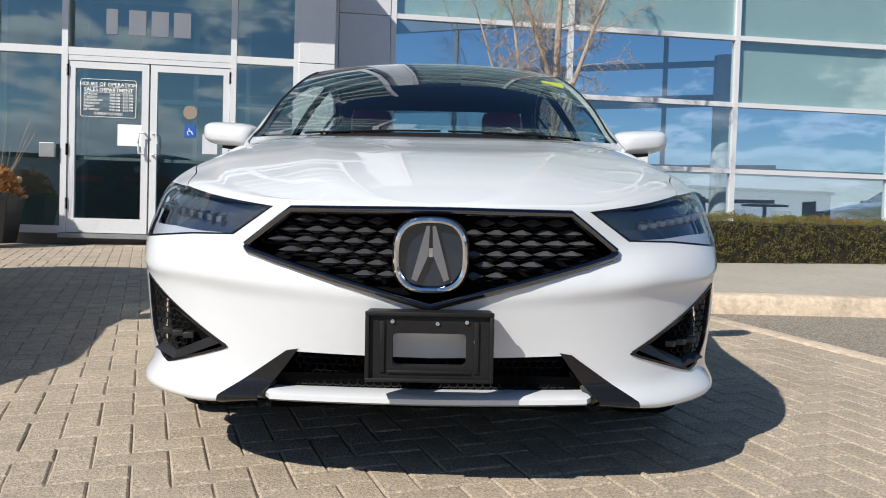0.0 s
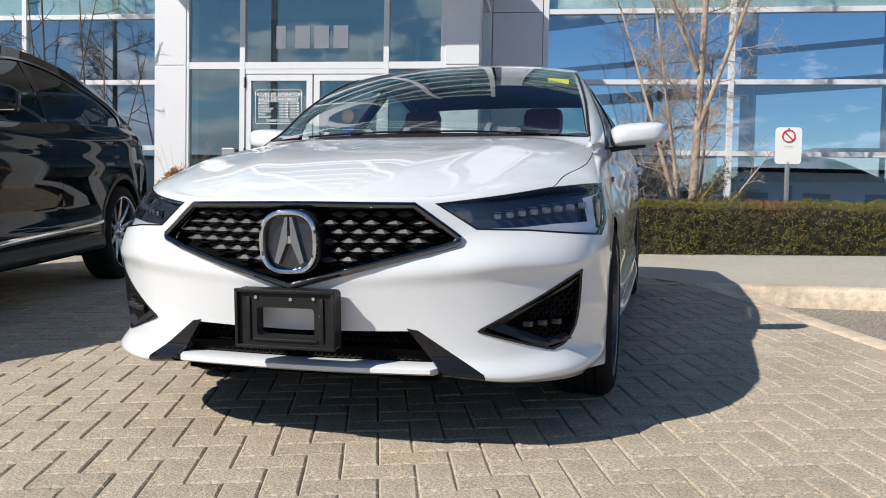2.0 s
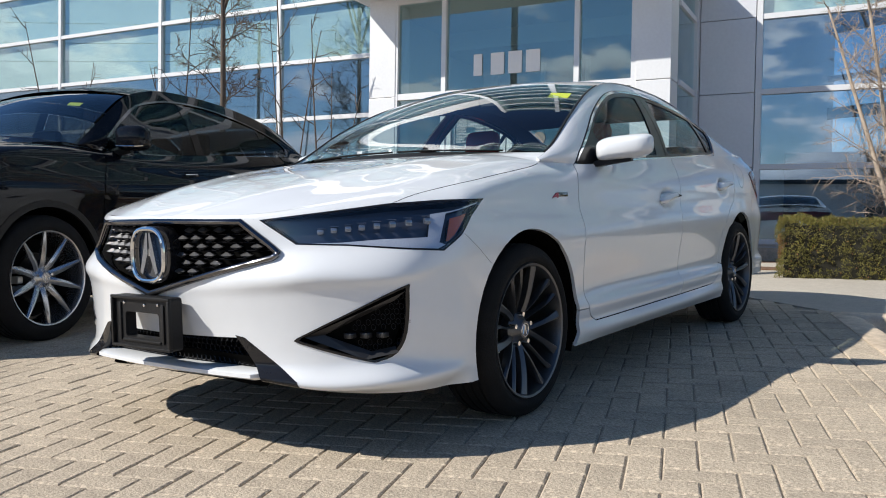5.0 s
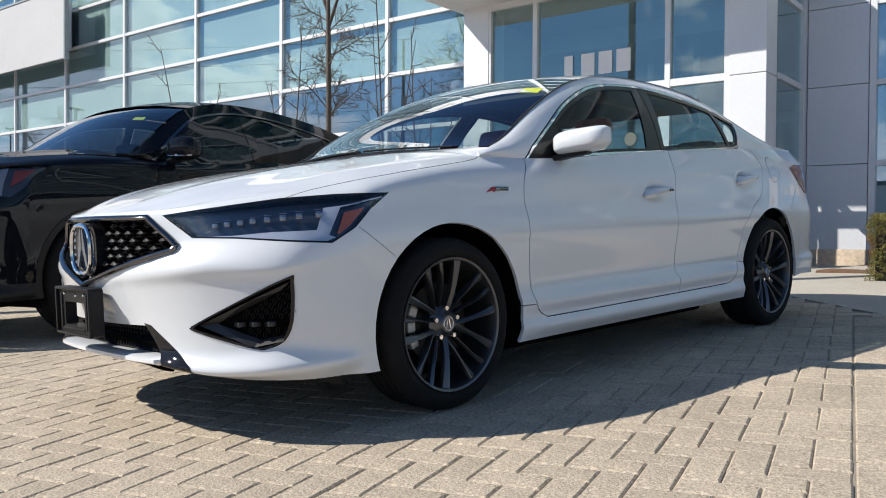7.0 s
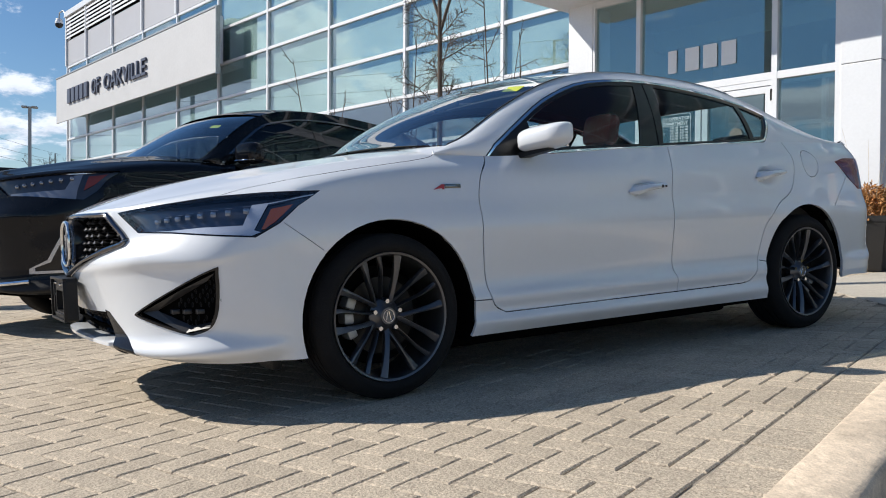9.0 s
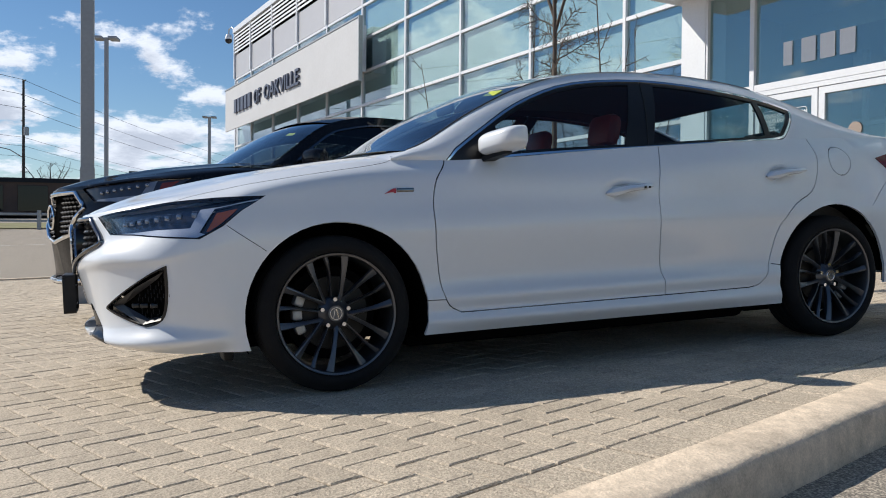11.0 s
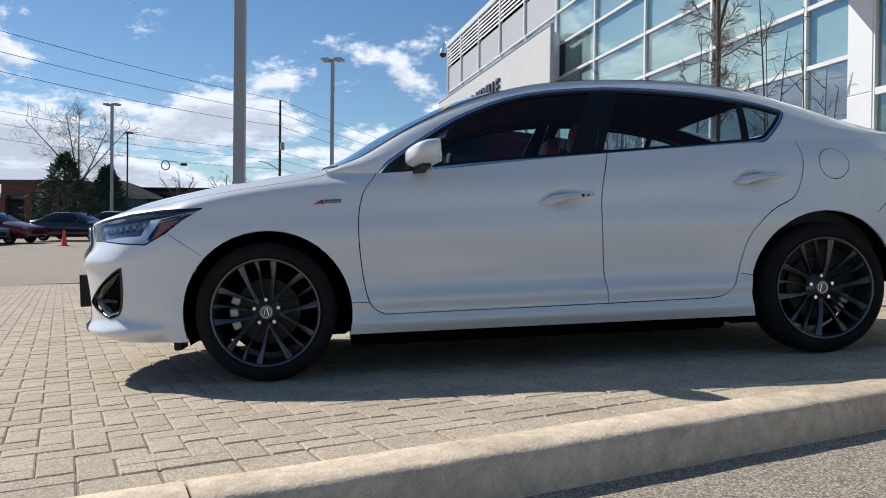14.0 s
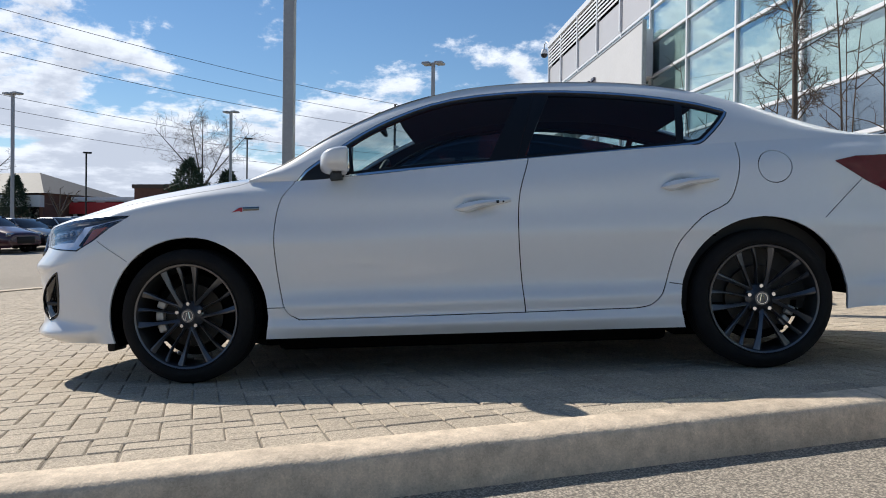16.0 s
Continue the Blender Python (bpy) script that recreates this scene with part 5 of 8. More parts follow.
        bmesh.ops.remove_doubles(bm, verts=bm.verts, dist=0.002)
        part("lens_cover", bm, M_LENS, h, "clear lens cover")
        sg = -1 if side else 1
        led = None
        for k in range(8):
            f = k / 7
            x, y, z = 0.565 + 0.225 * f, 0, 0.708 + 0.026 * f
            y = nose_y(x, z) + 0.022
            mm = pose(x * sg, y, z, 0, 0, sg * (28 + 34 * f)) @ Matrix.Diagonal((1, 1, 0.85 + 0.3 * f, 1))
            if led is None:
                bm = bmesh.new(); box(bm, -0.0105, 0.0105, -0.008, 0.012, -0.0095, 0.0095, 0.004); box(bm, -0.0135, 0.0135, 0.006, 0.016, 0.0130, 0.0150, 0.0008)
                led = part("led_lens", bm, M_LED, h, "clear LED lens", m=mm).data
            else:
                ob = new("led_lens", led); ob.parent = h; ob.matrix_basis = mm; ob["label"] = "clear LED lens"
        # fog lamp surround
        fg = part("fog_surround", sh.take(8, push=-0.045, mirror=bool(side)), M_VOID, car, "black honeycomb fog lamp recess")
        part("fog_frame", sh.take(81, push=0.003, thick=0.012, mirror=bool(side)), M_GLOSSBLK, fg, "gloss black frame")
        bm = bmesh.new()
        T0, O1, O2 = Vector((0.542, -0.840, 0.389)), Vector((0.70, -0.752, 0.466)), Vector((0.795, -0.655, 0.525))
        I0, I2, L1, K1_ = Vector((0.590, -0.798, 0.394)), Vector((0.766, -0.675, 0.496)), Vector((0.70, -0.738, 0.318)), Vector((0.702, -0.712, 0.340))
        for q in ((T0, O1, I0.lerp(I2, 0.55), I0), (O1, O2, I2, I0.lerp(I2, 0.55)), (T0, I0, K1_, L1), (L1, K1_, Vector((0.756, -0.662, 0.354)), Vector((0.777, -0.673, 0.337)))):
            q = [Vector((v.x * sg, v.y, v.z)) for v in q]
            bm.faces.new([bm.verts.new(v) for v in (q if sg > 0 else q[::-1])])
        bmesh.ops.remove_doubles(bm, verts=bm.verts, dist=0.0005)
        bmesh.ops.triangulate(bm, faces=bm.faces)
        part("fog_wing", bm, M_SMOKE, fg, "dark chrome wing", smooth=False)
        bm = bmesh.new()
        for i in range(9):
            for j in range(14):
                x, z = 0.60 + 0.022 * i + 0.0, 0.322 + 0.0155 * j
                x += 0.011 * (j % 2)
                if not poly_in([(0.625, 0.392), (0.785, 0.515), (0.79, 0.40), (0.76, 0.34), (0.70, 0.335)], x, z):
                    continue
                if 0.382 < z < 0.405 and x > 0.64:
                    continue
                y = (nose_y(x, z) if x < 0.74 else nose_y(0.74, z) + (x - 0.74) * 0.9) + 0.030
                tube(bm, [(x * sg + 0.0095 * math.cos(radians(60 * k + 30)), y, z + 0.0095 * math.sin(radians(60 * k + 30))) for k in range(6)], 0.0013, 4, True, up=(0, 1, 0.01))
        part("honeycomb", bm, M_BLKPLASTIC, fg, "black honeycomb mesh", smooth=False)["kind"] = "stuff"
        bm = bmesh.new()
        for k in range(3):
            x = 0.655 + 0.038 * k
            b2 = boxed(x - 0.015, x + 0.015, nose_y(min(x, 0.74), 0.39) + 0.012, nose_y(min(x, 0.74), 0.39) + 0.04, 0.383, 0.400, bev=0.003)
            me = bpy.data.meshes.new("tmp"); b2.to_mesh(me); b2.free()
            if sg < 0:
                me.transform(Matrix.Diagonal((-1, 1, 1, 1))); me.flip_normals()
            bm.from_mesh(me); bpy.data.meshes.remove(me)
        part("fog_led", bm, M_SMOKE, fg, "three dim fog lamp lenses")
        part("tail_light", sh.take(11, push=0.004, mirror=bool(side)), M_REDLENS, car, "dark red tail lamp")
    bm = sh.take(1, thick=0.014, both=True)
    part("front_bumper", bm, M_WHITE, car, angle=40)
    part("grille_backing", sh.take(9, push=-0.05, both=True), M_VOID, car, "black grille backing")
    part("intake_backing", sh.take(10, push=-0.07, both=True), M_VOID, car, "black lower intake backing")
    # dark lining behind all gaps
    lin = bmesh.new()
    for side in (0, 1):
        for k in (0, 2, 3, 4, -1):
            b2 = sh.take(k, push=-0.02, mirror=bool(side))
            drop = [f for f in b2.faces if math.hypot(f.calc_center_median().y - 0.012, f.calc_center_median().z - 0.31) < 0.378 or math.hypot(f.calc_center_median().y - 2.675, f.calc_center_median().z - 0.315) < 0.376 or f.calc_center_median().y < -0.55 or f.calc_center_median().z < 0.27]
            bmesh.ops.delete(b2, geom=drop, context="FACES")
            me = bpy.data.meshes.new("tmp"); b2.to_mesh(me); b2.free(); lin.from_mesh(me); bpy.data.meshes.remove(me)
    part("inner_panel", lin, M_VOID, car, "black inner structure")
    # grille frame, studs, emblem
    fr = bmesh.new()
    gp = [(0.0, 0.513), (0.462, 0.634), (0.474, 0.648), (0.350, 0.743), (0, 0.747)]
    loop = []
    for a, b in zip(gp, gp[1:]):
        loop += [(a[0] + (b[0] - a[0]) * t / 6, a[1] + (b[1] - a[1]) * t / 6) for t in range(6)]
    full = loop + [(-x, z) for x, z in loop[::-1]][:-1]
    full = [full[i] for i in range(len(full)) if i == 0 or (abs(full[i][0] - full[i - 1][0]) + abs(full[i][1] - full[i - 1][1])) > 1e-4]
    tube(fr, [(x, nose_y(x, z) - 0.004, z) for x, z in full], 0.0135, 10, True, 0.8)
    gf = part("grille", fr, M_DARKCHROME, car, "gloss black pentagon grille with diamond studs")
    fr = bmesh.new()
    cz = 0.635
    tube(fr, [(x * 0.995, nose_y(x, z) - 0.014, cz + (z - cz) * 0.985) for x, z in full], 0.0035, 6, True)
    part("frame_trim", fr, M_DARKCHROME, gf, "bright line on the frame")
    stud = None
    for r in range(8):
        z = 0.535 + 0.0262 * r
        for c in range(-9, 10):
            x = (abs(c) + (0.5 if r % 2 else 0.0)) * 0.05 * (1 + 0.03 * abs(c))
            if r % 2 and c == 0:
                continue
            x *= 1 if c >= 0 else -1
            if abs(x) < 0.098 or not poly_in([(0, 0.532), (0.435, 0.646), (0.32, 0.732), (-0.32, 0.732), (-0.435, 0.646)], x, z):
                continue
            s = 0.74 + 0.32 * min(1, abs(x) / 0.4)
            mm = pose(x, nose_y(x, z) + 0.022, z, 0, 0, -28 * x) @ Matrix.Diagonal((s, 1, 0.80 + 0.2 * s, 1))
            if stud is None:
                bm = bmesh.new()
                rim_ = [bm.verts.new((x_, 0, z_)) for x_, z_ in ((-0.033, 0), (-0.006, 0.0095), (0.006, 0.0095), (0.033, 0), (0.006, -0.0095), (-0.006, -0.0095))]
                r0_, r1_ = bm.verts.new((-0.018, -0.008, -0.002)), bm.verts.new((0.018, -0.008, -0.002))
                back_ = bm.verts.new((0, 0.03, 0))
                for q in ((rim_[0], rim_[1], r0_), (rim_[1], rim_[2], r1_, r0_), (rim_[2], rim_[3], r1_), (rim_[3], rim_[4], r1_), (rim_[4], rim_[5], r0_, r1_), (rim_[5], rim_[0], r0_)):
                    bm.faces.new(q)
                for i in range(6):
                    bm.faces.new((rim_[(i + 1) % 6], rim_[i], back_))
                bmesh.ops.recalc_face_normals(bm, faces=bm.faces)
                ob = part("grille_stud", bm, M_STUD, gf, smooth=False, m=mm)
                stud = ob.data
            else:
                ob = new("grille_stud", stud); ob.parent = gf; ob.matrix_basis = mm
    bm = bmesh.new()
    for r in range(9):
        z = 0.522 + 0.0262 * r
        lim = 0.43 * max(0, min((z - 0.52) / 0.12, 1)) if z < 0.645 else 0.44 - (z - 0.645) * 1.15
        for sg in (-1, 1):
            if lim > 0.11:
                tube(bm, [(sg * (0.10 + (lim - 0.10) * k / 8), nose_y(0.10 + (lim - 0.10) * k / 8, z) + 0.032, z) for k in range(9)], 0.003, 4)
    part("grille_bar", bm, M_GLOSSBLK, gf, "thin black cross bars")["kind"] = "stuff"
    # emblem: an upright rounded oval with two slanting blades
    ey, ez = -0.990, 0.640
    def oval(rx, rz, n=40):
        return [(rx * math.copysign(abs(math.cos(a)) ** 0.72, math.cos(a)), rz * math.copysign(abs(math.sin(a)) ** 0.72, math.sin(a)) * (1 - 0.06 * math.sin(a) * 0)) for a in np.linspace(0, 2 * math.pi, n + 1)[:-1]]
    bm = bmesh.new()
    prism(bm, [(x, z + ez) for x, z in oval(0.094, 0.094)], ey + 0.055, ey + 0.012)
    em = part("emblem", bm, M_GLOSSBLK, gf, "dark oval emblem with a chrome ring and two blades", smooth=True)
    bm = bmesh.new()
    tube(bm, [(x, ey - 0.006, z + ez) for x, z in oval(0.083, 0.085, 64)], 0.0078, 8, True, 1.0, up=(0, 1, 0.01))
    part("emblem_ring", bm, M_CHROME, em, "chrome ring")
    bm = bmesh.new()
    prism(bm, [(x, z + ez) for x, z in oval(0.076, 0.078)], ey + 0.012, ey + 0.0105)
    part("emblem_plate", bm, mat("navy_plate", (0.012, 0.02, 0.035), 0.05, 0.0, 0.1, 5.0, coat=1.0), em, "dark blue glossy plate", smooth=False)
    for sg in (-1, 1):
        bm = bmesh.new()
        poly = [(0.003, 0.072), (0.011, 0.072), (0.046, -0.058), (0.033, -0.064), (0.006, 0.0)]
        prism(bm, [(sg * x, z + ez) for x, z in poly], ey + 0.010, ey - 0.004)
        part("emblem_blade", bm, M_SILVERBLADE, em, "chrome blade", smooth=False)
    bm = bmesh.new(); prism(bm, [(-0.005, ez - 0.004), (0.005, ez - 0.004), (0.0045, ez + 0.018), (-0.0045, ez + 0.018)], ey + 0.010, ey - 0.001)
    part("emblem_bridge", bm, M_CHROME, em, "chrome bridge", smooth=False)
    # lower intake: honeycomb, black corner blades, white lip
    bm = bmesh.new()
    for i in range(-18, 19):
        for j in range(5):
            x, z = 0.0215 * i + 0.0107 * (j % 2), 0.300 + 0.0175 * j
            if abs(x) > 0.36 - 0.25 * (z - 0.29):
                continue
            tube(bm, [(x + 0.0125 * math.cos(radians(60 * k)), nose_y(x, z) + 0.045, z + 0.0105 * math.sin(radians(60 * k))) for k in range(6)], 0.0021, 4, True, up=(0, 1, 0.01))
    part("intake_mesh", bm, M_GLOSSBLK, car, "black honeycomb intake mesh", smooth=False)["kind"] = "stuff"
    for side in (0, 1):
        part("intake_blade", sh.take(14, push=0.002, thick=0.03, mirror=bool(side)), M_GLOSSBLK, car, "gloss black corner blade", angle=20)
    bm = bmesh.new()
    rows = []
    for x in np.linspace(-0.43, 0.43, 31):
        y = -0.958 + 0.17 * x * x + 0.045 * max(0.0, (abs(x) - 0.395) / 0.035) ** 2
        rows.append([bm.verts.new((x, y + a, z)) for a, z in ((0.075, 0.284), (0.012, 0.283), (-0.004, 0.276), (-0.004, 0.264), (0.012, 0.256), (0.09, 0.250))])
    for p, q in zip(rows, rows[1:]):
        for j in range(5):
            bm.faces.new((p[j], p[j + 1], q[j + 1], q[j]))
    bm.faces.new(rows[0]); bm.faces.new(rows[-1])
    bmesh.ops.recalc_face_normals(bm, faces=bm.faces)
    part("front_lip", bm, M_WHITE, car, "white lip under the intake")
    # plate bracket with an open middle
    py = -1.008
    def rr(x0, x1, z0, z1, r, n=5):
        out = []
        for cx, cz2, a0 in ((x1 - r, z1 - r, 0), (x0 + r, z1 - r, 90), (x0 + r, z0 + r, 180), (x1 - r, z0 + r, 270)):
            out += [(cx + r * math.cos(radians(a0 + 90 * k / n)), cz2 + r * math.sin(radians(a0 + 90 * k / n))) for k in range(n + 1)]
        return out
    PL = (-0.153, 0.155, 0.338, 0.508)
    bm = bmesh.new()
    outer, inner = rr(*PL, 0.012), rr(-0.088, 0.090, 0.372, 0.455, 0.012)
    for y0, y1 in ((py - 0.02, py + 0.02),):
        a = [bm.verts.new((x, y0, z)) for x, z in outer]; b = [bm.verts.new((x, y0, z)) for x, z in inner]
        c = [bm.verts.new((x, y1, z)) for x, z in outer]; d = [bm.verts.new((x, y1, z)) for x, z in inner]
        n = len(a)
        for i in range(n):
            j = (i + 1) % n
            bm.faces.new((a[i], b[i], b[j], a[j])); bm.faces.new((a[i], a[j], c[j], c[i])); bm.faces.new((b[j], b[i], d[i], d[j]))
    bmesh.ops.recalc_face_normals(bm, faces=bm.faces)
    pl = part("plate_bracket", bm, M_BLKPLASTIC, car, "empty black number plate bracket", smooth=False)
    for nm, dims in (("bracket_rim", (PL[0], PL[1], py - 0.032, py - 0.018, 0.498, 0.508)), ("bracket_rim", (PL[0], PL[1], py - 0.032, py - 0.018, 0.338, 0.347)),
                     ("bracket_rim", (PL[0], PL[0] + 0.010, py - 0.032, py - 0.018, 0.347, 0.498)), ("bracket_rim", (PL[1] - 0.010, PL[1], py - 0.032, py - 0.018, 0.347, 0.498)),
                     ("bracket_rib", (-0.118, -0.106, py - 0.026, py - 0.018, 0.36, 0.485)), ("bracket_rib", (0.108, 0.120, py - 0.026, py - 0.018, 0.36, 0.485)), ("bracket_rib", (-0.10, 0.10, py - 0.026, py - 0.018, 0.358, 0.366))):
        bm = bmesh.new(); box(bm, *dims, bev=0.002); part(nm, bm, M_BLKPLASTIC, pl)
    scr = None
    for x, z in ((-0.088, 0.484), (0.090, 0.484), (-0.112, 0.436), (0.112, 0.436), (0.020, 0.480)):
        mm = pose(x, py - 0.021, z)
        if scr is None:
            ob = part("screw", lathe([(0.001, -0.005), (0.005, -0.004), (0.0065, 0.0), (0.0065, 0.01)], 12, "y"), M_CHROME, pl, "small bright screw", m=mm)
            scr = ob.data
        else:
            ob = new("screw", scr); ob.parent = pl; ob.matrix_basis = mm; ob["label"] = "small bright screw"
    # hood
    u = np.linspace(0, 1, 34)
    top_row = grid[-1]
    top_x = lambda y: np.interp(y, top_row[:, 1], top_row[:, 0])
    top_z = lambda y: np.interp(y, top_row[:, 1], top_row[:, 2])
    rails = np.array([(float(top_x(0.26)) - 0.001, 0.26, float(top_z(0.26)) + 0.001)] + RAIL)
    dn = [tuple(q) for q in top_row if q[1] < 0.298] + [(q[0] - 0.008, q[1], q[2] - 0.003) for q in spline(rails, np.linspace(0.0, 1.0, 9)) if q[1] > 0.302]
    ridge = np.polyfit((-0.945, -0.85, -0.60, -0.3, 0.0, 0.22, 0.40), (0.760, 0.806, 0.872, 0.928, 0.964, 0.983, 0.995), 4)
    bm = bmesh.new()
    rows = []
    for i, (x, y, z) in enumerate(dn):
        row = []
        for k in range(-16, 17):
            f = k / 16
            px = f * x
            # the back edge bows towards the windscreen
            bow = 0.12 * (1 - f * f) * max(0, (y + 0.1) / 0.45) if y > -0.1 else 0
            py_ = y - bow
            cz_ = max(float(np.polyval(ridge, y)), z)
            rear = min(1.0, max(0.0, (y + 0.25) / 0.5))
            zz = z + (cz_ - z) * (1 - abs(f) ** (2.3 + 3.2 * rear))
            # two soft creases that run from the grille corners to the pillars
            cr = 0.52 + 0.10 * (y + 0.9)
            zz += 0.008 * math.exp(-((abs(f) - cr) / 0.12) ** 2) * (1 - math.exp(-max(0, y + 0.945) / 0.12)) * (1 - rear)
            row.append(bm.verts.new((px, py_, zz)))
        rows.append(row)
    for p, q in zip(rows, rows[1:]):
        for k in range(32):
            vs = []
            for v in (p[k], p[k + 1], q[k + 1], q[k]):
                if not any((v.co - w.co).length < 1e-6 for w in vs):
                    vs.append(v)
            if len(vs) > 2:
                bm.faces.new(vs)
    b2 = sh.take(20, both=True)
    me = bpy.data.meshes.new("tmp"); b2.to_mesh(me); b2.free(); bm.from_mesh(me); bpy.data.meshes.remove(me)
    bmesh.ops.remove_doubles(bm, verts=bm.verts, dist=0.0006)
    bmesh.ops.recalc_face_normals(bm, faces=bm.faces)
    if sum(f.normal.z for f in bm.faces) < 0:
        bmesh.ops.reverse_faces(bm, faces=bm.faces)
    part("bonnet", bm, M_WHITE, car, "smooth white bonnet", angle=60)
    # greenhouse side: between belt and roof rail
    ucol = np.linspace(0, len(rails) - 1, 120)
    rail = spline(rails, ucol)
    bx, bz = top_x(rail[:, 1]) - 0.0006, top_z(rail[:, 1])
    g = []
    for t in np.linspace(0, 1, 26):
        bul = 0.022 * math.sin(math.pi * t) * np.clip((rail[:, 1] - 0.12) / 0.35, 0, 1)
        x = bx * (1 - t) + rail[:, 0] * t + bul
        z = bz * (1 - t) + rail[:, 2] * t
        if t > 0.82:
            r = (t - 0.82) / 0.18
            x = x - 0.012 * r * r * np.clip((rail[:, 1] - 0.30) / 0.2, 0, 1)
        g.append(np.stack([x, rail[:, 1], z], -1))
    up = Sheet(np.array(g), lambda q: q[:, :, 1:3])
    dlo = dense(DLO, 3, True)
    cen = np.mean(dlo, 0)
    def inset(poly, d):
        out = []
        for i in range(len(poly)):
            a, b = Vector(poly[i - 1]), Vector(poly[(i + 1) % len(poly)])
            t = (b - a).normalized()
            out.append((poly[i][0] - t.y * d, poly[i][1] + t.x * d))
        return out
    outer = inset(dlo, -0.011)
    seam = inset(dlo, -0.0155)
    up.region(seam, 4)
    inner = inset(dlo, 0.015)
    up.region([(0.0, 0.8), (0.290, 0.8), (0.290, 1.2), (0.0, 1.2)], -1)
    up.region(outer, 2)
    up.region(dlo, 3)
    up.region(inner, 1)
    up.region([(1.398, 0.9), (1.562, 0.9), (1.779, 1.4), (1.631, 1.4)], 3, (1,))
    for q in strip([(1.574, 1.00), (1.680, 1.36)], 0.004):
        up.region(q, 4, (2, 3))
    up.region([(2.30, 0.9), (2.335, 0.9), (2.40, 1.4), (2.365, 1.4)], 3, (1,))
    up.region([(0.5, 0.9), (0.815, 0.9), (0.775, 1.2), (0.5, 1.2)], 3, (1,))
    for side in (0, 1):
        part("roof_pillar_frame", up.take(0, thick=0.02, mirror=bool(side)), M_WHITE, car, "white pillar and roof edge", angle=50)
        bm = up.take(0, push=-0.03, mirror=bool(side))
        bmesh.ops.delete(bm, geom=[f for f in bm.faces if f.calc_center_median().y < 0.48], context="FACES")
        part("pillar_lining", bm, M_INTERIOR, car, "dark inner lining of the pillars")
        w = part("side_window", up.take(1, push=-0.006, mirror=bool(side)), M_CARGLASS, car, "tinted side window")
        part("window_trim", up.take(3, push=-0.002, thick=0.01, mirror=bool(side)), M_PILLAR, w, "gloss black pillar trim")
        part("window_moulding", up.take(2, push=0.004, thick=0.008, mirror=bool(side)), M_CHROME, w, "bright chrome window moulding")
        part("window_seal", up.take(4, push=0.001, mirror=bool(side)), M_BLKPLASTIC, w, "black rubber window seal")
    # roof, windscreen, rear window, boot lid
    def top_sheet(y0, y1, n, crown, lead0=0.0, lead1=0.0, inset_x=0.004):
        yy = np.linspace(y0, y1, n)
        ur = np.interp(yy, rail[:, 1], ucol)
        ed = spline(rails, ur)
        bm = bmesh.new()
        rows = []
        for i, (x, y, z) in enumerate(ed):
            t = i / (n - 1)
            lead = lead0 * (1 - t) + lead1 * t
            row = []
            for k in range(-12, 13):
                f = k / 12
                c = crown(y)
                row.append(bm.verts.new((f * (x - inset_x), y + lead * (1 - f * f), z + c * (1 - abs(f) ** 2.4))))
            rows.append(row)
        for p, q in zip(rows, rows[1:]):
            for k in range(24):
                bm.faces.new((p[k], p[k + 1], q[k + 1], q[k]))
        return bm
    part("roof", top_sheet(1.16, 2.42, 30, lambda y: 0.034, -0.10, 0.06), M_WHITE, car, "white roof")
    ws = part("windscreen", top_sheet(0.365, 1.155, 26, lambda y: 0.03 + 0.012 * (y - 0.365), -0.13, -0.10, 0.014), M_SCREEN, car, "curved windscreen reflecting the frontage")
    part("rear_window", top_sheet(2.43, 3.05, 16, lambda y: 0.035, 0.06, 0.05, 0.03), M_CARGLASS, car, "sloping rear window")
    part("boot_lid", top_sheet(3.06, 3.36, 10, lambda y: 0.03, 0.05, 0.20), M_WHITE, car)
    for side in (-1, 1):
        bm = bmesh.new()
        pts = [(side * (p[0] - 0.011), p[1], p[2] + 0.002) for p in spline(rails, np.linspace(1.06, 4.6, 30))]
        tube(bm, pts, 0.006, 8, False, 0.35)
        part("screen_moulding", bm, M_BLKPLASTIC, ws, "black windscreen moulding")
    bm = bmesh.new()
    rows = []
    for k in range(-14, 15):
        f = k / 14
        yb = 0.365 - 0.13 * (1 - f * f)
        x = 0.725 * f
        rows.append([bm.verts.new((x, yb - 0.035, 0.950 + 0.032 * (1 - f * f))), bm.verts.new((x, yb - 0.01, 0.972 + 0.03 * (1 - f * f))), bm.verts.new((x, yb + 0.04, 0.982 + 0.03 * (1 - f * f)))])
    for p, q in zip(rows, rows[1:]):
        for j in range(2):
            bm.faces.new((p[j], q[j], q[j + 1], p[j + 1]))
    part("cowl_panel", bm, M_BLKPLASTIC, car, "black plastic cowl")
    for x0, x1 in ((-0.52, 0.02), (0.05, 0.55)):
        bm = bmesh.new()
        line = []
        for t in np.linspace(0, 1, 12):
            x = x0 + (x1 - x0) * t
            f = abs(x) / 0.73
            line.append((x, 0.365 - 0.13 * (1 - f * f) + 0.030, 0.974 + 0.03 * (1 - f ** 2.4) + 0.014))
        tube(bm, line, 0.0045, 6)
        part("wiper", bm, M_BLKPLASTIC, car, "black wiper blade")
    # passenger-side sticker on the screen
    bm = bmesh.new(); box(bm, -0.05, 0.05, -0.028, 0.028, -0.001, 0.001)
    part("screen_sticker", bm, M_YELLOW, ws, "yellow sticker on the glass", m=pose(0.535, 0.885, 1.281, 28, 6, 8))
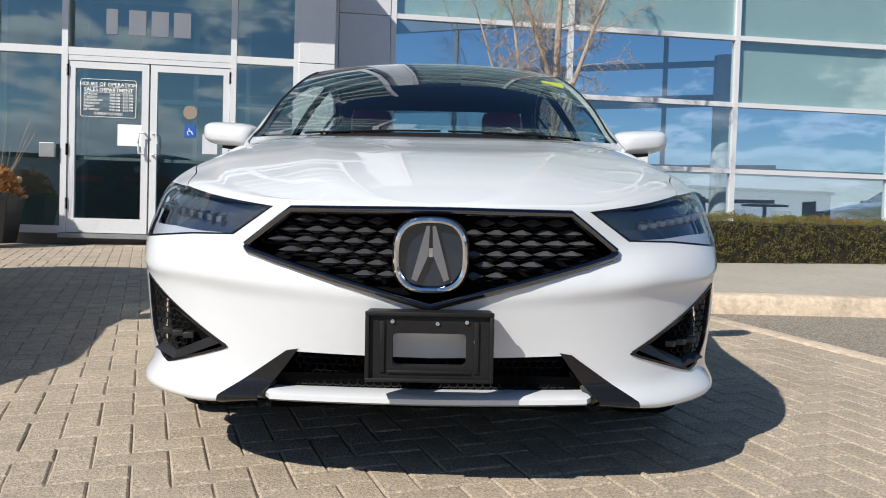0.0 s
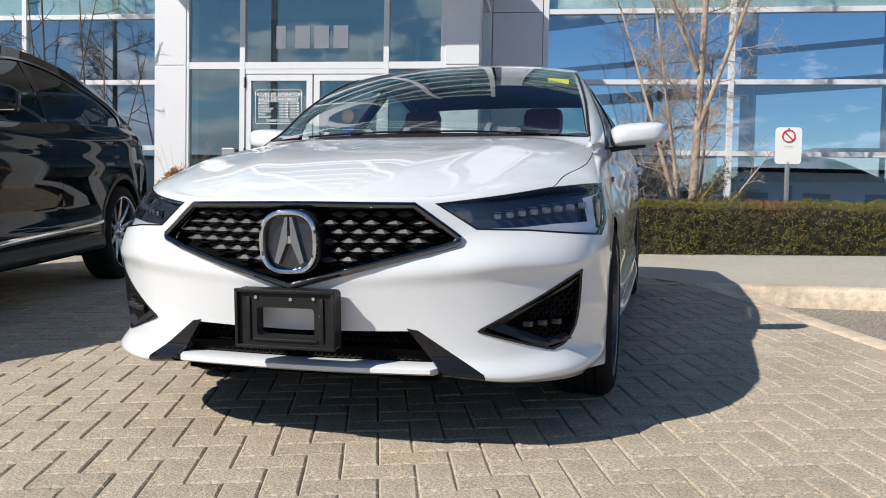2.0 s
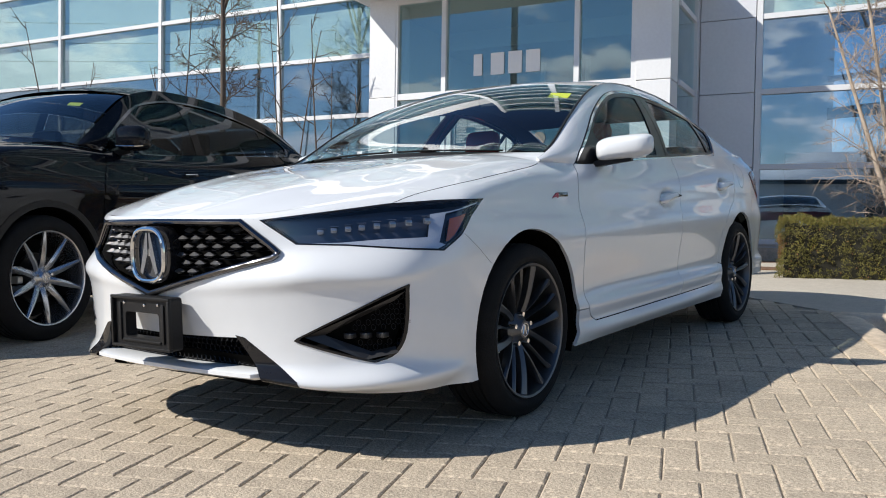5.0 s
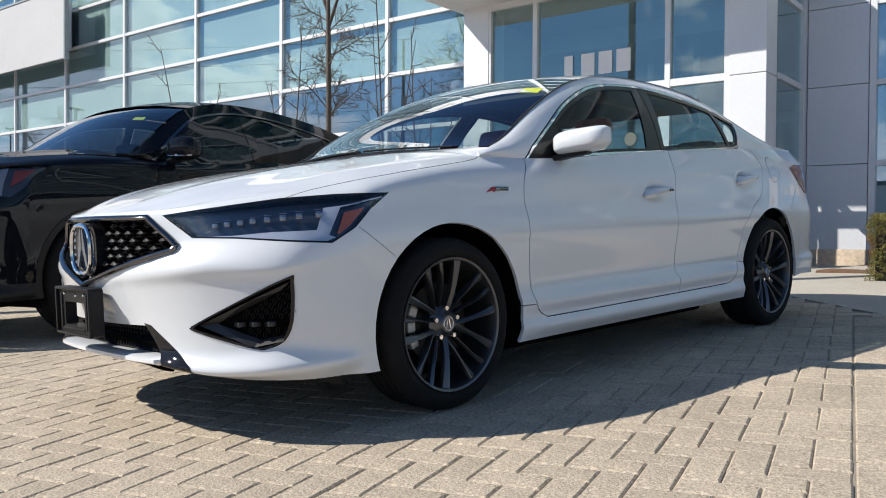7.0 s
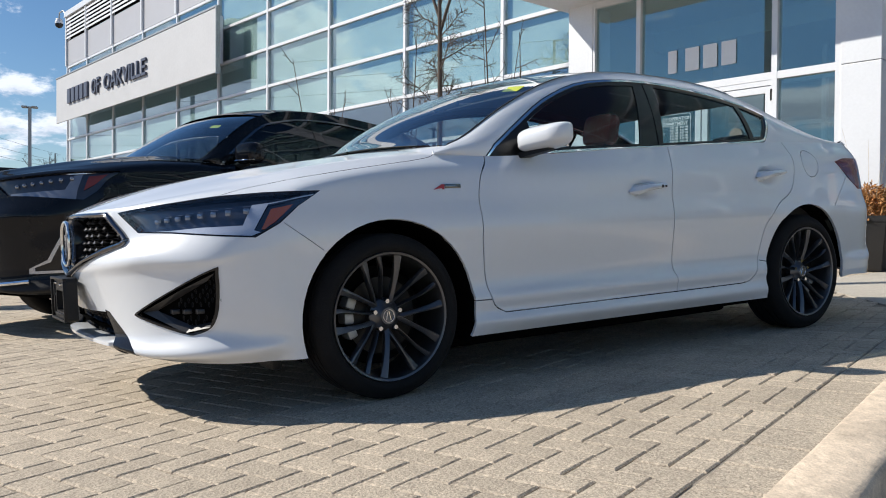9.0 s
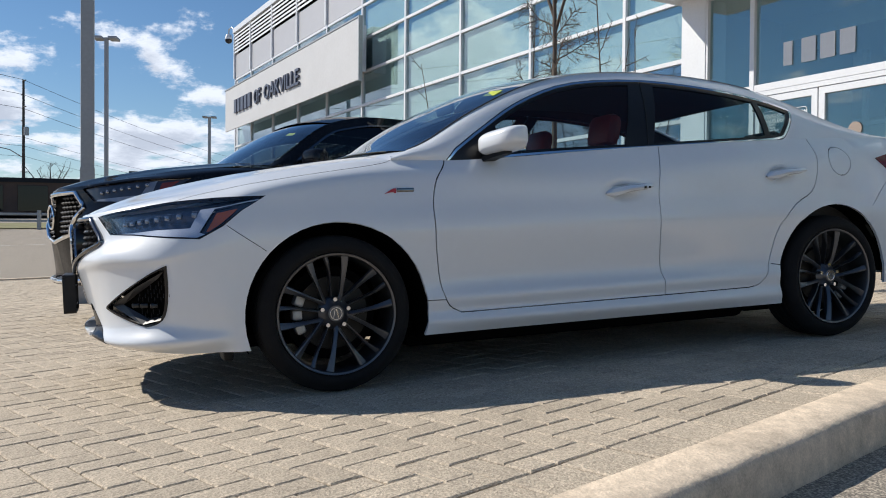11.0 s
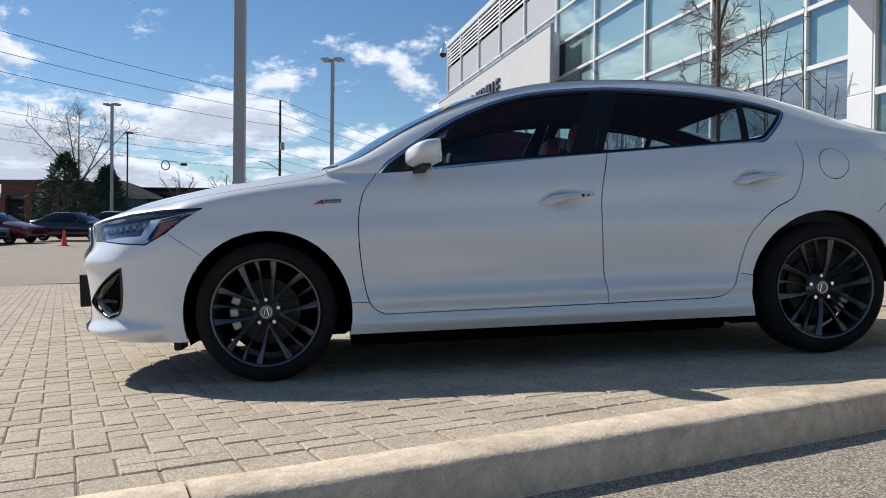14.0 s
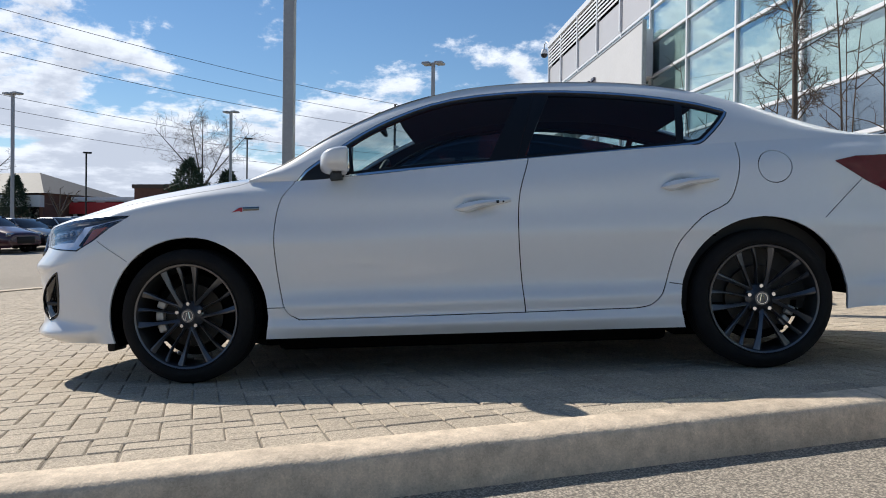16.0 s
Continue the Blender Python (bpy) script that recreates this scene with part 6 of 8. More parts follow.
    # mirrors
    for sg in (-1, 1):
        bm = bmesh.new()
        bmesh.ops.create_uvsphere(bm, u_segments=24, v_segments=16, radius=1)
        for v in bm.verts:
            x, y, z = v.co
            k = 0.5 + 0.5 * x
            front = 0.5 - 0.5 * y
            v.co = Vector((0.122 * math.copysign(abs(x) ** 0.55, x), 0.092 * math.copysign(abs(y) ** 0.72, y) * (1.05 - 0.3 * k), (0.066 - 0.008 * k) * (1 - 0.30 * front) * math.copysign(abs(z) ** 0.5, z) + 0.010 * x + 0.004 * y))
            if v.co.y > 0.03:
                v.co.y = 0.03 + (v.co.y - 0.03) * 0.3
            v.co.x *= sg
        bmesh.ops.recalc_face_normals(bm, faces=bm.faces)
        mm = pose(sg * 0.915, 0.755, 1.014, 0, sg * -2, sg * 12)
        mi = part("door_mirror", bm, M_WHITE, car, "white door mirror on a black foot", m=mm)
        bm = bmesh.new(); box(bm, -0.082, 0.082, 0.036, 0.046, -0.048, 0.048, 0.004); part("mirror_glass", bm, M_CHROME, mi, "mirror glass")
        bm = bmesh.new()
        rows = [[(sg * -0.165, y, z) for y, z in ((-0.03, -0.082), (0.03, -0.082), (0.03, -0.058), (-0.03, -0.058))], [(sg * -0.06, y, z) for y, z in ((-0.04, -0.070), (0.015, -0.070), (0.015, -0.045), (-0.04, -0.045))], [(sg * 0.03, y, z) for y, z in ((-0.03, -0.062), (0.01, -0.062), (0.01, -0.045), (-0.03, -0.045))]]
        vs = [[bm.verts.new(p) for p in r] for r in rows]
        for p, q in zip(vs, vs[1:]):
            for j in range(4):
                bm.faces.new((p[j], p[(j + 1) % 4], q[(j + 1) % 4], q[j]))
        bm.faces.new(vs[0]); bm.faces.new(vs[-1])
        bmesh.ops.recalc_face_normals(bm, faces=bm.faces)
        part("mirror_foot", bm, M_BLKPLASTIC, mi, "black mirror foot")
        # handles
        for (y0, z0), (y1, z1), yk in (((1.280, 0.780), (1.538, 0.803), 0), ((2.226, 0.846), (2.484, 0.868), 1)):
            bm = bmesh.new()
            n = 14
            rows = []
            for k in range(n + 1):
                t = k / n
                y, z = y0 + (y1 - y0) * t, z0 + (z1 - z0) * t
                h = float(np.interp(t, (0, 0.06, 0.2, 0.38, 0.6, 0.85, 1.0), (0.004, 0.016, 0.027, 0.021, 0.017, 0.017, 0.009)))
                z -= float(np.interp(t, (0, 0.2, 0.45, 1), (0.004, 0.003, -0.006, -0.004)))
                out = 0.044 * math.sin(math.pi * min(1, 0.05 + t * 0.9)) ** 0.5
                xb = 0.864
                rows.append([bm.verts.new((sg * (xb - 0.01), y, z - h)), bm.verts.new((sg * (xb + out * 0.8), y, z - h * 0.6)), bm.verts.new((sg * (xb + out), y, z)), bm.verts.new((sg * (xb + out * 0.7), y, z + h * 0.75)), bm.verts.new((sg * (xb - 0.01), y, z + h))])
            for p, q in zip(rows, rows[1:]):
                for j in range(4):
                    bm.faces.new((p[j], p[j + 1], q[j + 1], q[j]))
            bmesh.ops.recalc_face_normals(bm, faces=bm.faces)
            ob = part("door_handle", bm, M_WHITE, car, "body-coloured door handle")
            if yk == 0:
                for dy, rr_ in ((0.060, 0.0065), (0.034, 0.0045)):
                    bm = bmesh.new(); box(bm, -0.004, 0.004, -rr_, rr_, -rr_, rr_, 0.002)
                    part("lock_button", bm, M_GLOSSBLK, ob, "small dark lock button", m=pose(sg * 0.899, y1 - dy, 0.801))
        # fender badge
        bm = bmesh.new(); prism(bm, [(0.226, 0.799), (0.266, 0.821), (0.278, 0.821), (0.278, 0.801), (0.268, 0.801), (0.268, 0.806), (0.246, 0.803)], sg * 0.822, sg * 0.838, "x")
        bd = part("fender_badge", bm, mat("red_badge", (0.35, 0.02, 0.04), 0.3, 0.2, 0.05, 30.0), car, "small red and chrome badge", smooth=False)
        bm = bmesh.new(); box(bm, min(sg * 0.822, sg * 0.838), max(sg * 0.822, sg * 0.838), 0.282, 0.358, 0.805, 0.822, 0.001); part("badge_bar", bm, M_DARKCHROME, bd, "silver bar")
    # underbody, wheel housings
    part("underbody", boxed(-0.66, 0.66, -0.50, 2.95, 0.215, 0.24), M_VOID, car, "black underbody", smooth=False)
    # the tray is deepened to cover sunlit ground beyond, standing in for shade
    part("floor_tray", boxed(-0.62, 0.62, 0.37, 2.28, 0.118, 0.216, bev=0.03), M_VOID, car, "black floor tray, deepened in place of the shade under the car")
    part("radiator_panel", boxed(-0.62, 0.62, -0.70, -0.66, 0.24, 0.60), M_VOID, car, "black panel before the radiator", smooth=False)
    part("subframe", boxed(-0.45, 0.45, -0.40, 0.36, 0.16, 0.216, bev=0.02), M_VOID, car, "black front subframe")
    # added block: blacks out sunlit ground under the tail, where shade belongs
    part("silencer", boxed(-0.60, 0.60, 2.30, 2.86, 0.135, 0.216, bev=0.03), M_VOID, car, "black block added in place of the shade under the tail")
    bm = bmesh.new()
    prism(bm, [(x, y) for x, y in ((-0.70, -0.42), (-0.70, -0.64), (-0.60, -0.76), (-0.42, -0.84), (-0.22, -0.868), (0.22, -0.868), (0.42, -0.84), (0.60, -0.76), (0.70, -0.64), (0.70, -0.42))], 0.241, 0.249, "z")
    part("nose_tray", bm, M_VOID, car, "black tray under the nose")
    for yc, zc in ((0.012, 0.31), (2.675, 0.315)):
        for sg in (-1, 1):
            bm = bmesh.new()
            rows = []
            for a in np.linspace(-20 if yc < 1 else 2, 200, 25):
                c, s = 0.384 * math.cos(radians(a)), 0.384 * math.sin(radians(a))
                rows.append([bm.verts.new((sg * x, yc + c, zc + s)) for x in ((0.838 if a < 140 else 0.805) if yc < 1 else 0.808, 0.50)])
            for p, q in zip(rows, rows[1:]):
                bm.faces.new((p[0], q[0], q[1], p[1]))
            bm.faces.new([r[1] for r in rows])
            part("wheel_housing", bm, M_VOID, car, "black wheel housing")
    for y in (0.0, AX_R):
        for sg in (-1, 1):
            wheel(car, (sg * 0.757, y, 0.318), 0.318, 0.222, 0.243, sg, M_RIM, caliper=(158, 180, 202) if y < 1 else (-24, -44))
    for dims in ((0.60, 0.74, -0.44, -0.40, 0.15, 0.24), (-0.74, -0.60, -0.44, -0.40, 0.15, 0.24), (-0.6, 0.6, -0.56, -0.50, 0.20, 0.24)):
        part("air_deflector", boxed(*dims, bev=0.01), M_BLKPLASTIC, car, "black air deflector under the nose")
    # cabin
    bm = bmesh.new()
    rows = []
    for x in np.linspace(-0.68, 0.68, 17):
        rows.append([bm.verts.new((x, y, z - 0.03 * (x / 0.68) ** 2)) for y, z in ((0.30, 0.990), (0.45, 1.018), (0.62, 1.012), (0.78, 0.95), (0.82, 0.80), (0.80, 0.55))])
    for p, q in zip(rows, rows[1:]):
        for j in range(5):
            bm.faces.new((p[j], p[j + 1], q[j + 1], q[j]))
    part("dashboard", bm, M_INTERIOR, car, "black dashboard")
    bm = bmesh.new(); box(bm, -0.72, 0.72, 0.5, 3.0, 0.26, 0.30); box(bm, -0.74, 0.74, 0.47, 0.49, 0.24, 0.88); box(bm, -0.74, -0.70, 0.5, 3.0, 0.3, 0.88); box(bm, 0.70, 0.74, 0.5, 3.0, 0.3, 0.88); box(bm, -0.60, 0.60, 2.55, 3.2, 0.93, 0.96); box(bm, -0.68, 0.68, 2.72, 2.80, 0.3, 0.93)
    part("cabin_lining", bm, M_INTERIOR, car, "black door cards and floor")
    part("headliner", top_sheet(1.0, 2.5, 14, lambda y: 0.012, -0.02, 0.03, 0.03), M_HEADLINER, car, "grey headliner", m=pose(0, 0, -0.035))
    bm = bmesh.new(); tube(bm, [(0.36 + 0.175 * math.cos(a), 0.86 + 0.06 * math.sin(a), 0.905 + 0.155 * math.sin(a)) for a in np.linspace(0, 2 * math.pi, 29)[:-1]], 0.014, 8, True)
    box(bm, 0.20, 0.52, 0.85, 0.87, 0.90, 0.95, 0.008); tube(bm, [(0.36, 0.87, 0.93), (0.36, 0.72, 0.86)], 0.03, 8)
    part("steering_wheel", bm, M_INTERIOR, car, "black steering wheel")
    bm = bmesh.new(); box(bm, -0.11, 0.11, -0.012, 0.012, -0.03, 0.03, 0.01); part("inside_mirror", bm, M_INTERIOR, car, "black inside mirror", m=pose(0, 0.86, 1.285, 10, 0, 0))
    bm = bmesh.new(); box(bm, -0.66, 0.66, 2.05, 2.55, 0.40, 0.58, 0.05); box(bm, -0.64, 0.64, 2.50, 2.66, 0.55, 0.98, 0.05)
    part("rear_bench", bm, M_REDLEATHER, car, "red leather rear bench")
    for x in (-0.42, 0.42):
        bm = bmesh.new(); box(bm, -0.13, 0.13, -0.05, 0.05, 0, 0.15, 0.04); part("rear_headrest", bm, M_INTERIOR, car, "black rear headrest", m=pose(x, 2.60, 0.97, -14, 0, 0))
    for x in (-0.36, 0.36):
        seat(car, pose(x, 0.94, 0.40))
    return car


M_STUD = mat("grille_stud_black", (0.06, 0.06, 0.064), 0.34, 0.35, 0.1, 30.0, coat=0.5)
saloon_car = saloon()


# ---- the black SUV ----
M_SIDELENS = mat("dark_side_lens", (0.16, 0.03, 0.02), 0.12, 0.0, 0.1, 30.0, coat=1.0)
M_GUIDE = mat("smoked_light_guide", (0.26, 0.28, 0.33), 0.2, 0.4, 0.08, 20.0)
M_SATIN = mat("satin_chrome", (0.46, 0.48, 0.54), 0.25, 0.9, 0.08, 8.0)


def tall(p):
    """Takes the saloon's surface lines to the SUV's taller ones."""
    p = np.asarray(p, float)
    q = p.copy()
    q[..., 0] = p[..., 0] * 1.065
    q[..., 1] = np.where(p[..., 1] > 0, p[..., 1] * 1.03, p[..., 1] * 1.10)
    q[..., 2] = np.interp(p[..., 2], (0.19, 0.25, 0.31, 0.50, 0.60, 0.76, 0.90, 0.96, 1.06), (0.28, 0.32, 0.40, 0.68, 0.83, 1.01, 1.12, 1.155, 1.245))
    # the bonnet stands higher than the doors
    q[..., 2] += 0.065 * np.clip((p[..., 2] - 0.45) / 0.35, 0, 1) * np.clip((0.85 - p[..., 1]) / 0.5, 0, 1)
    return q


RAIL2 = [(0.800, 0.40, 1.215), (0.745, 0.70, 1.415), (0.690, 0.98, 1.580), (0.650, 1.25, 1.658), (0.630, 1.55, 1.688), (0.620, 1.95, 1.681), (0.620, 2.35, 1.648), (0.622, 2.75, 1.590), (0.635, 3.10, 1.505), (0.655, 3.35, 1.39), (0.68, 3.48, 1.29)]
DLO2 = [(0.56, 1.165), (1.0, 1.172), (1.75, 1.185), (2.50, 1.210), (2.98, 1.240), (3.06, 1.285), (3.02, 1.345), (2.75, 1.450), (2.35, 1.535), (1.95, 1.590), (1.55, 1.598), (1.25, 1.563), (0.98, 1.478)]


def suv():
    m = SLOPE @ pose(-3.36, -0.20, 0, 0, 0, 15.6)
    car = empty("black_suv", m, "glossy black SUV with silver alloy wheels parked at a slant", "car")
    lv = tall(band_levels())
    lv[:, -3:, 1] -= 0.02
    g_ = band_grid(lv, 150, 41, ((0.01, 0.475), (2.75, 0.475)))
    sh = Sheet(g_, flat_band)
    ny = bilerp_nose(g_)

    def tz(pts):
        return [(unroll(x, y), z) for x, y, z in (tall(p) for p in pts)]
    wb = 2.75
    sh.region(side_pts(arc(0.01, 0.375, 0.475, 40), 0.93), 2)
    sh.region(arc(wb, 0.375, 0.475, 40), 2)
    sh.region([(-0.9, 0.2), (-0.9, 0.385), (3.3, 0.40), (3.7, 0.5), (4.4, 0.5), (4.4, 0.2)], 2)
    sh.region(side_pts(arc(0.01, 0.375, 0.435, 40), 0.93), -1)
    sh.region(arc(wb, 0.375, 0.435, 40), -1)
    sh.region(tz(HEADLIGHT), 7)
    sh.region(tz([(0.806, -0.46, 0.768), (0.822, -0.34, 0.780), (0.812, -0.42, 0.72), (0.803, -0.485, 0.69)]), 71, (7,))
    sh.region(tz([(0.79, -0.56, 0.780), (0.80, -0.50, 0.792), (0.795, -0.52, 0.70), (0.80, -0.53, 0.648), (0.765, -0.62, 0.650), (0.52, -0.835, 0.668), (0.53, -0.83, 0.682), (0.70, -0.71, 0.694), (0.775, -0.60, 0.70)]), 72, (7,))
    G = [(0, 0.66), (0.34, 0.71), (0.475, 0.91), (0.36, 1.03), (0, 1.035)]
    sh.region([(unroll(x, ny(x, z)), z) for x, z in G] + [(-1.25, 1.035), (-1.25, 0.66)], 9, (0,))
    sh.region([(3.20, 1.10), (3.35, 1.19), (3.9, 1.20), (4.3, 1.17), (4.3, 1.07), (3.6, 1.06)], 11, (0,))
    sh.region([(-0.61, 0.43), (-0.44, 0.43), (-0.43, 0.48), (-0.455, 0.68), (-0.475, 0.67), (-0.53, 0.52), (-0.61, 0.465)], 12, (0, 2))
    sh.region([(-0.585, 0.448), (-0.452, 0.448), (-0.446, 0.50), (-0.458, 0.640), (-0.470, 0.640), (-0.518, 0.505), (-0.585, 0.470)], 13, (12,))
    fe = dense([(0.56, 1.20), (0.545, 1.08), (0.49, 0.95), (0.475, 0.70), (0.50, 0.48), (0.545, 0.42)], 3)
    sp = dense([(1.66, 1.20), (1.64, 1.05), (1.62, 0.80), (1.63, 0.55), (1.645, 0.42)], 3)
    re = dense([(2.24, 0.42), (2.30, 0.52), (2.36, 0.66), (2.52, 0.80), (2.66, 0.92), (2.70, 1.20)], 3)
    sh.region(fe[::-1] + [(0.56, 1.3), (1.67, 1.3)] + sp, 3, (0,))
    sh.region(sp[::-1] + [(1.67, 1.3), (2.70, 1.3)] + re[::-1], 4, (0,))
    for ln in (fe, sp, re, [fe[-1], sp[-1], re[0]]):
        sh.groove(ln, 0.007)
    for side in (0, 1):
        sg = -1 if side else 1
        part("body_side", sh.take(0, thick=0.014, mirror=bool(side)), M_BLACKPAINT, car, angle=50)
        part("front_door", sh.take(3, thick=0.014, mirror=bool(side)), M_BLACKPAINT, car, angle=50)
        part("rear_door", sh.take(4, thick=0.014, mirror=bool(side)), M_BLACKPAINT, car, angle=50)
        part("lower_cladding", sh.take(2, push=0.004, thick=0.02, mirror=bool(side)), M_BLKPLASTIC, car, "black plastic cladding", angle=50)
        h = part("headlight", sh.take(7, push=-0.02, mirror=bool(side)), M_HEADLAMP, car, "dark headlight with an amber corner")
        part("reflector_strip", sh.take(72, push=-0.015, mirror=bool(side)), M_GUIDE, h, "silver light guide")
        part("turn_lens", sh.take(71, push=-0.01, mirror=bool(side)), M_SIDELENS, h, "amber side reflector")
        led = None
        for k in range(7):
            f = k / 6
            p = tall((0.555 + 0.215 * f, 0, 0.716 + 0.034 * f))
            mm = pose(p[0] * sg, ny(p[0], p[2]) + 0.014, p[2], 0, 0, sg * (28 + 34 * f))
            if led is None:
                bm = bmesh.new(); bmesh.ops.create_uvsphere(bm, u_segments=12, v_segments=8, radius=0.015)
                led = part("led_lens", bm, M_LED, h, "clear LED lens", m=mm).data
            else:
                o_ = new("led_lens", led); o_.parent = h; o_.matrix_basis = mm
        ft = part("fog_trim", sh.take(12, push=0.008, thick=0.02, mirror=bool(side)), M_SATIN, car, "satin chrome triangular fog lamp trim")
        part("fog_lens", sh.take(13, push=-0.006, mirror=bool(side)), M_GLOSSBLK, ft, "dark fog lamp")
        part("tail_light", sh.take(11, push=0.006, mirror=bool(side)), M_REDLENS, car, "dark red tail lamp")
        bm = bmesh.new()
        tube(bm, [(sg * 0.935, y, z) for y, z in ((0.55, 0.415), (0.62, 0.43), (1.4, 0.455), (2.15, 0.485), (2.25, 0.495))], 0.013, 8, False, 1.6)
        part("sill_moulding", bm, M_CHROME, car, "chrome sill moulding")
        for y, z in ((1.40, 1.02), (2.42, 1.075)):
            bm = bmesh.new()
            tube(bm, [(sg * (0.905 + 0.03 * math.sin(math.pi * t)), y - 0.12 + 0.24 * t, z + 0.01 * t) for t in np.linspace(0, 1, 9)], 0.015, 8)
            hd = part("door_handle", bm, M_BLACKPAINT, car, "black door handle")
            bm = bmesh.new(); tube(bm, [(sg * 0.943, y - 0.08, z + 0.012), (sg * 0.946, y + 0.06, z + 0.016)], 0.004, 6); part("handle_trim", bm, M_CHROME, hd, "chrome strip")
        bm = bmesh.new()
        bmesh.ops.create_uvsphere(bm, u_segments=20, v_segments=12, radius=1)
        for v in bm.verts:
            x, y, z = v.co
            v.co = Vector((0.115 * math.copysign(abs(x) ** 0.6, x), 0.085 * math.copysign(abs(y) ** 0.7, y), 0.085 * math.copysign(abs(z) ** 0.6, z)))
        mi = part("door_mirror", bm, M_BLACKPAINT, car, "glossy black door mirror", m=pose(sg * 0.985, 0.72, 1.262, 0, 0, sg * 10))
        bm = bmesh.new(); tube(bm, [(sg * -0.16, 0.02, -0.09), (sg * -0.02, 0.0, -0.07)], 0.03, 8); part("mirror_foot", bm, M_BLKPLASTIC, mi, "black foot")
        bm = bmesh.new(); tube(bm, [(sg * 0.10, -0.06, -0.055), (0, -0.085, -0.06), (sg * -0.09, -0.075, -0.055)], 0.006, 6); part("mirror_trim", bm, M_CHROME, mi, "chrome strip")
    part("grille_backing", sh.take(9, push=-0.04, both=True), M_VOID, car, "black grille backing")
    bm = bmesh.new()
    loop = []
    for a, b in zip(G, G[1:]):
        loop += [(a[0] + (b[0] - a[0]) * t / 5, a[1] + (b[1] - a[1]) * t / 5) for t in range(5)]
    full = loop + [(-x, z) for x, z in loop[::-1]]
    full = [q for i, q in enumerate(full) if i == 0 or abs(q[0] - full[i - 1][0]) + abs(q[1] - full[i - 1][1]) > 1e-3][:-1]
    tube(bm, [(x, ny(x, z) - 0.006, z) for x, z in full], 0.016, 8, True)
    gr = part("grille", bm, M_CHROME, car, "silver framed grille with studs")
    stud = None
    for r in range(9):
        for c in range(-8, 9):
            x, z = (c + 0.5 * (r % 2)) * 0.055, 0.705 + 0.036 * r
            if abs(x) < 0.12 or not poly_in([(0, 0.68), (0.32, 0.725), (0.45, 0.91), (0.35, 1.015), (-0.35, 1.015), (-0.45, 0.91), (-0.32, 0.725)], x, z):
                continue
            mm = pose(x, ny(x, z) + 0.02, z)
            if stud is None:
                bm = bmesh.new()
                vs = [bm.verts.new(p) for p in ((-0.026, 0, 0), (0, 0, 0.014), (0.026, 0, 0), (0, 0, -0.014), (0, -0.02, 0.002))]
                for i in range(4):
                    bm.faces.new((vs[i], vs[(i + 1) % 4], vs[4]))
                bmesh.ops.recalc_face_normals(bm, faces=bm.faces)
                stud = part("grille_stud", bm, M_STUD, gr, smooth=False, m=mm).data
            else:
                o_ = new("grille_stud", stud); o_.parent = gr; o_.matrix_basis = mm
    bm = bmesh.new()
    tube(bm, [(0.09 * math.cos(a), ny(0, 0.855) - 0.02, 0.855 + 0.09 * math.sin(a)) for a in np.linspace(0, 2 * math.pi, 29)[:-1]], 0.010, 8, True, up=(0, 1, 0.01))
    part("emblem", bm, M_CHROME, gr, "chrome ring emblem")
    bm = bmesh.new()
    tube(bm, [(x, ny(x, 0.36) - 0.012, 0.35 + 0.03 * (abs(x) / 0.7) ** 2) for x in np.linspace(-0.72, 0.72, 25)], 0.016, 8)
    part("bumper_trim", bm, M_CHROME, car, "chrome lower bumper strip")
    # bonnet
    top = lv[8]
    bm = bmesh.new()
    u = np.linspace(0, 9.15, 44)
    ed = spline(top, u)
    rows = []
    for x, y, z in ed:
        cz = float(np.interp(y, (-1.07, -0.88, -0.44, 0.0, 0.45), (1.075, 1.135, 1.21, 1.255, 1.275)))
        rows.append([bm.verts.new((f * x, y - (0.12 * (1 - f * f) * max(0, (y + 0.1) / 0.5)), z + (cz - z) * (1 - abs(f) ** 2.4) + 0.012 * math.exp(-((abs(f) - 0.6) / 0.1) ** 2) * min(1, max(0, y + 1.05) * 4))) for f in np.linspace(-1, 1, 29)])
    for p, q in zip(rows, rows[1:]):
        for k in range(28):
            if (p[k].co - p[k + 1].co).length > 1e-6:
                bm.faces.new((p[k], p[k + 1], q[k + 1], q[k]))
    bmesh.ops.remove_doubles(bm, verts=bm.verts, dist=0.0005)
    bmesh.ops.recalc_face_normals(bm, faces=bm.faces)
    part("bonnet", bm, M_BLACKPAINT, car, angle=60)
    # greenhouse
    ucol = np.linspace(0, len(RAIL2) - 1, 80)
    rail = spline(np.array(RAIL2), ucol)
    sy = [v[1] for v in lv[8][6:16]]
    bx = np.interp(rail[:, 1], sy, [v[0] for v in lv[8][6:16]])
    bz = np.interp(rail[:, 1], sy, [v[2] for v in lv[8][6:16]])
    g = []
    for t in np.linspace(0, 1, 18):
        g.append(np.stack([bx * (1 - t) + rail[:, 0] * t + 0.025 * math.sin(math.pi * t), rail[:, 1], bz * (1 - t) + rail[:, 2] * t], -1))
    up = Sheet(np.array(g), lambda q: q[:, :, 1:3])
    dlo = dense(DLO2, 3, True)
    up.region([(cx + (x - cx) * 1.03, cz + (z - cz) * 1.06) for (x, z) in dlo for cx, cz in [(1.8, 1.37)]], 2)
    up.region(dlo, 1)
    up.region([(1.60, 1.0), (1.69, 1.0), (1.66, 1.7), (1.57, 1.7)], 3, (1,))
    up.region([(2.66, 1.0), (2.70, 1.0), (2.66, 1.7), (2.62, 1.7)], 4, (1,))
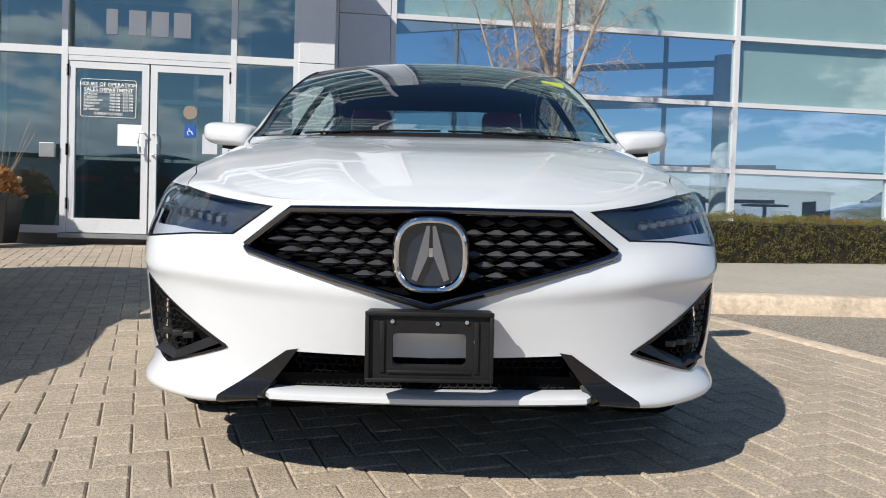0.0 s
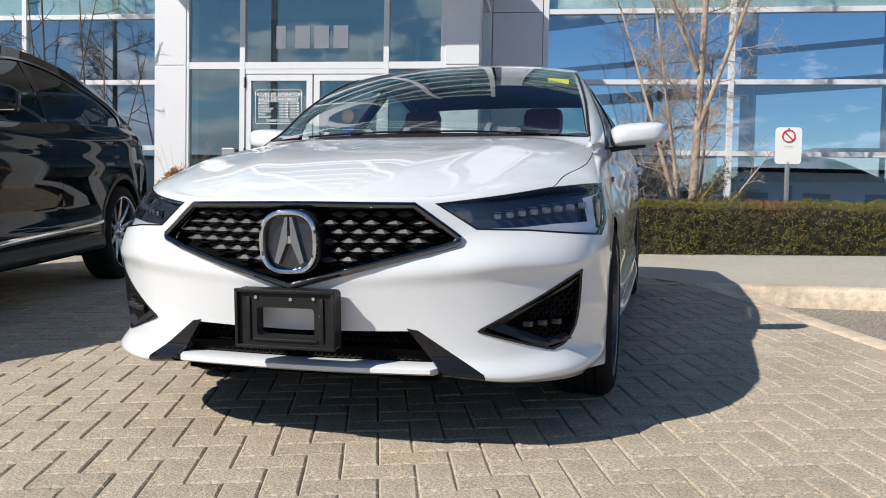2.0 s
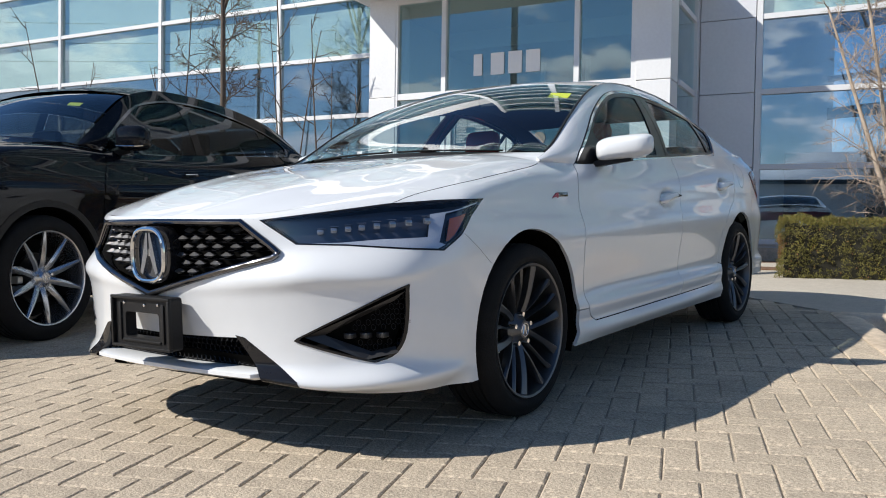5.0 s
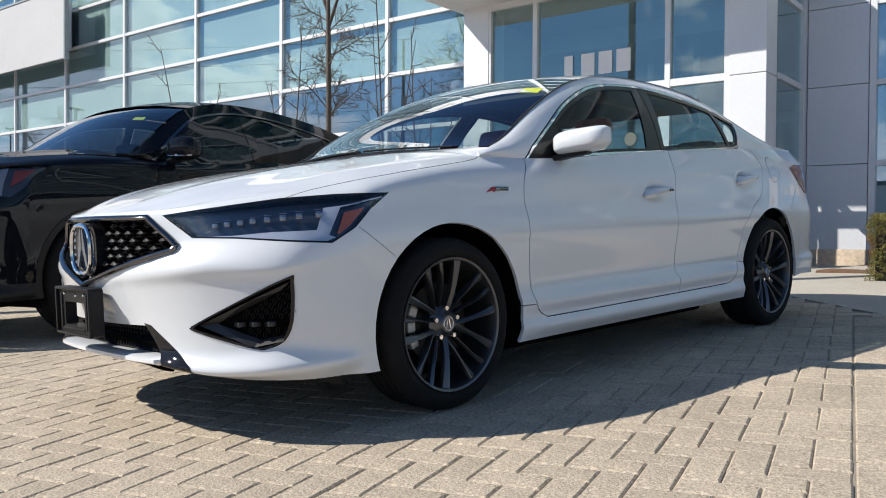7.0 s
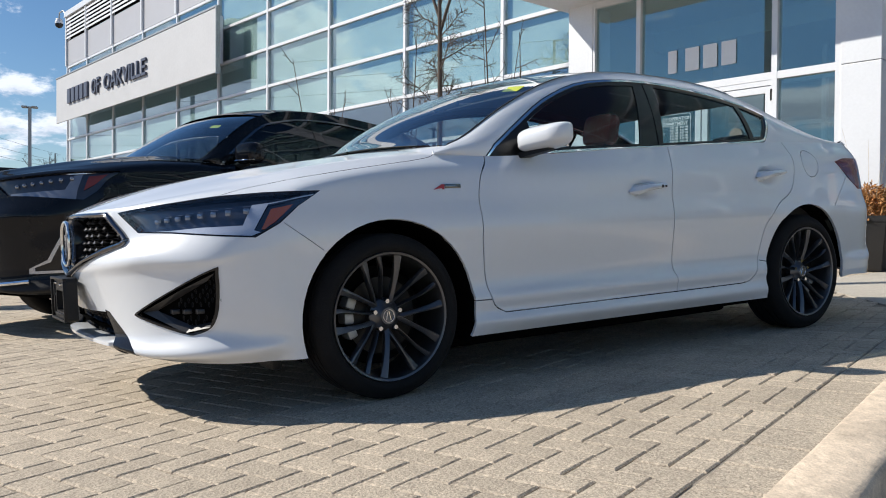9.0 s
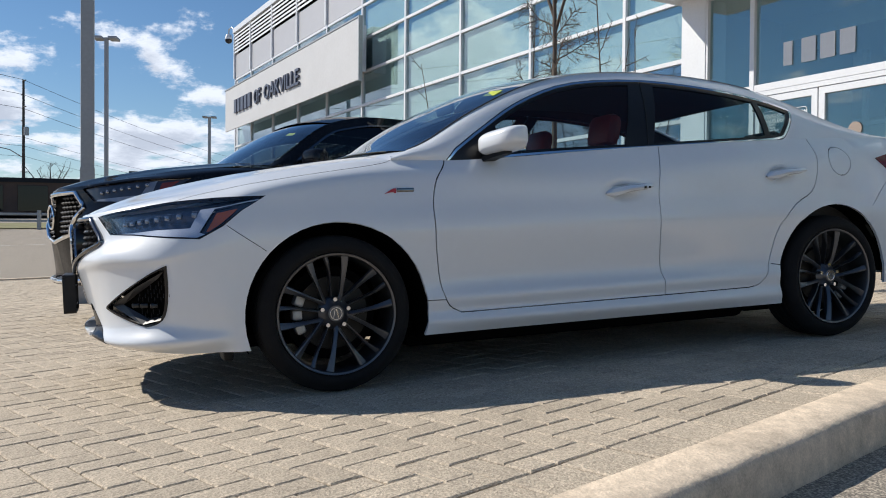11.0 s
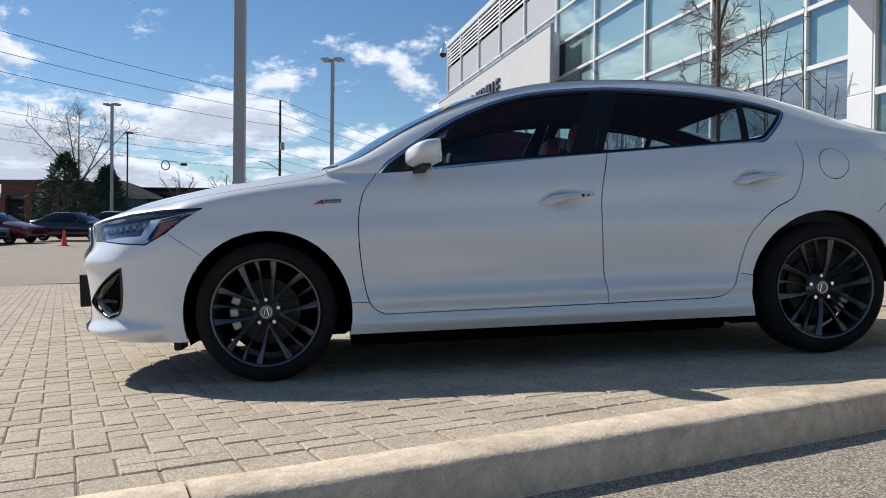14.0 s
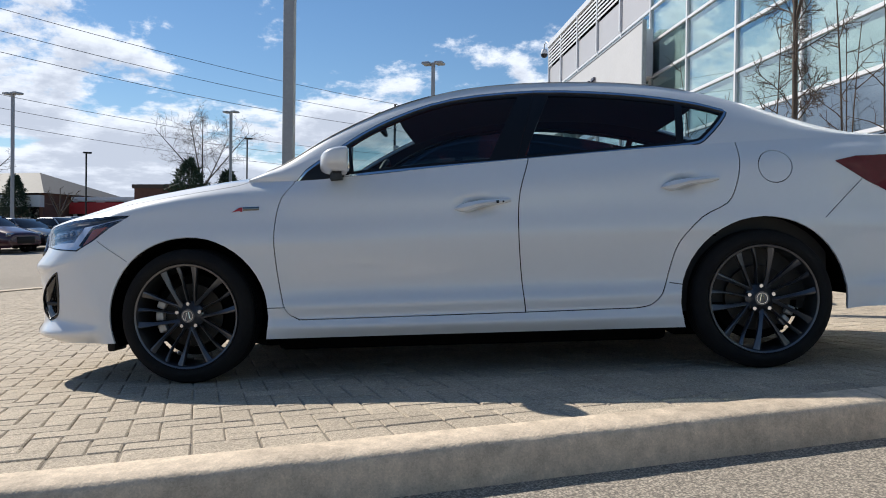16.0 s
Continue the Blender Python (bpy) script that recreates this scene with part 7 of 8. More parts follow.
    for side in (0, 1):
        part("roof_pillar_frame", up.take(0, thick=0.02, mirror=bool(side)), M_BLACKPAINT, car, angle=50)
        w = part("side_window", up.take(1, push=-0.006, mirror=bool(side)), M_TINTGLASS, car, "dark tinted side window")
        part("pillar_trim", up.take(3, push=-0.002, mirror=bool(side)), M_GLOSSBLK, w, "black pillar trim")
        part("pillar_trim", up.take(4, push=-0.002, mirror=bool(side)), M_GLOSSBLK, w, "black pillar trim")
        part("window_moulding", up.take(2, push=0.004, thick=0.006, mirror=bool(side)), M_DARKCHROME, w, "dark chrome window moulding")

    def sheet(y0, y1, n, crown, lead0, lead1, ins):
        ed = spline(np.array(RAIL2), np.interp(np.linspace(y0, y1, n), rail[:, 1], ucol))
        bm = bmesh.new()
        rows = []
        for i, (x, y, z) in enumerate(ed):
            t = i / (n - 1)
            rows.append([bm.verts.new((f * (x - ins), y + (lead0 * (1 - t) + lead1 * t) * (1 - f * f), z + crown * (1 - abs(f) ** 2.4))) for f in np.linspace(-1, 1, 21)])
        for p, q in zip(rows, rows[1:]):
            for k in range(20):
                bm.faces.new((p[k], p[k + 1], q[k + 1], q[k]))
        return bm
    part("roof", sheet(1.06, 3.12, 26, 0.055, -0.08, 0.06, 0.004), M_BLACKPAINT, car)
    ws = part("windscreen", sheet(0.41, 1.05, 18, 0.04, -0.17, -0.08, 0.03), M_SCREEN, car, "windscreen")
    bm = boxed(-0.05, 0.05, -0.022, 0.022, -0.001, 0.001); part("screen_sticker", bm, M_YELLOW, ws, "yellow sticker on the glass", m=pose(0.42, 0.80, 1.532, 33, 5, 8), smooth=False)
    part("rear_window", sheet(3.14, 3.46, 8, 0.04, 0.06, 0.06, 0.03), M_TINTGLASS, car, "dark rear window")
    part("tailgate", sheet(3.46, 3.48, 3, 0.02, 0.06, 0.16, 0.004), M_BLACKPAINT, car)
    bm = bmesh.new(); box(bm, -0.80, 0.80, -0.70, 3.55, 0.25, 0.30); part("underbody", bm, M_VOID, car, "black underbody")
    bm = bmesh.new(); box(bm, -0.76, 0.76, 0.45, 3.3, 0.32, 0.36); box(bm, -0.78, -0.74, 0.4, 3.3, 0.32, 1.12); box(bm, 0.74, 0.78, 0.4, 3.3, 0.32, 1.12); box(bm, -0.74, 0.74, 0.4, 0.75, 0.9, 1.19, 0.05)
    part("cabin_lining", bm, M_INTERIOR, car, "black cabin")
    for x in (-0.38, 0.38):
        for y in (1.25, 2.15):
            bm = bmesh.new(); box(bm, -0.24, 0.24, 0.0, 0.14, 0.5, 1.20, 0.05); box(bm, -0.13, 0.13, 0.04, 0.13, 1.22, 1.42, 0.04); box(bm, -0.24, 0.24, -0.45, 0.05, 0.4, 0.58, 0.05)
            part("seat", bm, M_INTERIOR, car, "black seat", m=pose(x, y, 0))
    for yc in (0.01, wb):
        for sg in (-1, 1):
            bm = bmesh.new()
            rows = []
            for a in np.linspace(-20, 200, 21):
                rows.append([bm.verts.new((sg * x, yc + 0.44 * math.cos(radians(a)), 0.375 + 0.44 * math.sin(radians(a)))) for x in (0.90, 0.52)])
            for p, q in zip(rows, rows[1:]):
                bm.faces.new((p[0], q[0], q[1], p[1]))
            bm.faces.new([r[1] for r in rows])
            part("wheel_housing", bm, M_VOID, car, "black wheel housing")
            wheel(car, (sg * 0.80, yc, 0.38), 0.38, 0.235, 0.285, sg, M_RIM2, False)
    return car


suv_car = suv()


# ---- trees, hedge, planters ----
def limb(bm, p, d, length, r0, r1, rng, bend=0.25, seg=7, sides=6, lift=0.0):
    """One tapered branch; returns its points and directions."""
    pts, dirs, q, dd = [Vector(p)], [Vector(d).normalized()], Vector(p), Vector(d).normalized()
    for k in range(seg):
        dd = (dd + Vector((rng.uniform(-1, 1), rng.uniform(-1, 1), rng.uniform(-1, 1) + lift)) * bend / seg * 2).normalized()
        q = q + dd * length / seg
        pts.append(q.copy()); dirs.append(dd.copy())
    tube(bm, pts, [r0 + (r1 - r0) * k / seg for k in range(seg + 1)], sides)
    return pts, dirs


def twigs(bm, pts, dirs, count, length, r, rng, level=2, lo=0.25, droop=0.0, angle=0.9):
    n = len(pts) - 1
    for k in range(count):
        t = lo + (1 - lo) * (k + rng.random()) / count
        i = min(n - 1, int(t * n))
        p = pts[i].lerp(pts[i + 1], t * n - i)
        side = Vector((rng.uniform(-1, 1), rng.uniform(-1, 1), rng.uniform(-0.5, 0.8))).cross(dirs[i])
        if side.length < 0.05:
            continue
        d = dirs[i] * (1 - angle * 0.5) + side.normalized() * angle + Vector((0, 0, -droop))
        L = length * rng.uniform(0.5, 1.1) * (1.15 - 0.55 * t)
        pp, dd = limb(bm, p, d, L, r, r * 0.35, rng, 0.5, 5 if level > 1 else 3, 4 if level < 3 else 5, 0.15)
        if level > 1:
            twigs(bm, pp, dd, max(3, int(count * 0.55)), L * 0.5, r * 0.55, rng, level - 1, 0.2, droop, angle)


def bare_tree(name, m, stems, label, bark, seed, count=13, tw=1.0, r_tw=0.011, lo=0.3, level=3, droop=0.0):
    """stems: start, direction, length, radii."""
    rng = random.Random(seed)
    th = empty(name, m, label, "tree")
    crown = bmesh.new()
    for k, (p, d, L, r0, r1) in enumerate(stems):
        bm = bmesh.new()
        pts, dirs = limb(bm, p, d, L, r0, r1, rng, 0.10, 14, 10)
        part("trunk" if k == 0 else "limb", bm, bark, th)
        twigs(crown, pts, dirs, max(4, int(count * L / 5)), tw * (0.6 + 0.1 * L), r_tw * (0.7 + r0 * 4), rng, level, lo, droop)
    ob = part("crown", crown, bark, th, "bare leafless twigs")
    ob["kind"] = "stuff"
    return th


bare_tree("bare_tree", B @ pose(1.10, -2.0, 0.34), [
    ((0, 0, 0), (0.03, 0.0, 1), 5.6, 0.058, 0.022), ((0.03, 0.0, 1.35), (0.34, 0.02, 0.9), 3.6, 0.034, 0.012), ((-0.05, 0.02, 0.02), (-0.30, 0.05, 1), 3.0, 0.034, 0.010), ((-0.08, -0.03, 0.0), (-0.14, 0.03, 1), 3.9, 0.03, 0.010),
    ((0.02, 0.0, 2.1), (-0.4, -0.15, 1), 2.7, 0.035, 0.01), ((0.05, 0.03, 0.0), (0.10, 0.12, 1), 2.4, 0.026, 0.008), ((0.1, 0, 0.0), (0.55, -0.1, 0.8), 1.4, 0.018, 0.006)],
    "bare multi-stemmed tree with pale brown bark behind the hedge", M_BARK, 5, 31, 0.80, 0.0080, 0.10)
bare_tree("bare_tree", B @ pose(-8.55, -1.95, 0.2), [
    ((0, 0, 0), (0.0, 0.0, 1), 7.6, 0.055, 0.02), ((0, 0, 3.9), (0.35, 0.1, 1), 2.6, 0.03, 0.008), ((0, 0, 4.1), (-0.38, -0.1, 1), 2.6, 0.03, 0.008), ((0, 0, 4.7), (0.1, -0.4, 1), 2.4, 0.026, 0.008), ((0, 0, 4.4), (-0.1, 0.4, 1), 2.4, 0.026, 0.008)],
    "slender bare street tree with dark bark before the showroom glass", M_BARKDARK, 8, 20, 1.0, 0.014, 0.28, 3, 0.0)
for k, (u, v, h) in enumerate(((-9.9, -1.7, 4.2), (-7.4, -1.8, 5.0), (-6.9, -1.4, 3.8), (-12.4, -1.8, 4.4))):
    bare_tree("bare_shrub", B @ pose(u, v, 0.2), [((0, 0, 0), (0.1 - 0.12 * k, 0, 1), h, 0.022, 0.006), ((0, 0, 0), (-0.25 + 0.1 * k, 0.1, 1), h * 0.8, 0.018, 0.005), ((0, 0, 0), (0.3, -0.1, 1), h * 0.7, 0.016, 0.005)],
              "thin leafless shrub in the planting bed", M_BARKDARK, 20 + k, 9, 0.75, 0.012, 0.25, 3)
bm = bmesh.new()
box(bm, -35, -6.2, -2.6, -0.1, 0.05, 0.32, 0.03)
tagged(part("planting_bed", bm, M_SOIL, m=B), "brown mulched planting bed along the showroom", "planting bed", kind="structure")
bm = bmesh.new()
box(bm, 0.2, 12.5, -2.75, -0.1, 0.20, 0.40, 0.03); box(bm, -0.72, 0.22, -2.72, -0.1, 0.20, 0.325, 0.02)
tagged(part("planting_bed", bm, M_SOIL, m=B), "brown mulched planting bed behind the hedge", "planting bed", kind="structure")


def leaf_cloud(name, spots, size, material, parent, label, rng, aspect=1.0):
    """Many small folded leaves: spots are (place, outward)."""
    V, F = [], []
    for p, n in spots:
        a = Vector((rng.uniform(-1, 1), rng.uniform(-1, 1), rng.uniform(-1, 1))).cross(n)
        if a.length < 0.1:
            continue
        a.normalize()
        b = (n * rng.uniform(0.2, 1.0) + a.cross(n) * rng.uniform(-0.8, 0.8)).normalized()
        s = size * rng.uniform(0.6, 1.3)
        i = len(V)
        V += [p - a * s * 0.35 * aspect, p + b * s, p + a * s * 0.35 * aspect, p + b * s * 0.55 + n * s * 0.22]
        F += [(i, i + 3, i + 1), (i + 3, i + 2, i + 1)]
    me = bpy.data.meshes.new(name)
    me.from_pydata([tuple(v) for v in V], [], F)
    me.materials.append(material)
    ob = new(name, me)
    ob.parent = parent
    ob["label"], ob["kind"] = label, "stuff"
    return ob


def hedge():
    rng = random.Random(3)
    th = empty("clipped_hedge", B @ pose(0, 0, 0), "clipped evergreen hedge with brown patches", "hedge")
    u0, u1, v0, v1, z0, z1 = -0.08, 12.4, -3.55, -2.75, 0.26, 0.825

    def off(p):
        return 0.040 * noise.noise(p * 2.1) + 0.055 * noise.noise(p * 6.0) + 0.030 * noise.noise(p * 15.0)
    # lumpy core, coloured near black for the shade deep between the leaves
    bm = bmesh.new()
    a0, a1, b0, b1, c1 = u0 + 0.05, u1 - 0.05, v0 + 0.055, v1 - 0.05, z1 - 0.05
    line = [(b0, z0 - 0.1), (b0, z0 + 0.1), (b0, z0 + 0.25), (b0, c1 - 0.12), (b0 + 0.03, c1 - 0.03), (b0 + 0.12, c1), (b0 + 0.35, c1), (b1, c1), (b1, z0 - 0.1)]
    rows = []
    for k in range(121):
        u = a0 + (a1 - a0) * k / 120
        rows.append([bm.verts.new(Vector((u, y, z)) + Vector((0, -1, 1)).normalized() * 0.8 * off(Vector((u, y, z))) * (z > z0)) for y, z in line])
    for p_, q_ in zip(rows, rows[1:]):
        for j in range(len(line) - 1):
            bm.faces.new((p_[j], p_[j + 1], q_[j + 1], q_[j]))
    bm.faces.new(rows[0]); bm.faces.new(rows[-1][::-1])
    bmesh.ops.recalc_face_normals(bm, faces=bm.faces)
    part("hedge_core", bm, M_HEDGECORE, th, "near-black filler in place of the shade inside the hedge", smooth=False)
    green, brown = [], []
    area = ((u1 - u0) * (z1 - z0), (u1 - u0) * (v1 - v0), (v1 - v0) * (z1 - z0))
    tot = 105000
    for k in range(tot):
        r = rng.random() * (area[0] + area[1] + area[2])
        # denser where the walk passes
        u = u0 + (u1 - u0) * rng.random() ** 1.25
        if r < area[0]:
            p, n = Vector((u, v0, rng.uniform(z0, z1))), Vector((0, -1, 0))
        elif r < area[0] + area[1]:
            p, n = Vector((u, rng.uniform(v0, v1), z1)), Vector((0, 0, 1))
        else:
            p, n = Vector((u0, rng.uniform(v0, v1), rng.uniform(z0, z1))), Vector((-1, 0, 0))
        clump = noise.noise(p * 15.0)
        # dark hollows between the clumps
        if clump < -0.10 and rng.random() < 0.85:
            continue
        # rounded shoulders
        if p.z > z1 - 0.1 and n.z == 0:
            p -= n * 0.06 * ((p.z - z1 + 0.1) / 0.1) ** 2
        side = Vector((noise.noise(p * 15.0 + Vector((3, 0, 0))), noise.noise(p * 15.0 + Vector((0, 5, 0))), noise.noise(p * 15.0 + Vector((0, 0, 9)))))
        p = p + n * (off(p) - 0.07 * rng.random() ** 2)
        patch = noise.noise(Vector((p.x * 1.4 + 7, p.z * 2.2, p.y)))
        (brown if patch > 0.26 and rng.random() < 0.7 or rng.random() < 0.04 else green).append((p, (n + Vector((0, 0, 0.45)) + side * 1.3).normalized()))
    leaf_cloud("foliage", green, 0.029, M_HEDGE, th, "small green leaves", rng)
    leaf_cloud("burnt_foliage", brown, 0.029, M_HEDGEBROWN, th, "rusty winter-burnt leaves", rng)


hedge()


def evergreen_shrub(m, seed):
    """A low wind-swept shrub that leans out from behind the hedge."""
    rng = random.Random(seed)
    th = empty("evergreen_shrub", m, "low yellow-green evergreen shrub leaning over the clipped hedge", "shrub")
    bm = bmesh.new()
    spots = []
    for k in range(11):
        d = Vector((rng.uniform(0.5, 1.1), rng.uniform(-0.25, 0.25), rng.uniform(0.45, 1.0))).normalized()
        pts, dirs = limb(bm, (rng.uniform(-0.05, 0.05), rng.uniform(-0.05, 0.05), 0.0), d, rng.uniform(0.65, 1.12), 0.008, 0.002, rng, 0.12, 8, 5)
        for p, q in zip(pts[2:], pts[3:]):
            for j in range(40):
                o = Vector((rng.gauss(0, 1), rng.gauss(0, 1), rng.gauss(0, 1)))
                spots.append((Vector(p).lerp(Vector(q), rng.random()) + o * 0.022, (o.normalized() * 0.5 + d).normalized()))
    part("branchwork", bm, M_BARK, th, "thin brown stems")["kind"] = "stuff"
    leaf_cloud("foliage", spots, 0.048, M_HEDGE, th, "yellow-green needle leaves", rng, 0.6)


evergreen_shrub(B @ pose(0.80, -2.45, 0.40), 21)


def planter(m, seed):
    rng = random.Random(seed)
    th = empty("planter", m, "tall black tapered planter filled with dried orange foliage", "planter", "planters by the doors")
    bm = bmesh.new()
    rows = []
    for s, z in ((0.20, 0.0), (0.21, 0.02), (0.275, 0.50), (0.285, 0.50), (0.29, 0.56), (0.255, 0.56), (0.25, 0.48)):
        rows.append([bm.verts.new((a * s, b * s, z)) for a, b in ((-1, -1), (1, -1), (1, 1), (-1, 1))])
    for p, q in zip(rows, rows[1:]):
        for j in range(4):
            bm.faces.new((p[j], p[(j + 1) % 4], q[(j + 1) % 4], q[j]))
    bm.faces.new(rows[0]); bm.faces.new(rows[-1])
    bmesh.ops.recalc_face_normals(bm, faces=bm.faces)
    bmesh.ops.bevel(bm, geom=list(bm.edges), offset=0.006, segments=2, affect="EDGES")
    part("pot", bm, M_PLANTER, th, "black tapered pot")
    spots = []
    for k in range(2600):
        a, r, h = rng.uniform(0, 2 * math.pi), rng.random() ** 0.5, rng.random()
        rad = (0.40 - 0.17 * h) * (0.8 + 0.3 * noise.noise(Vector((math.cos(a) * 2, math.sin(a) * 2, seed))))
        p = Vector((math.cos(a) * rad * r, math.sin(a) * rad * r, 0.53 + 0.34 * h * (1.1 - r * 0.45) - 0.16 * max(0, r - 0.75)))
        spots.append((p, Vector((math.cos(a), math.sin(a), 0.7)).normalized()))
    leaf_cloud("foliage", spots, 0.085, M_DRYLEAF, th, "dried orange and brown foliage", rng, 0.7)
    bm = bmesh.new()
    for k in range(11):
        a = rng.uniform(0, 2 * math.pi)
        limb(bm, (0.1 * math.cos(a), 0.1 * math.sin(a), 0.55), (0.35 * math.cos(a), 0.35 * math.sin(a), 1), rng.uniform(0.45, 1.0), 0.0024, 0.001, rng, 0.15, 5, 4)
    ob = part("dry_grass", bm, M_DRYGRASS, th, "tall dry grass stems"); ob["kind"] = "stuff"
    bm = bmesh.new()
    for k in range(5):
        a = rng.uniform(0, 2 * math.pi)
        bmesh.ops.create_icosphere(bm, subdivisions=1, radius=0.045, matrix=Matrix.Translation((0.28 * math.cos(a), 0.28 * math.sin(a), 0.60 + 0.03 * k)))
    ob = part("seed_trim", bm, M_DRYGRASS, th, "pale dried seed heads"); ob["kind"] = "stuff"
    return th


planter(B @ pose(-5.36, -2.15, 0.30), 4)
planter(B @ pose(-1.43, -2.20, 0.31), 9)

# no-parking sign
th = empty("no_parking_sign", B @ pose(2.10, -2.40, 0.21), "white no-parking sign plate on a galvanised post", "sign")
bm = bmesh.new(); box(bm, -0.025, 0.025, -0.012, 0.012, -0.1, 1.50, 0.004); part("post", bm, M_GALV, th, "galvanised post")
bm = bmesh.new()
prism(bm, [(x, z) for cx, cz, a0 in ((0.107, 1.48, 0), (-0.107, 1.48, 90), (-0.107, 1.14, 180), (0.107, 1.14, 270)) for x, z in [(cx + 0.04 * math.cos(radians(a0 + 30 * k)), cz + 0.04 * math.sin(radians(a0 + 30 * k))) for k in range(4)]], -0.016, -0.013)
pl_ = part("plate", bm, M_SIGNWHITE, th, "white plate", smooth=False)
bm = bmesh.new(); tube(bm, [(0.068 * math.cos(a), -0.019, 1.42 + 0.068 * math.sin(a)) for a in np.linspace(0, 2 * math.pi, 33)[:-1]], 0.008, 6, True, up=(0, 1, 0.01)); tube(bm, [(-0.048, -0.019, 1.468), (0.048, -0.019, 1.372)], 0.008, 6)
part("prohibition_ring", bm, M_SIGNRED, pl_, "red ring and slash")
for z, w in ((1.305, 0.05), (1.285, 0.04)):
    part("text_bar", boxed(-w, w, -0.018, -0.0165, z - 0.004, z + 0.004), M_SIGNPANEL, pl_, "faint grey bar", smooth=False)
for z in (1.505, 1.115):
    part("bolt", lathe([(0.001, -0.024), (0.008, -0.022), (0.01, -0.016)], 10, "y"), M_GALV, pl_, m=pose(0, 0, z))


# ---- car park and the far side of the road ----
def far_car(m, paint, label, tallness=1.0, pickup=False):
    """A parked car some way off: body, glass, lamps and wheels; nose towards -y."""
    th = empty("pickup_truck" if pickup else "parked_car", m, label, "car", "cars in the car park")
    L0, L1 = -0.92, 3.62
    h = tallness
    if pickup:
        prof = [(-0.95, 0.5, 0.9), (-0.9, 0.45, 1.10), (0.15, 0.42, 1.20), (0.35, 0.42, 1.22), (2.0, 0.42, 1.22), (4.3, 0.45, 1.22), (4.35, 0.5, 1.15)]
    else:
        prof = [(-0.93, 0.36, 0.62), (-0.86, 0.26, 0.74 * h), (-0.35, 0.24, 0.86 * h), (0.40, 0.23, 0.98 * h), (1.6, 0.23, 0.99 * h), (2.9, 0.25, 1.02 * h), (3.45, 0.30, 1.02 * h), (3.60, 0.40, 0.85 * h)]
    P = spline(np.array(prof), np.linspace(0, len(prof) - 1, 40))
    bm = bmesh.new()
    rows = []
    for y, zb, zt in P:
        w = 0.88 * min(1, 0.80 + 0.20 * math.sin(math.pi * min(1, max(0, (y - L0) / (L1 - L0)))) ** 0.35)
        sec = [(w * 0.92, zb), (w, zb + 0.10), (w * 1.02, (zb + zt) / 2), (w * 0.97, zt - 0.10), (w * 0.84, zt - 0.015), (w * 0.4, zt + 0.02), (0, zt + 0.025)]
        sec = sec + [(-x, z) for x, z in sec[-2::-1]]
        rows.append([bm.verts.new((x, y, z)) for x, z in sec])
    for p, q in zip(rows, rows[1:]):
        for j in range(len(p) - 1):
            bm.faces.new((p[j], q[j], q[j + 1], p[j + 1]))
    bm.faces.new(rows[0]); bm.faces.new(rows[-1][::-1])
    bmesh.ops.recalc_face_normals(bm, faces=bm.faces)
    part("body", bm, paint, th, angle=45)
    if pickup:
        cab = [(0.20, 1.20, 0.80), (0.85, 1.80, 0.66), (1.95, 1.82, 0.66), (2.15, 1.22, 0.80)]
    else:
        cab = [(0.36, 0.97 * h, 0.76), (1.15, 1.36 * h, 0.60), (1.75, 1.42 * h, 0.58), (2.35, 1.37 * h, 0.59), (3.15, 1.01 * h, 0.72)]
    C = spline(np.array(cab), np.linspace(0, len(cab) - 1, 20))
    base = cab[0][1] - 0.02
    bm = bmesh.new()
    rows = []
    for y, z, w in C:
        rows.append([bm.verts.new((x, y, zz)) for x, zz in ((0.80, base), (w + 0.02, max(base, z - 0.04)), (w - 0.06, z), (-w + 0.06, z), (-w - 0.02, max(base, z - 0.04)), (-0.80, base))])
    for p, q in zip(rows, rows[1:]):
        for j in range(5):
            bm.faces.new((p[j], q[j], q[j + 1], p[j + 1]))
    bmesh.ops.recalc_face_normals(bm, faces=bm.faces)
    gl = part("glasshouse", bm, M_GLOSSBLK, th, "dark windows", angle=40)
    bm = bmesh.new()
    rows = []
    for y, z, w in C[6:15]:
        rows.append([bm.verts.new((x, y, zz)) for x, zz in ((w, z - 0.02), (w - 0.06, z + 0.012), (-w + 0.06, z + 0.012), (-w, z - 0.02))])
    for p, q in zip(rows, rows[1:]):
        for j in range(3):
            bm.faces.new((p[j], q[j], q[j + 1], p[j + 1]))
    bmesh.ops.recalc_face_normals(bm, faces=bm.faces)
    part("roof", bm, paint, th)
    for sg in (-1, 1):
        bm = bmesh.new(); tube(bm, [(sg * 0.80, 0.55, base + 0.02), (sg * 0.62, 1.15, (1.36 * h if not pickup else 1.78))], 0.03, 6); part("pillar", bm, paint, th)
        part("headlight", boxed(min(sg * 0.50, sg * 0.80), max(sg * 0.50, sg * 0.80), -0.88, -0.72, 0.64 * h, 0.76 * h, bev=0.03), M_LED, th, "clear headlight")
        part("tail_light", boxed(min(sg * 0.50, sg * 0.82), max(sg * 0.50, sg * 0.82), 3.42, 3.58, 0.78 * h, 0.92 * h, bev=0.03), M_REDLENS, th, "red tail lamp")
        part("door_mirror", boxed(min(sg * 0.88, sg * 1.02), max(sg * 0.88, sg * 1.02), 0.66, 0.78, 0.95 * h, 1.06 * h, bev=0.03), paint, th)
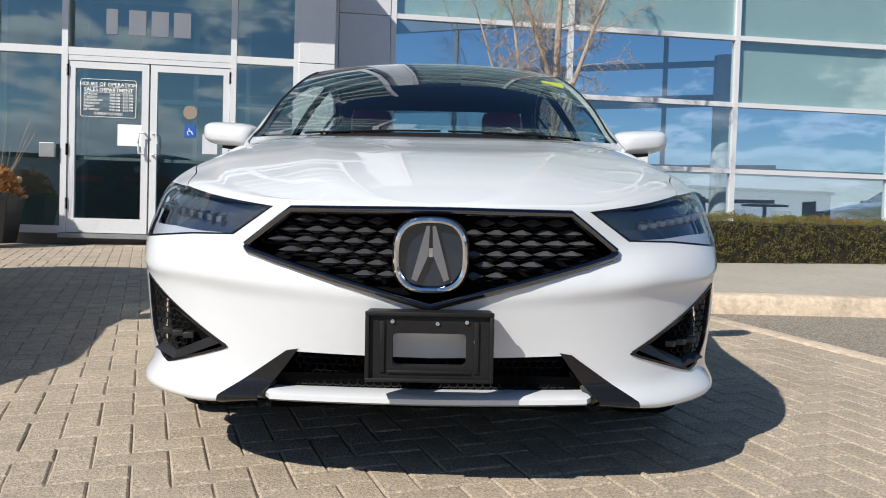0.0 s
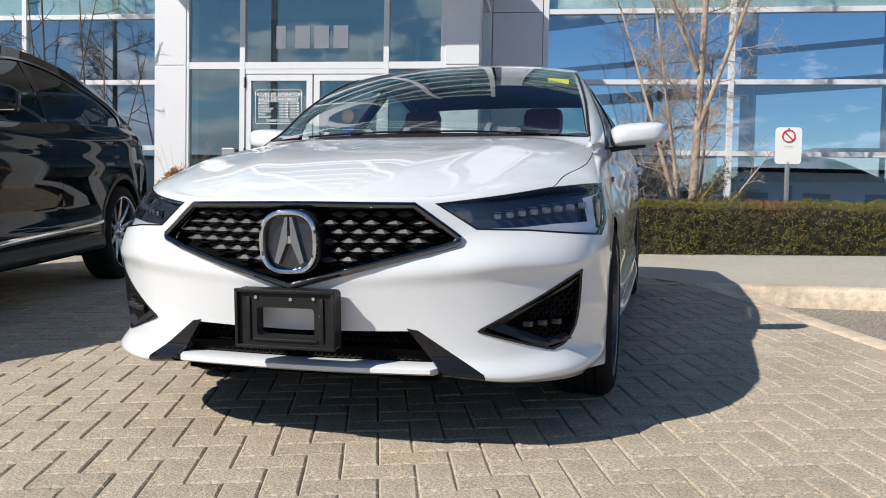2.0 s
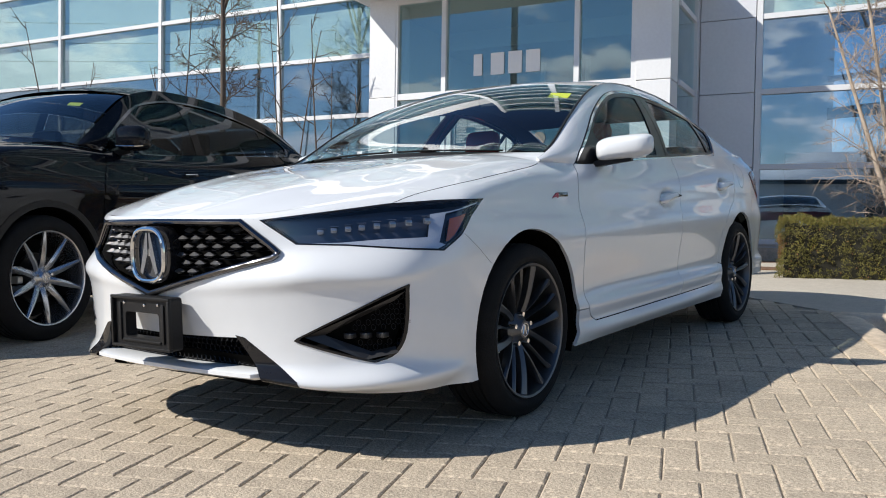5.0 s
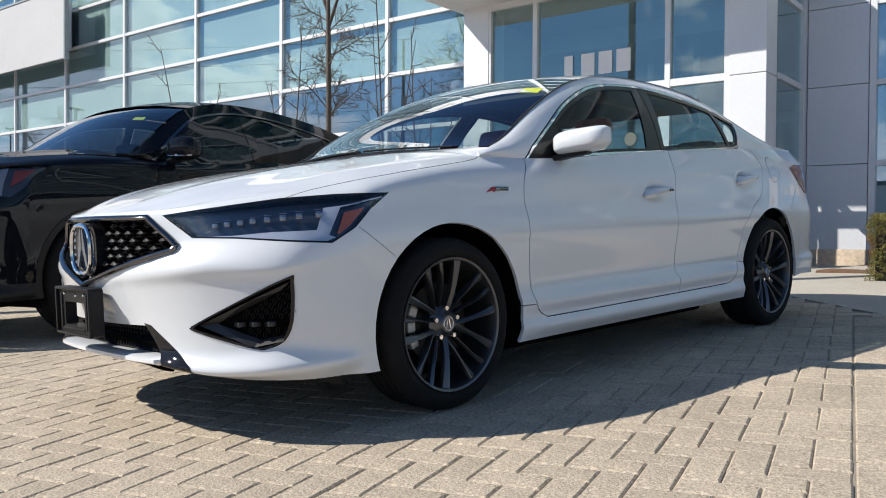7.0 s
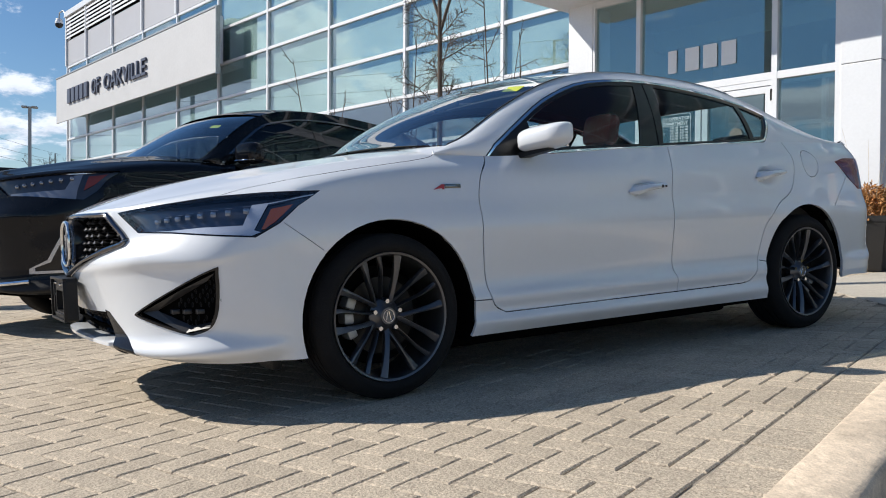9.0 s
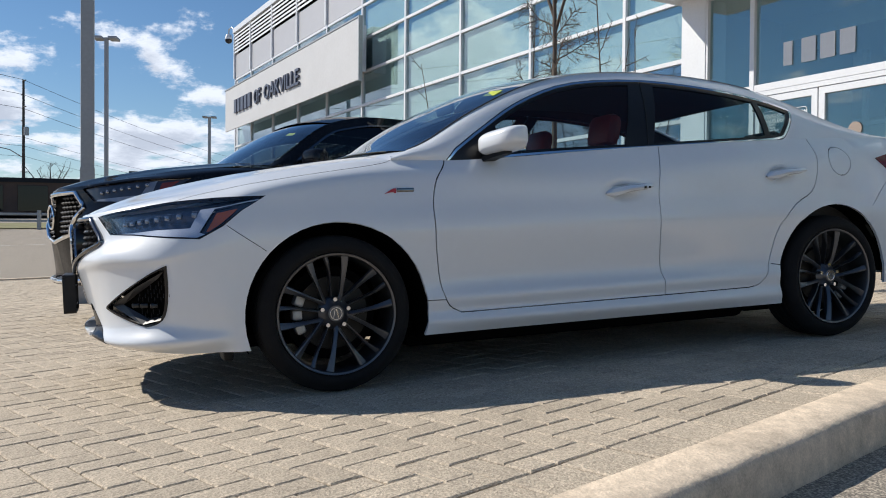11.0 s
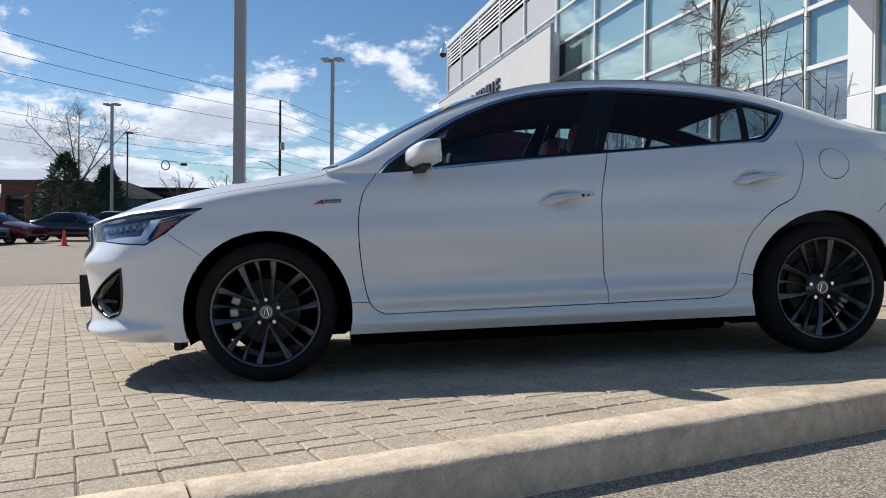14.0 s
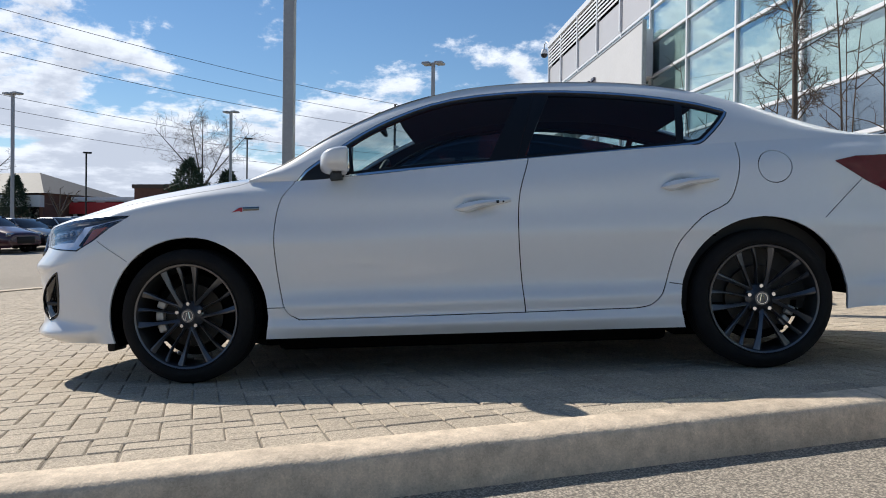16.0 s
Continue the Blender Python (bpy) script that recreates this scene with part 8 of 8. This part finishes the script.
        for y in (0.0, 2.70 if not pickup else 3.3):
            w = part("wheel", lathe([(0.001, 0.095), (0.05, 0.095), (0.19, 0.075), (0.215, 0.09), (0.22, 0.0)], 20), M_RIM2, th, m=pose(sg * 0.76, y, 0.32) @ (Matrix.Identity(4) if sg > 0 else pose(0, 0, 0, 0, 0, 180)))
            part("tyre", lathe([(0.21, -0.1), (0.30, -0.1), (0.325, -0.06), (0.325, 0.06), (0.30, 0.1), (0.215, 0.1)], 24), M_RUBBER, w)
    part("grille", boxed(-0.42, 0.42, -0.965, -0.90, 0.42, 0.62 * h, bev=0.02), M_BLKPLASTIC, th, "black grille")
    return th


def on_lot(x, y, turn):
    return pose(x, y, ground_z(x, y), 0, -2.2, turn)


for x, y, turn, c, lab, kw in (
        (-38.0, -8.3, 160, "blue", "dark blue saloon parked in the car park", {}),
        (-58.0, -12.8, 150, "white", "white pickup truck across the road", dict(pickup=True)),
        (-42.8, -11.6, 166, "silver", "silver saloon parked behind the black one", {}),
        (-38.6, -12.7, 166, "black", "black saloon parked in the car park", {}),
        (-36.7, -15.9, 166, "red", "dark red crossover parked in the car park", dict(tallness=1.04)),
        (-34.9, -16.9, 162, "grey", "silver-grey saloon parked in the car park", {}),
        (-32.7, -17.0, 160, "silver", "pale silver saloon parked in the car park", {}),
        (-30.9, -17.9, 160, "black", "black saloon parked at the end of the row", {}),
        (-28.9, -18.3, 160, "maroon", "dark maroon crossover parked in the car park", dict(tallness=1.12)),
        (-26.6, -20.0, 160, "silver", "silver saloon parked in the car park", {}),
        (-45.0, -31.0, 112, "grey", "grey saloon parked further off", {})):
    far_car(on_lot(x, y, turn), CARCOLS[c], lab, **kw)

for x, y in ((-37.2, -7.2), (-35.0, -9.6), (-33.0, -12.6)):
    th = empty("traffic_cone", pose(x, y, ground_z(x, y)), "orange traffic cone on the asphalt", "traffic cone", "cones in the car park")
    part("cone", lathe([(0.16, 0.03), (0.13, 0.06), (0.035, 0.70), (0.001, 0.70)], 20, "z"), M_CONE, th)
    part("foot", boxed(-0.2, 0.2, -0.2, 0.2, 0.0, 0.035, bev=0.01), M_CONE, th)


def lamp_post(x, y, top, r, label, heads=2, base=True, turn=0, paint=None):
    z, paint = ground_z(x, y), paint or M_POLE
    th = empty("car_park_lamp", pose(x, y, z, 0, 0, turn), label, "lamp post", "lamp posts")
    part("pole", boxed(-r, r, -r, r, 0.0, top - z, bev=r * 0.15), paint, th, "square grey pole", smooth=False)
    if base:
        bm = bmesh.new()
        rows = [[bm.verts.new((a * s, b * s, h)) for a, b in ((-1, -1), (1, -1), (1, 1), (-1, 1))] for s, h in ((r * 2.6, 0), (r * 2.6, 0.9), (r * 2.2, 1.15), (r * 1.1, 1.30), (r * 1.05, 1.60))]
        for p, q in zip(rows, rows[1:]):
            for j in range(4):
                bm.faces.new((p[j], p[(j + 1) % 4], q[(j + 1) % 4], q[j]))
        bm.faces.new(rows[-1])
        bmesh.ops.recalc_face_normals(bm, faces=bm.faces)
        part("pole_base", bm, paint, th, "grey tapered base cover", smooth=False)
    for k in range(heads):
        s = -1 if k else 1
        part("arm", boxed(min(0, s * 0.35), max(0, s * 0.25), -0.03, 0.03, top - z - 0.10, top - z - 0.04), paint, th, smooth=False)
        part("lamp_head", boxed(min(s * 0.12, s * 0.50), max(s * 0.12, s * 0.50), -0.30, 0.30, top - z - 0.10, top - z + 0.02, bev=0.03), paint, th, "flat lamp head")
    return th


lamp_post(-5.72, -1.10, 9.2, 0.069, "tall square grey lamp post beside the parked cars")
lamp_post(-34.24, -1.04, 9.0, 0.075, "grey car park lamp post with two heads", turn=75)
lamp_post(-51.8, -16.1, 9.35, 0.08, "grey car park lamp post with two heads", turn=75)
lamp_post(-70.9, -10.7, 10.3, 0.085, "grey lamp post far off", turn=75)
lamp_post(-40.5, -25.0, 8.6, 0.075, "grey car park lamp post with two heads", turn=70)
lamp_post(-60, 6, 9.4, 0.10, "grey lamp post far off", turn=75)
lamp_post(-58.3, -29.5, 7.1, 0.055, "dark slim lamp post far off", 1, False, 40, M_BLKPLASTIC)
lamp_post(-62.7, -18.1, 8.8, 0.05, "dark slim lamp post far off", 1, False, 40, M_BLKPLASTIC)

# timber utility poles and their lines
UTIL = [(-102.6, -10.2), (-44.0, -46.0), (-215.0, 30.0)]
tops = []
for k, (x, y) in enumerate(UTIL):
    z0 = ground_z(x, y)
    topz = 18.2 if k == 0 else (19.5 if k == 1 else 20.0)
    th = empty("utility_pole", pose(x, y, z0, 0, 0, 20), "dark timber utility pole with insulators", "utility pole", "utility poles")
    part("pole", lathe([(0.20, 0.0), (0.13, topz - z0)], 12, "z"), M_DARKPOLE, th)
    for j, h in enumerate((0.1, 1.6, 3.1, 4.6)):
        part("insulator", boxed(-0.9 if j % 2 else 0.0, 0.0 if j % 2 else 0.9, -0.07, 0.07, topz - z0 - h - 0.1, topz - z0 - h, bev=0.02), M_DARKPOLE, th, smooth=False)
    bm = bmesh.new()
    tube(bm, [(0, 0, topz - z0 - 9.0), (0.6, -1.6, topz - z0 - 8.2), (1.0, -2.9, topz - z0 - 8.0)], 0.06, 6)
    part("lamp_arm", bm, M_GALV, th)
    part("transformer", lathe([(0.001, topz - z0 - 6.4), (0.28, topz - z0 - 6.4), (0.28, topz - z0 - 5.5), (0.001, topz - z0 - 5.4)], 14, "z"), M_GALV, th, m=pose(0.4, 0.2, 0))
    tops.append((x, y, topz))
for j, h in enumerate((0.0, 1.7, 3.3, 6.6, 7.6, 8.8)):
    for a, b in ((tops[0], tops[1]), (tops[0], tops[2])):
        bm = bmesh.new()
        pts = []
        for t in np.linspace(0, 1, 25):
            p = Vector(a).lerp(Vector(b), t)
            pts.append((p.x, p.y, p.z - h - 1.3 * 4 * t * (1 - t) * (0.7 + 0.06 * j)))
        tube(bm, pts, 0.024 if j < 3 else 0.018, 4)
        tagged(part("overhead_cable", bm, M_CABLE), "thin black overhead cable", "cable", "overhead cables")


def cable_loop(x, y, z):
    """Spare cable coiled on a line, with its splice box."""
    th = empty("cable_loop", pose(x, y, z, 0, 0, 14), "black coil of spare cable hanging from an overhead line", "cable")
    bm = bmesh.new()
    for k in range(3):
        tube(bm, [(0.02 * k, (0.38 + 0.03 * k) * math.cos(a), (0.45 + 0.03 * k) * math.sin(a)) for a in np.linspace(0, 2 * math.pi, 29)[:-1]], 0.028, 6, True)
    part("coil", bm, M_CABLE, th)
    bm = bmesh.new(); box(bm, -0.09, 0.09, 1.5, 2.2, 0.02, 0.30, 0.06); part("splice_box", bm, M_CABLE, th, "black splice box")
    bm = bmesh.new(); tube(bm, [(0, 0.15, 0.45), (0, 0.8, 0.42), (0, 1.55, 0.18)], 0.025, 6); part("tail", bm, M_CABLE, th)


cable_loop(-85.7, -20.5, 8.2)


def far_house(m, w, d, h, wall, label, roof=None, hip=0.0, band=None, windows=0):
    th = empty("commercial_building", m, label, "building", "buildings across the road")
    part("wall", boxed(-w / 2, w / 2, -d / 2, d / 2, 0, h), wall, th, smooth=False)
    if roof and hip:
        bm = bmesh.new()
        a = [bm.verts.new((x, y, h)) for x, y in ((-w / 2 - 0.5, -d / 2 - 0.5), (w / 2 + 0.5, -d / 2 - 0.5), (w / 2 + 0.5, d / 2 + 0.5), (-w / 2 - 0.5, d / 2 + 0.5))]
        b = [bm.verts.new((x, 0, h + hip)) for x in (-w / 2 + d / 2, w / 2 - d / 2)]
        for q in ((a[0], a[1], b[1], b[0]), (a[1], a[2], b[1]), (a[2], a[3], b[0], b[1]), (a[3], a[0], b[0]), (a[3], a[2], a[1], a[0])):
            bm.faces.new(q)
        part("roof", bm, roof, th, smooth=False)
    else:
        part("roof", boxed(-w / 2 - 0.15, w / 2 + 0.15, -d / 2 - 0.15, d / 2 + 0.15, h, h + 0.35), roof or wall, th, smooth=False)
    if band:
        part("fascia", boxed(-w / 2 - 0.1, w / 2 + 0.1, d / 2, d / 2 + 0.5, h - 1.3, h - 0.2), band, th, smooth=False)
    me = None
    for k in range(windows):
        mm = pose(-w / 2 + (k + 0.5) * w / windows, d / 2 + 0.02, 1.5)
        if me is None:
            me = part("window", boxed(-w / windows * 0.34, w / windows * 0.34, -0.06, 0.05, -1.1, 1.0, bev=0.02), M_GLOSSBLK, th, "dark shop window", m=mm, smooth=False).data
        else:
            o_ = new("window", me); o_.parent = th; o_.matrix_basis = mm
    return th


def by(x, y, turn, drop=0.0):
    return pose(x, y, ground_z(x, y) - drop, 0, 0, turn)


far_house(by(-76, -9.5, -96), 30, 10, 2.75, M_BROWN, "low brown commercial building with dark windows", M_ROOFGREY, windows=9)
far_house(by(-72, -21.5, -96), 9, 8, 2.3, M_BROWN, "low shop with a teal awning", M_ROOFGREY, 1.8, M_ROOFTEAL, 4)
far_house(by(-70.5, -25.2, -98), 6.8, 9, 3.45, M_BRICK, "plain brown brick box building", M_BROWN, windows=3)
far_house(by(-76, -33.4, -100), 9, 6, 2.6, M_WHITEWALL, "low fuel station kiosk with a red and white canopy", M_SIGNWHITE, 0, M_REDBAND, 3)
far_house(by(-78, -46.5, -104), 17, 11, 3.2, M_BRICK, "brick shop building with a slate-grey hipped roof", mat("dark_slate", (0.05, 0.055, 0.066), 0.7, 0.0, 0.2, 2.0), 2.4, M_WHITEWALL, 6)
far_house(by(-90, 14, -90), 26, 10, 3.5, M_BROWN, "low brown building beyond the car park", M_ROOFGREY, windows=7)


def conifer(m, h, r, seed):
    rng = random.Random(seed)
    th = empty("conifer_tree", m, "dense dark green conifer beyond the car park", "tree", "conifers")
    part("trunk", lathe([(0.16, 0), (0.03, h)], 8, "z"), M_BARKDARK, th)
    spots = []
    for k in range(2600):
        t = rng.random() ** 0.8
        a = rng.uniform(0, 2 * math.pi)
        lobes = 0.75 + 0.25 * math.sin(a * 5 + t * 40)
        rr = r * (1 - t) ** 0.85 * lobes * rng.uniform(0.55, 1.0)
        p = Vector((rr * math.cos(a), rr * math.sin(a), 0.5 + t * (h - 0.5) - 0.25 * rr))
        spots.append((p, Vector((math.cos(a), math.sin(a), 0.15)).normalized()))
    leaf_cloud("foliage", spots, 0.42, M_CONIFER, th, "dark green needle sprays", rng, 0.8)


conifer(by(-56.2, -20.6, 0), 5.4, 4.1, 1)
conifer(by(-58.6, -18.4, 0), 4.6, 3.0, 2)
conifer(by(-70, -42.0, 0), 5.0, 2.6, 3)
for k, (x, y, h) in enumerate(((-60, -20.9, 11.0), (-67, -15.0, 5.4), (-62, -33.5, 4.6), (-72, -5.5, 5.6), (-85, -14, 6.4), (-48, -32.5, 7.5), (-80, 10, 6.5))):
    bare_tree("bare_tree", by(x, y, 40 * k), [((0, 0, 0), (0, 0, 1), h * 0.8, 0.11, 0.025), ((0, 0, h * 0.3), (0.75, 0.1, 1), h * 0.58, 0.07, 0.02), ((0, 0, h * 0.28), (-0.75, 0.2, 1), h * 0.58, 0.07, 0.02), ((0, 0, h * 0.35), (0.1, -0.85, 1), h * 0.52, 0.06, 0.02), ((0, 0, h * 0.32), (-0.1, 0.8, 1), h * 0.52, 0.06, 0.02)],
              "bare deciduous tree beyond the car park", M_BARKDARK, 60 + k, 13, 0.22 * h, 0.016, 0.25, 3)
# lawn strip, fence and warning sign beyond the cars
bm = bmesh.new()
rows = []
for k in range(30):
    y = -40 + 2.0 * k
    rows.append([bm.verts.new((x, y, ground_z(x, y) + 0.05)) for x in (-55, -44.5)])
for p, q in zip(rows, rows[1:]):
    bm.faces.new((p[0], q[0], q[1], p[1]))
tagged(part("lawn", bm, M_GRASS), "dry winter grass strip beyond the car park", "grass", kind="structure")
th = empty("rail_fence", by(-43.5, -4.5, -8), "low weathered timber rail fence", "fence")
for k in range(7):
    part("post", boxed(-0.09, 0.09, -7 + 2.4 * k - 0.09, -7 + 2.4 * k + 0.09, -0.05, 1.0, bev=0.02), M_GALV, th, smooth=False)
for z in (0.45, 0.80):
    part("rail", boxed(-0.04, 0.04, -7, 7.5, z - 0.06, z + 0.06, bev=0.01), M_GALV, th, smooth=False)
th = empty("warning_sign", by(-52.0, -13.2, 0), "yellow diamond warning sign on a post", "road sign")
part("post", boxed(-0.04, 0.04, -0.04, 0.04, 0, 1.3), M_GALV, th, smooth=False)
part("plate", boxed(0.05, 0.07, -0.26, 0.26, -0.26, 0.26, bev=0.004), M_YELLOW, th, "yellow diamond plate", m=pose(0, 0, 1.2, 45, 0, 0), smooth=False)
part("arrow_bar", boxed(0.072, 0.08, -0.05, 0.05, -0.14, 0.14), M_VOID, th, "black arrow bar", m=pose(0, 0, 1.2, 20, 0, 0), smooth=False)

# a demonstrator behind the showroom glass
far_car(B @ pose(2.6, 5.2, 0.43, 0, 0, -100), CARCOLS["white"], "white car on show behind the glass")
far_car(B @ pose(10.5, 5.0, 0.43, 0, 0, -80), CARCOLS["black"], "black car on show behind the glass")


# ---- herringbone paving, laid square to the kerb ----
def paving():
    rng = np.random.default_rng(11)
    W, JOINT = 0.105, 0.0035
    c, s = math.cos(LAY), math.sin(LAY)
    field = empty("paving", SLOPE.copy(), "grey concrete pavers in a herringbone bond with sandy joints", "pavers", kind="structure")

    def world(a, b):
        return K0.x + a * c - b * s, K0.y + a * s + b * c
    # outline of the paved apron, in plan
    edge = [(2.43, 0.13), (1.31, 3.32), (-0.05, 4.50), (-0.95, 5.28), (-0.9, 7.45), (-6.2, 7.0), (-6.2, 5.6), (-13.2, 4.8), (-13.2, -0.5), (-13.6, -3.0), (-14.6, -4.6), (-15.2, -6.4), (-15.0, -8.4), (-13.3, -8.9), (-9, -8.5), (2.2, -8.5), (4.6, -4.2), (3.93, -3.0), (3.21, -1.95), (2.77, -0.92)]
    bm = bmesh.new()
    bm.faces.new([bm.verts.new((x, y, -0.0068)) for x, y in edge])
    bmesh.ops.triangulate(bm, faces=bm.faces)
    bmesh.ops.recalc_face_normals(bm, faces=bm.faces)
    if sum(f.normal.z for f in bm.faces) < 0:
        bmesh.ops.reverse_faces(bm, faces=bm.faces)
    part("joint_bed", bm, M_JOINT, field, "sandy joints", smooth=False)

    def stone(L, H):
        """A paver with a worn chamfer, centred; corners as (x, y, z)."""
        x1, y1 = L / 2 - JOINT / 2, H / 2 - JOINT / 2
        q = 0.0055
        ring = lambda e, z: [(-x1 + e, -y1 + e, z), (x1 - e, -y1 + e, z), (x1 - e, y1 - e, z), (-x1 + e, y1 - e, z)]
        v = ring(0, -0.02) + ring(0, -0.0045) + ring(q, 0.0)
        f = [(8, 9, 10, 11)]
        for a in (0, 4):
            f += [(a + k, a + (k + 1) % 4, a + 4 + (k + 1) % 4, a + 4 + k) for k in range(4)]
        return np.array(v), f
    shapes = {True: stone(2 * W, W), False: stone(W, 2 * W)}
    meshes = {}
    for k, (v, f) in shapes.items():
        me = bpy.data.meshes.new("paver")
        me.from_pydata(v.tolist(), [], f)
        me.materials.append(M_PAVER)
        meshes[k] = me
    border_v, border_f = stone(0.205, 0.205)
    V, F, near, n = [], [], 0, 0
    E = np.array(edge)

    def inside(x, y):
        return poly_in(edge, x, y)
    for i in range(-190, 40):
        for j in range(-110, 80):
            k = (i - j) % 4
            if k not in (0, 3):
                continue
            flat = k == 0
            a, b = ((i + 1) * W, (j + 0.5) * W) if flat else ((i + 0.5) * W, (j + 1) * W)
            trim = 0.0
            if -4.4 < b < 3.4:
                hx = W if flat else W / 2
                trim = a + hx + 0.2125
                if trim > 2 * hx - 0.02:
                    # beyond the straight course the bond goes on as far as the bend of the kerb
                    if a + hx < 0.03:
                        continue
                    trim = min(a - hx, 0.0)
                else:
                    trim = max(trim, 0.0)
            x, y = world(a, b)
            if not inside(x, y):
                continue
            dz = rng.normal(0, 0.0009)
            tx, ty = rng.normal(0, 0.004, 2)
            jx, jy, rot = rng.normal(0, 0.0011, 3)
            if -1.0 < x < 2.0 and -1.75 < y < 0.35 and near < 300 and trim == 0:
                ob = new("paver", meshes[flat])
                ob.parent = field
                ob.matrix_basis = Matrix.Translation((x, y, dz)) @ Euler((tx, ty, LAY + rot * 3)).to_matrix().to_4x4()
                near += 1
                continue
            v, f = shapes[flat]
            if trim > 0:
                v = v.copy()
                hi = v[:, 0] > 0
                v[hi, 0] -= trim
            elif trim < 0:
                v = v.copy()
                lo = v[:, 0] < 0
                v[lo, 0] -= trim
            cr, sr = math.cos(LAY + rot * 3), math.sin(LAY + rot * 3)
            P = np.empty_like(v)
            P[:, 0] = x + jx + v[:, 0] * cr - v[:, 1] * sr
            P[:, 1] = y + jy + v[:, 0] * sr + v[:, 1] * cr
            P[:, 2] = v[:, 2] + dz + v[:, 0] * ty + v[:, 1] * tx
            V.append(P)
            F += [tuple(q + n for q in g) for g in f]
            n += 12
    # one straight course along the kerb
    for k in range(-20, 16):
        b = (k + 0.5) * 0.21
        x, y = world(-0.1055, b)
        P = np.empty_like(border_v)
        P[:, 0] = x + border_v[:, 0] * c - border_v[:, 1] * s
        P[:, 1] = y + border_v[:, 0] * s + border_v[:, 1] * c
        P[:, 2] = border_v[:, 2] + rng.normal(0, 0.0008)
        V.append(P)
        F += [tuple(q + n for q in g) for g in border_f]
        n += 12
    me = bpy.data.meshes.new("paver_field")
    me.from_pydata(np.concatenate(V).tolist(), [], F)
    me.materials.append(M_PAVER)
    ob = new("paver_field", me)
    ob.parent = field
    ob["kind"], ob["label"] = "stuff", "grey concrete pavers"


paving()
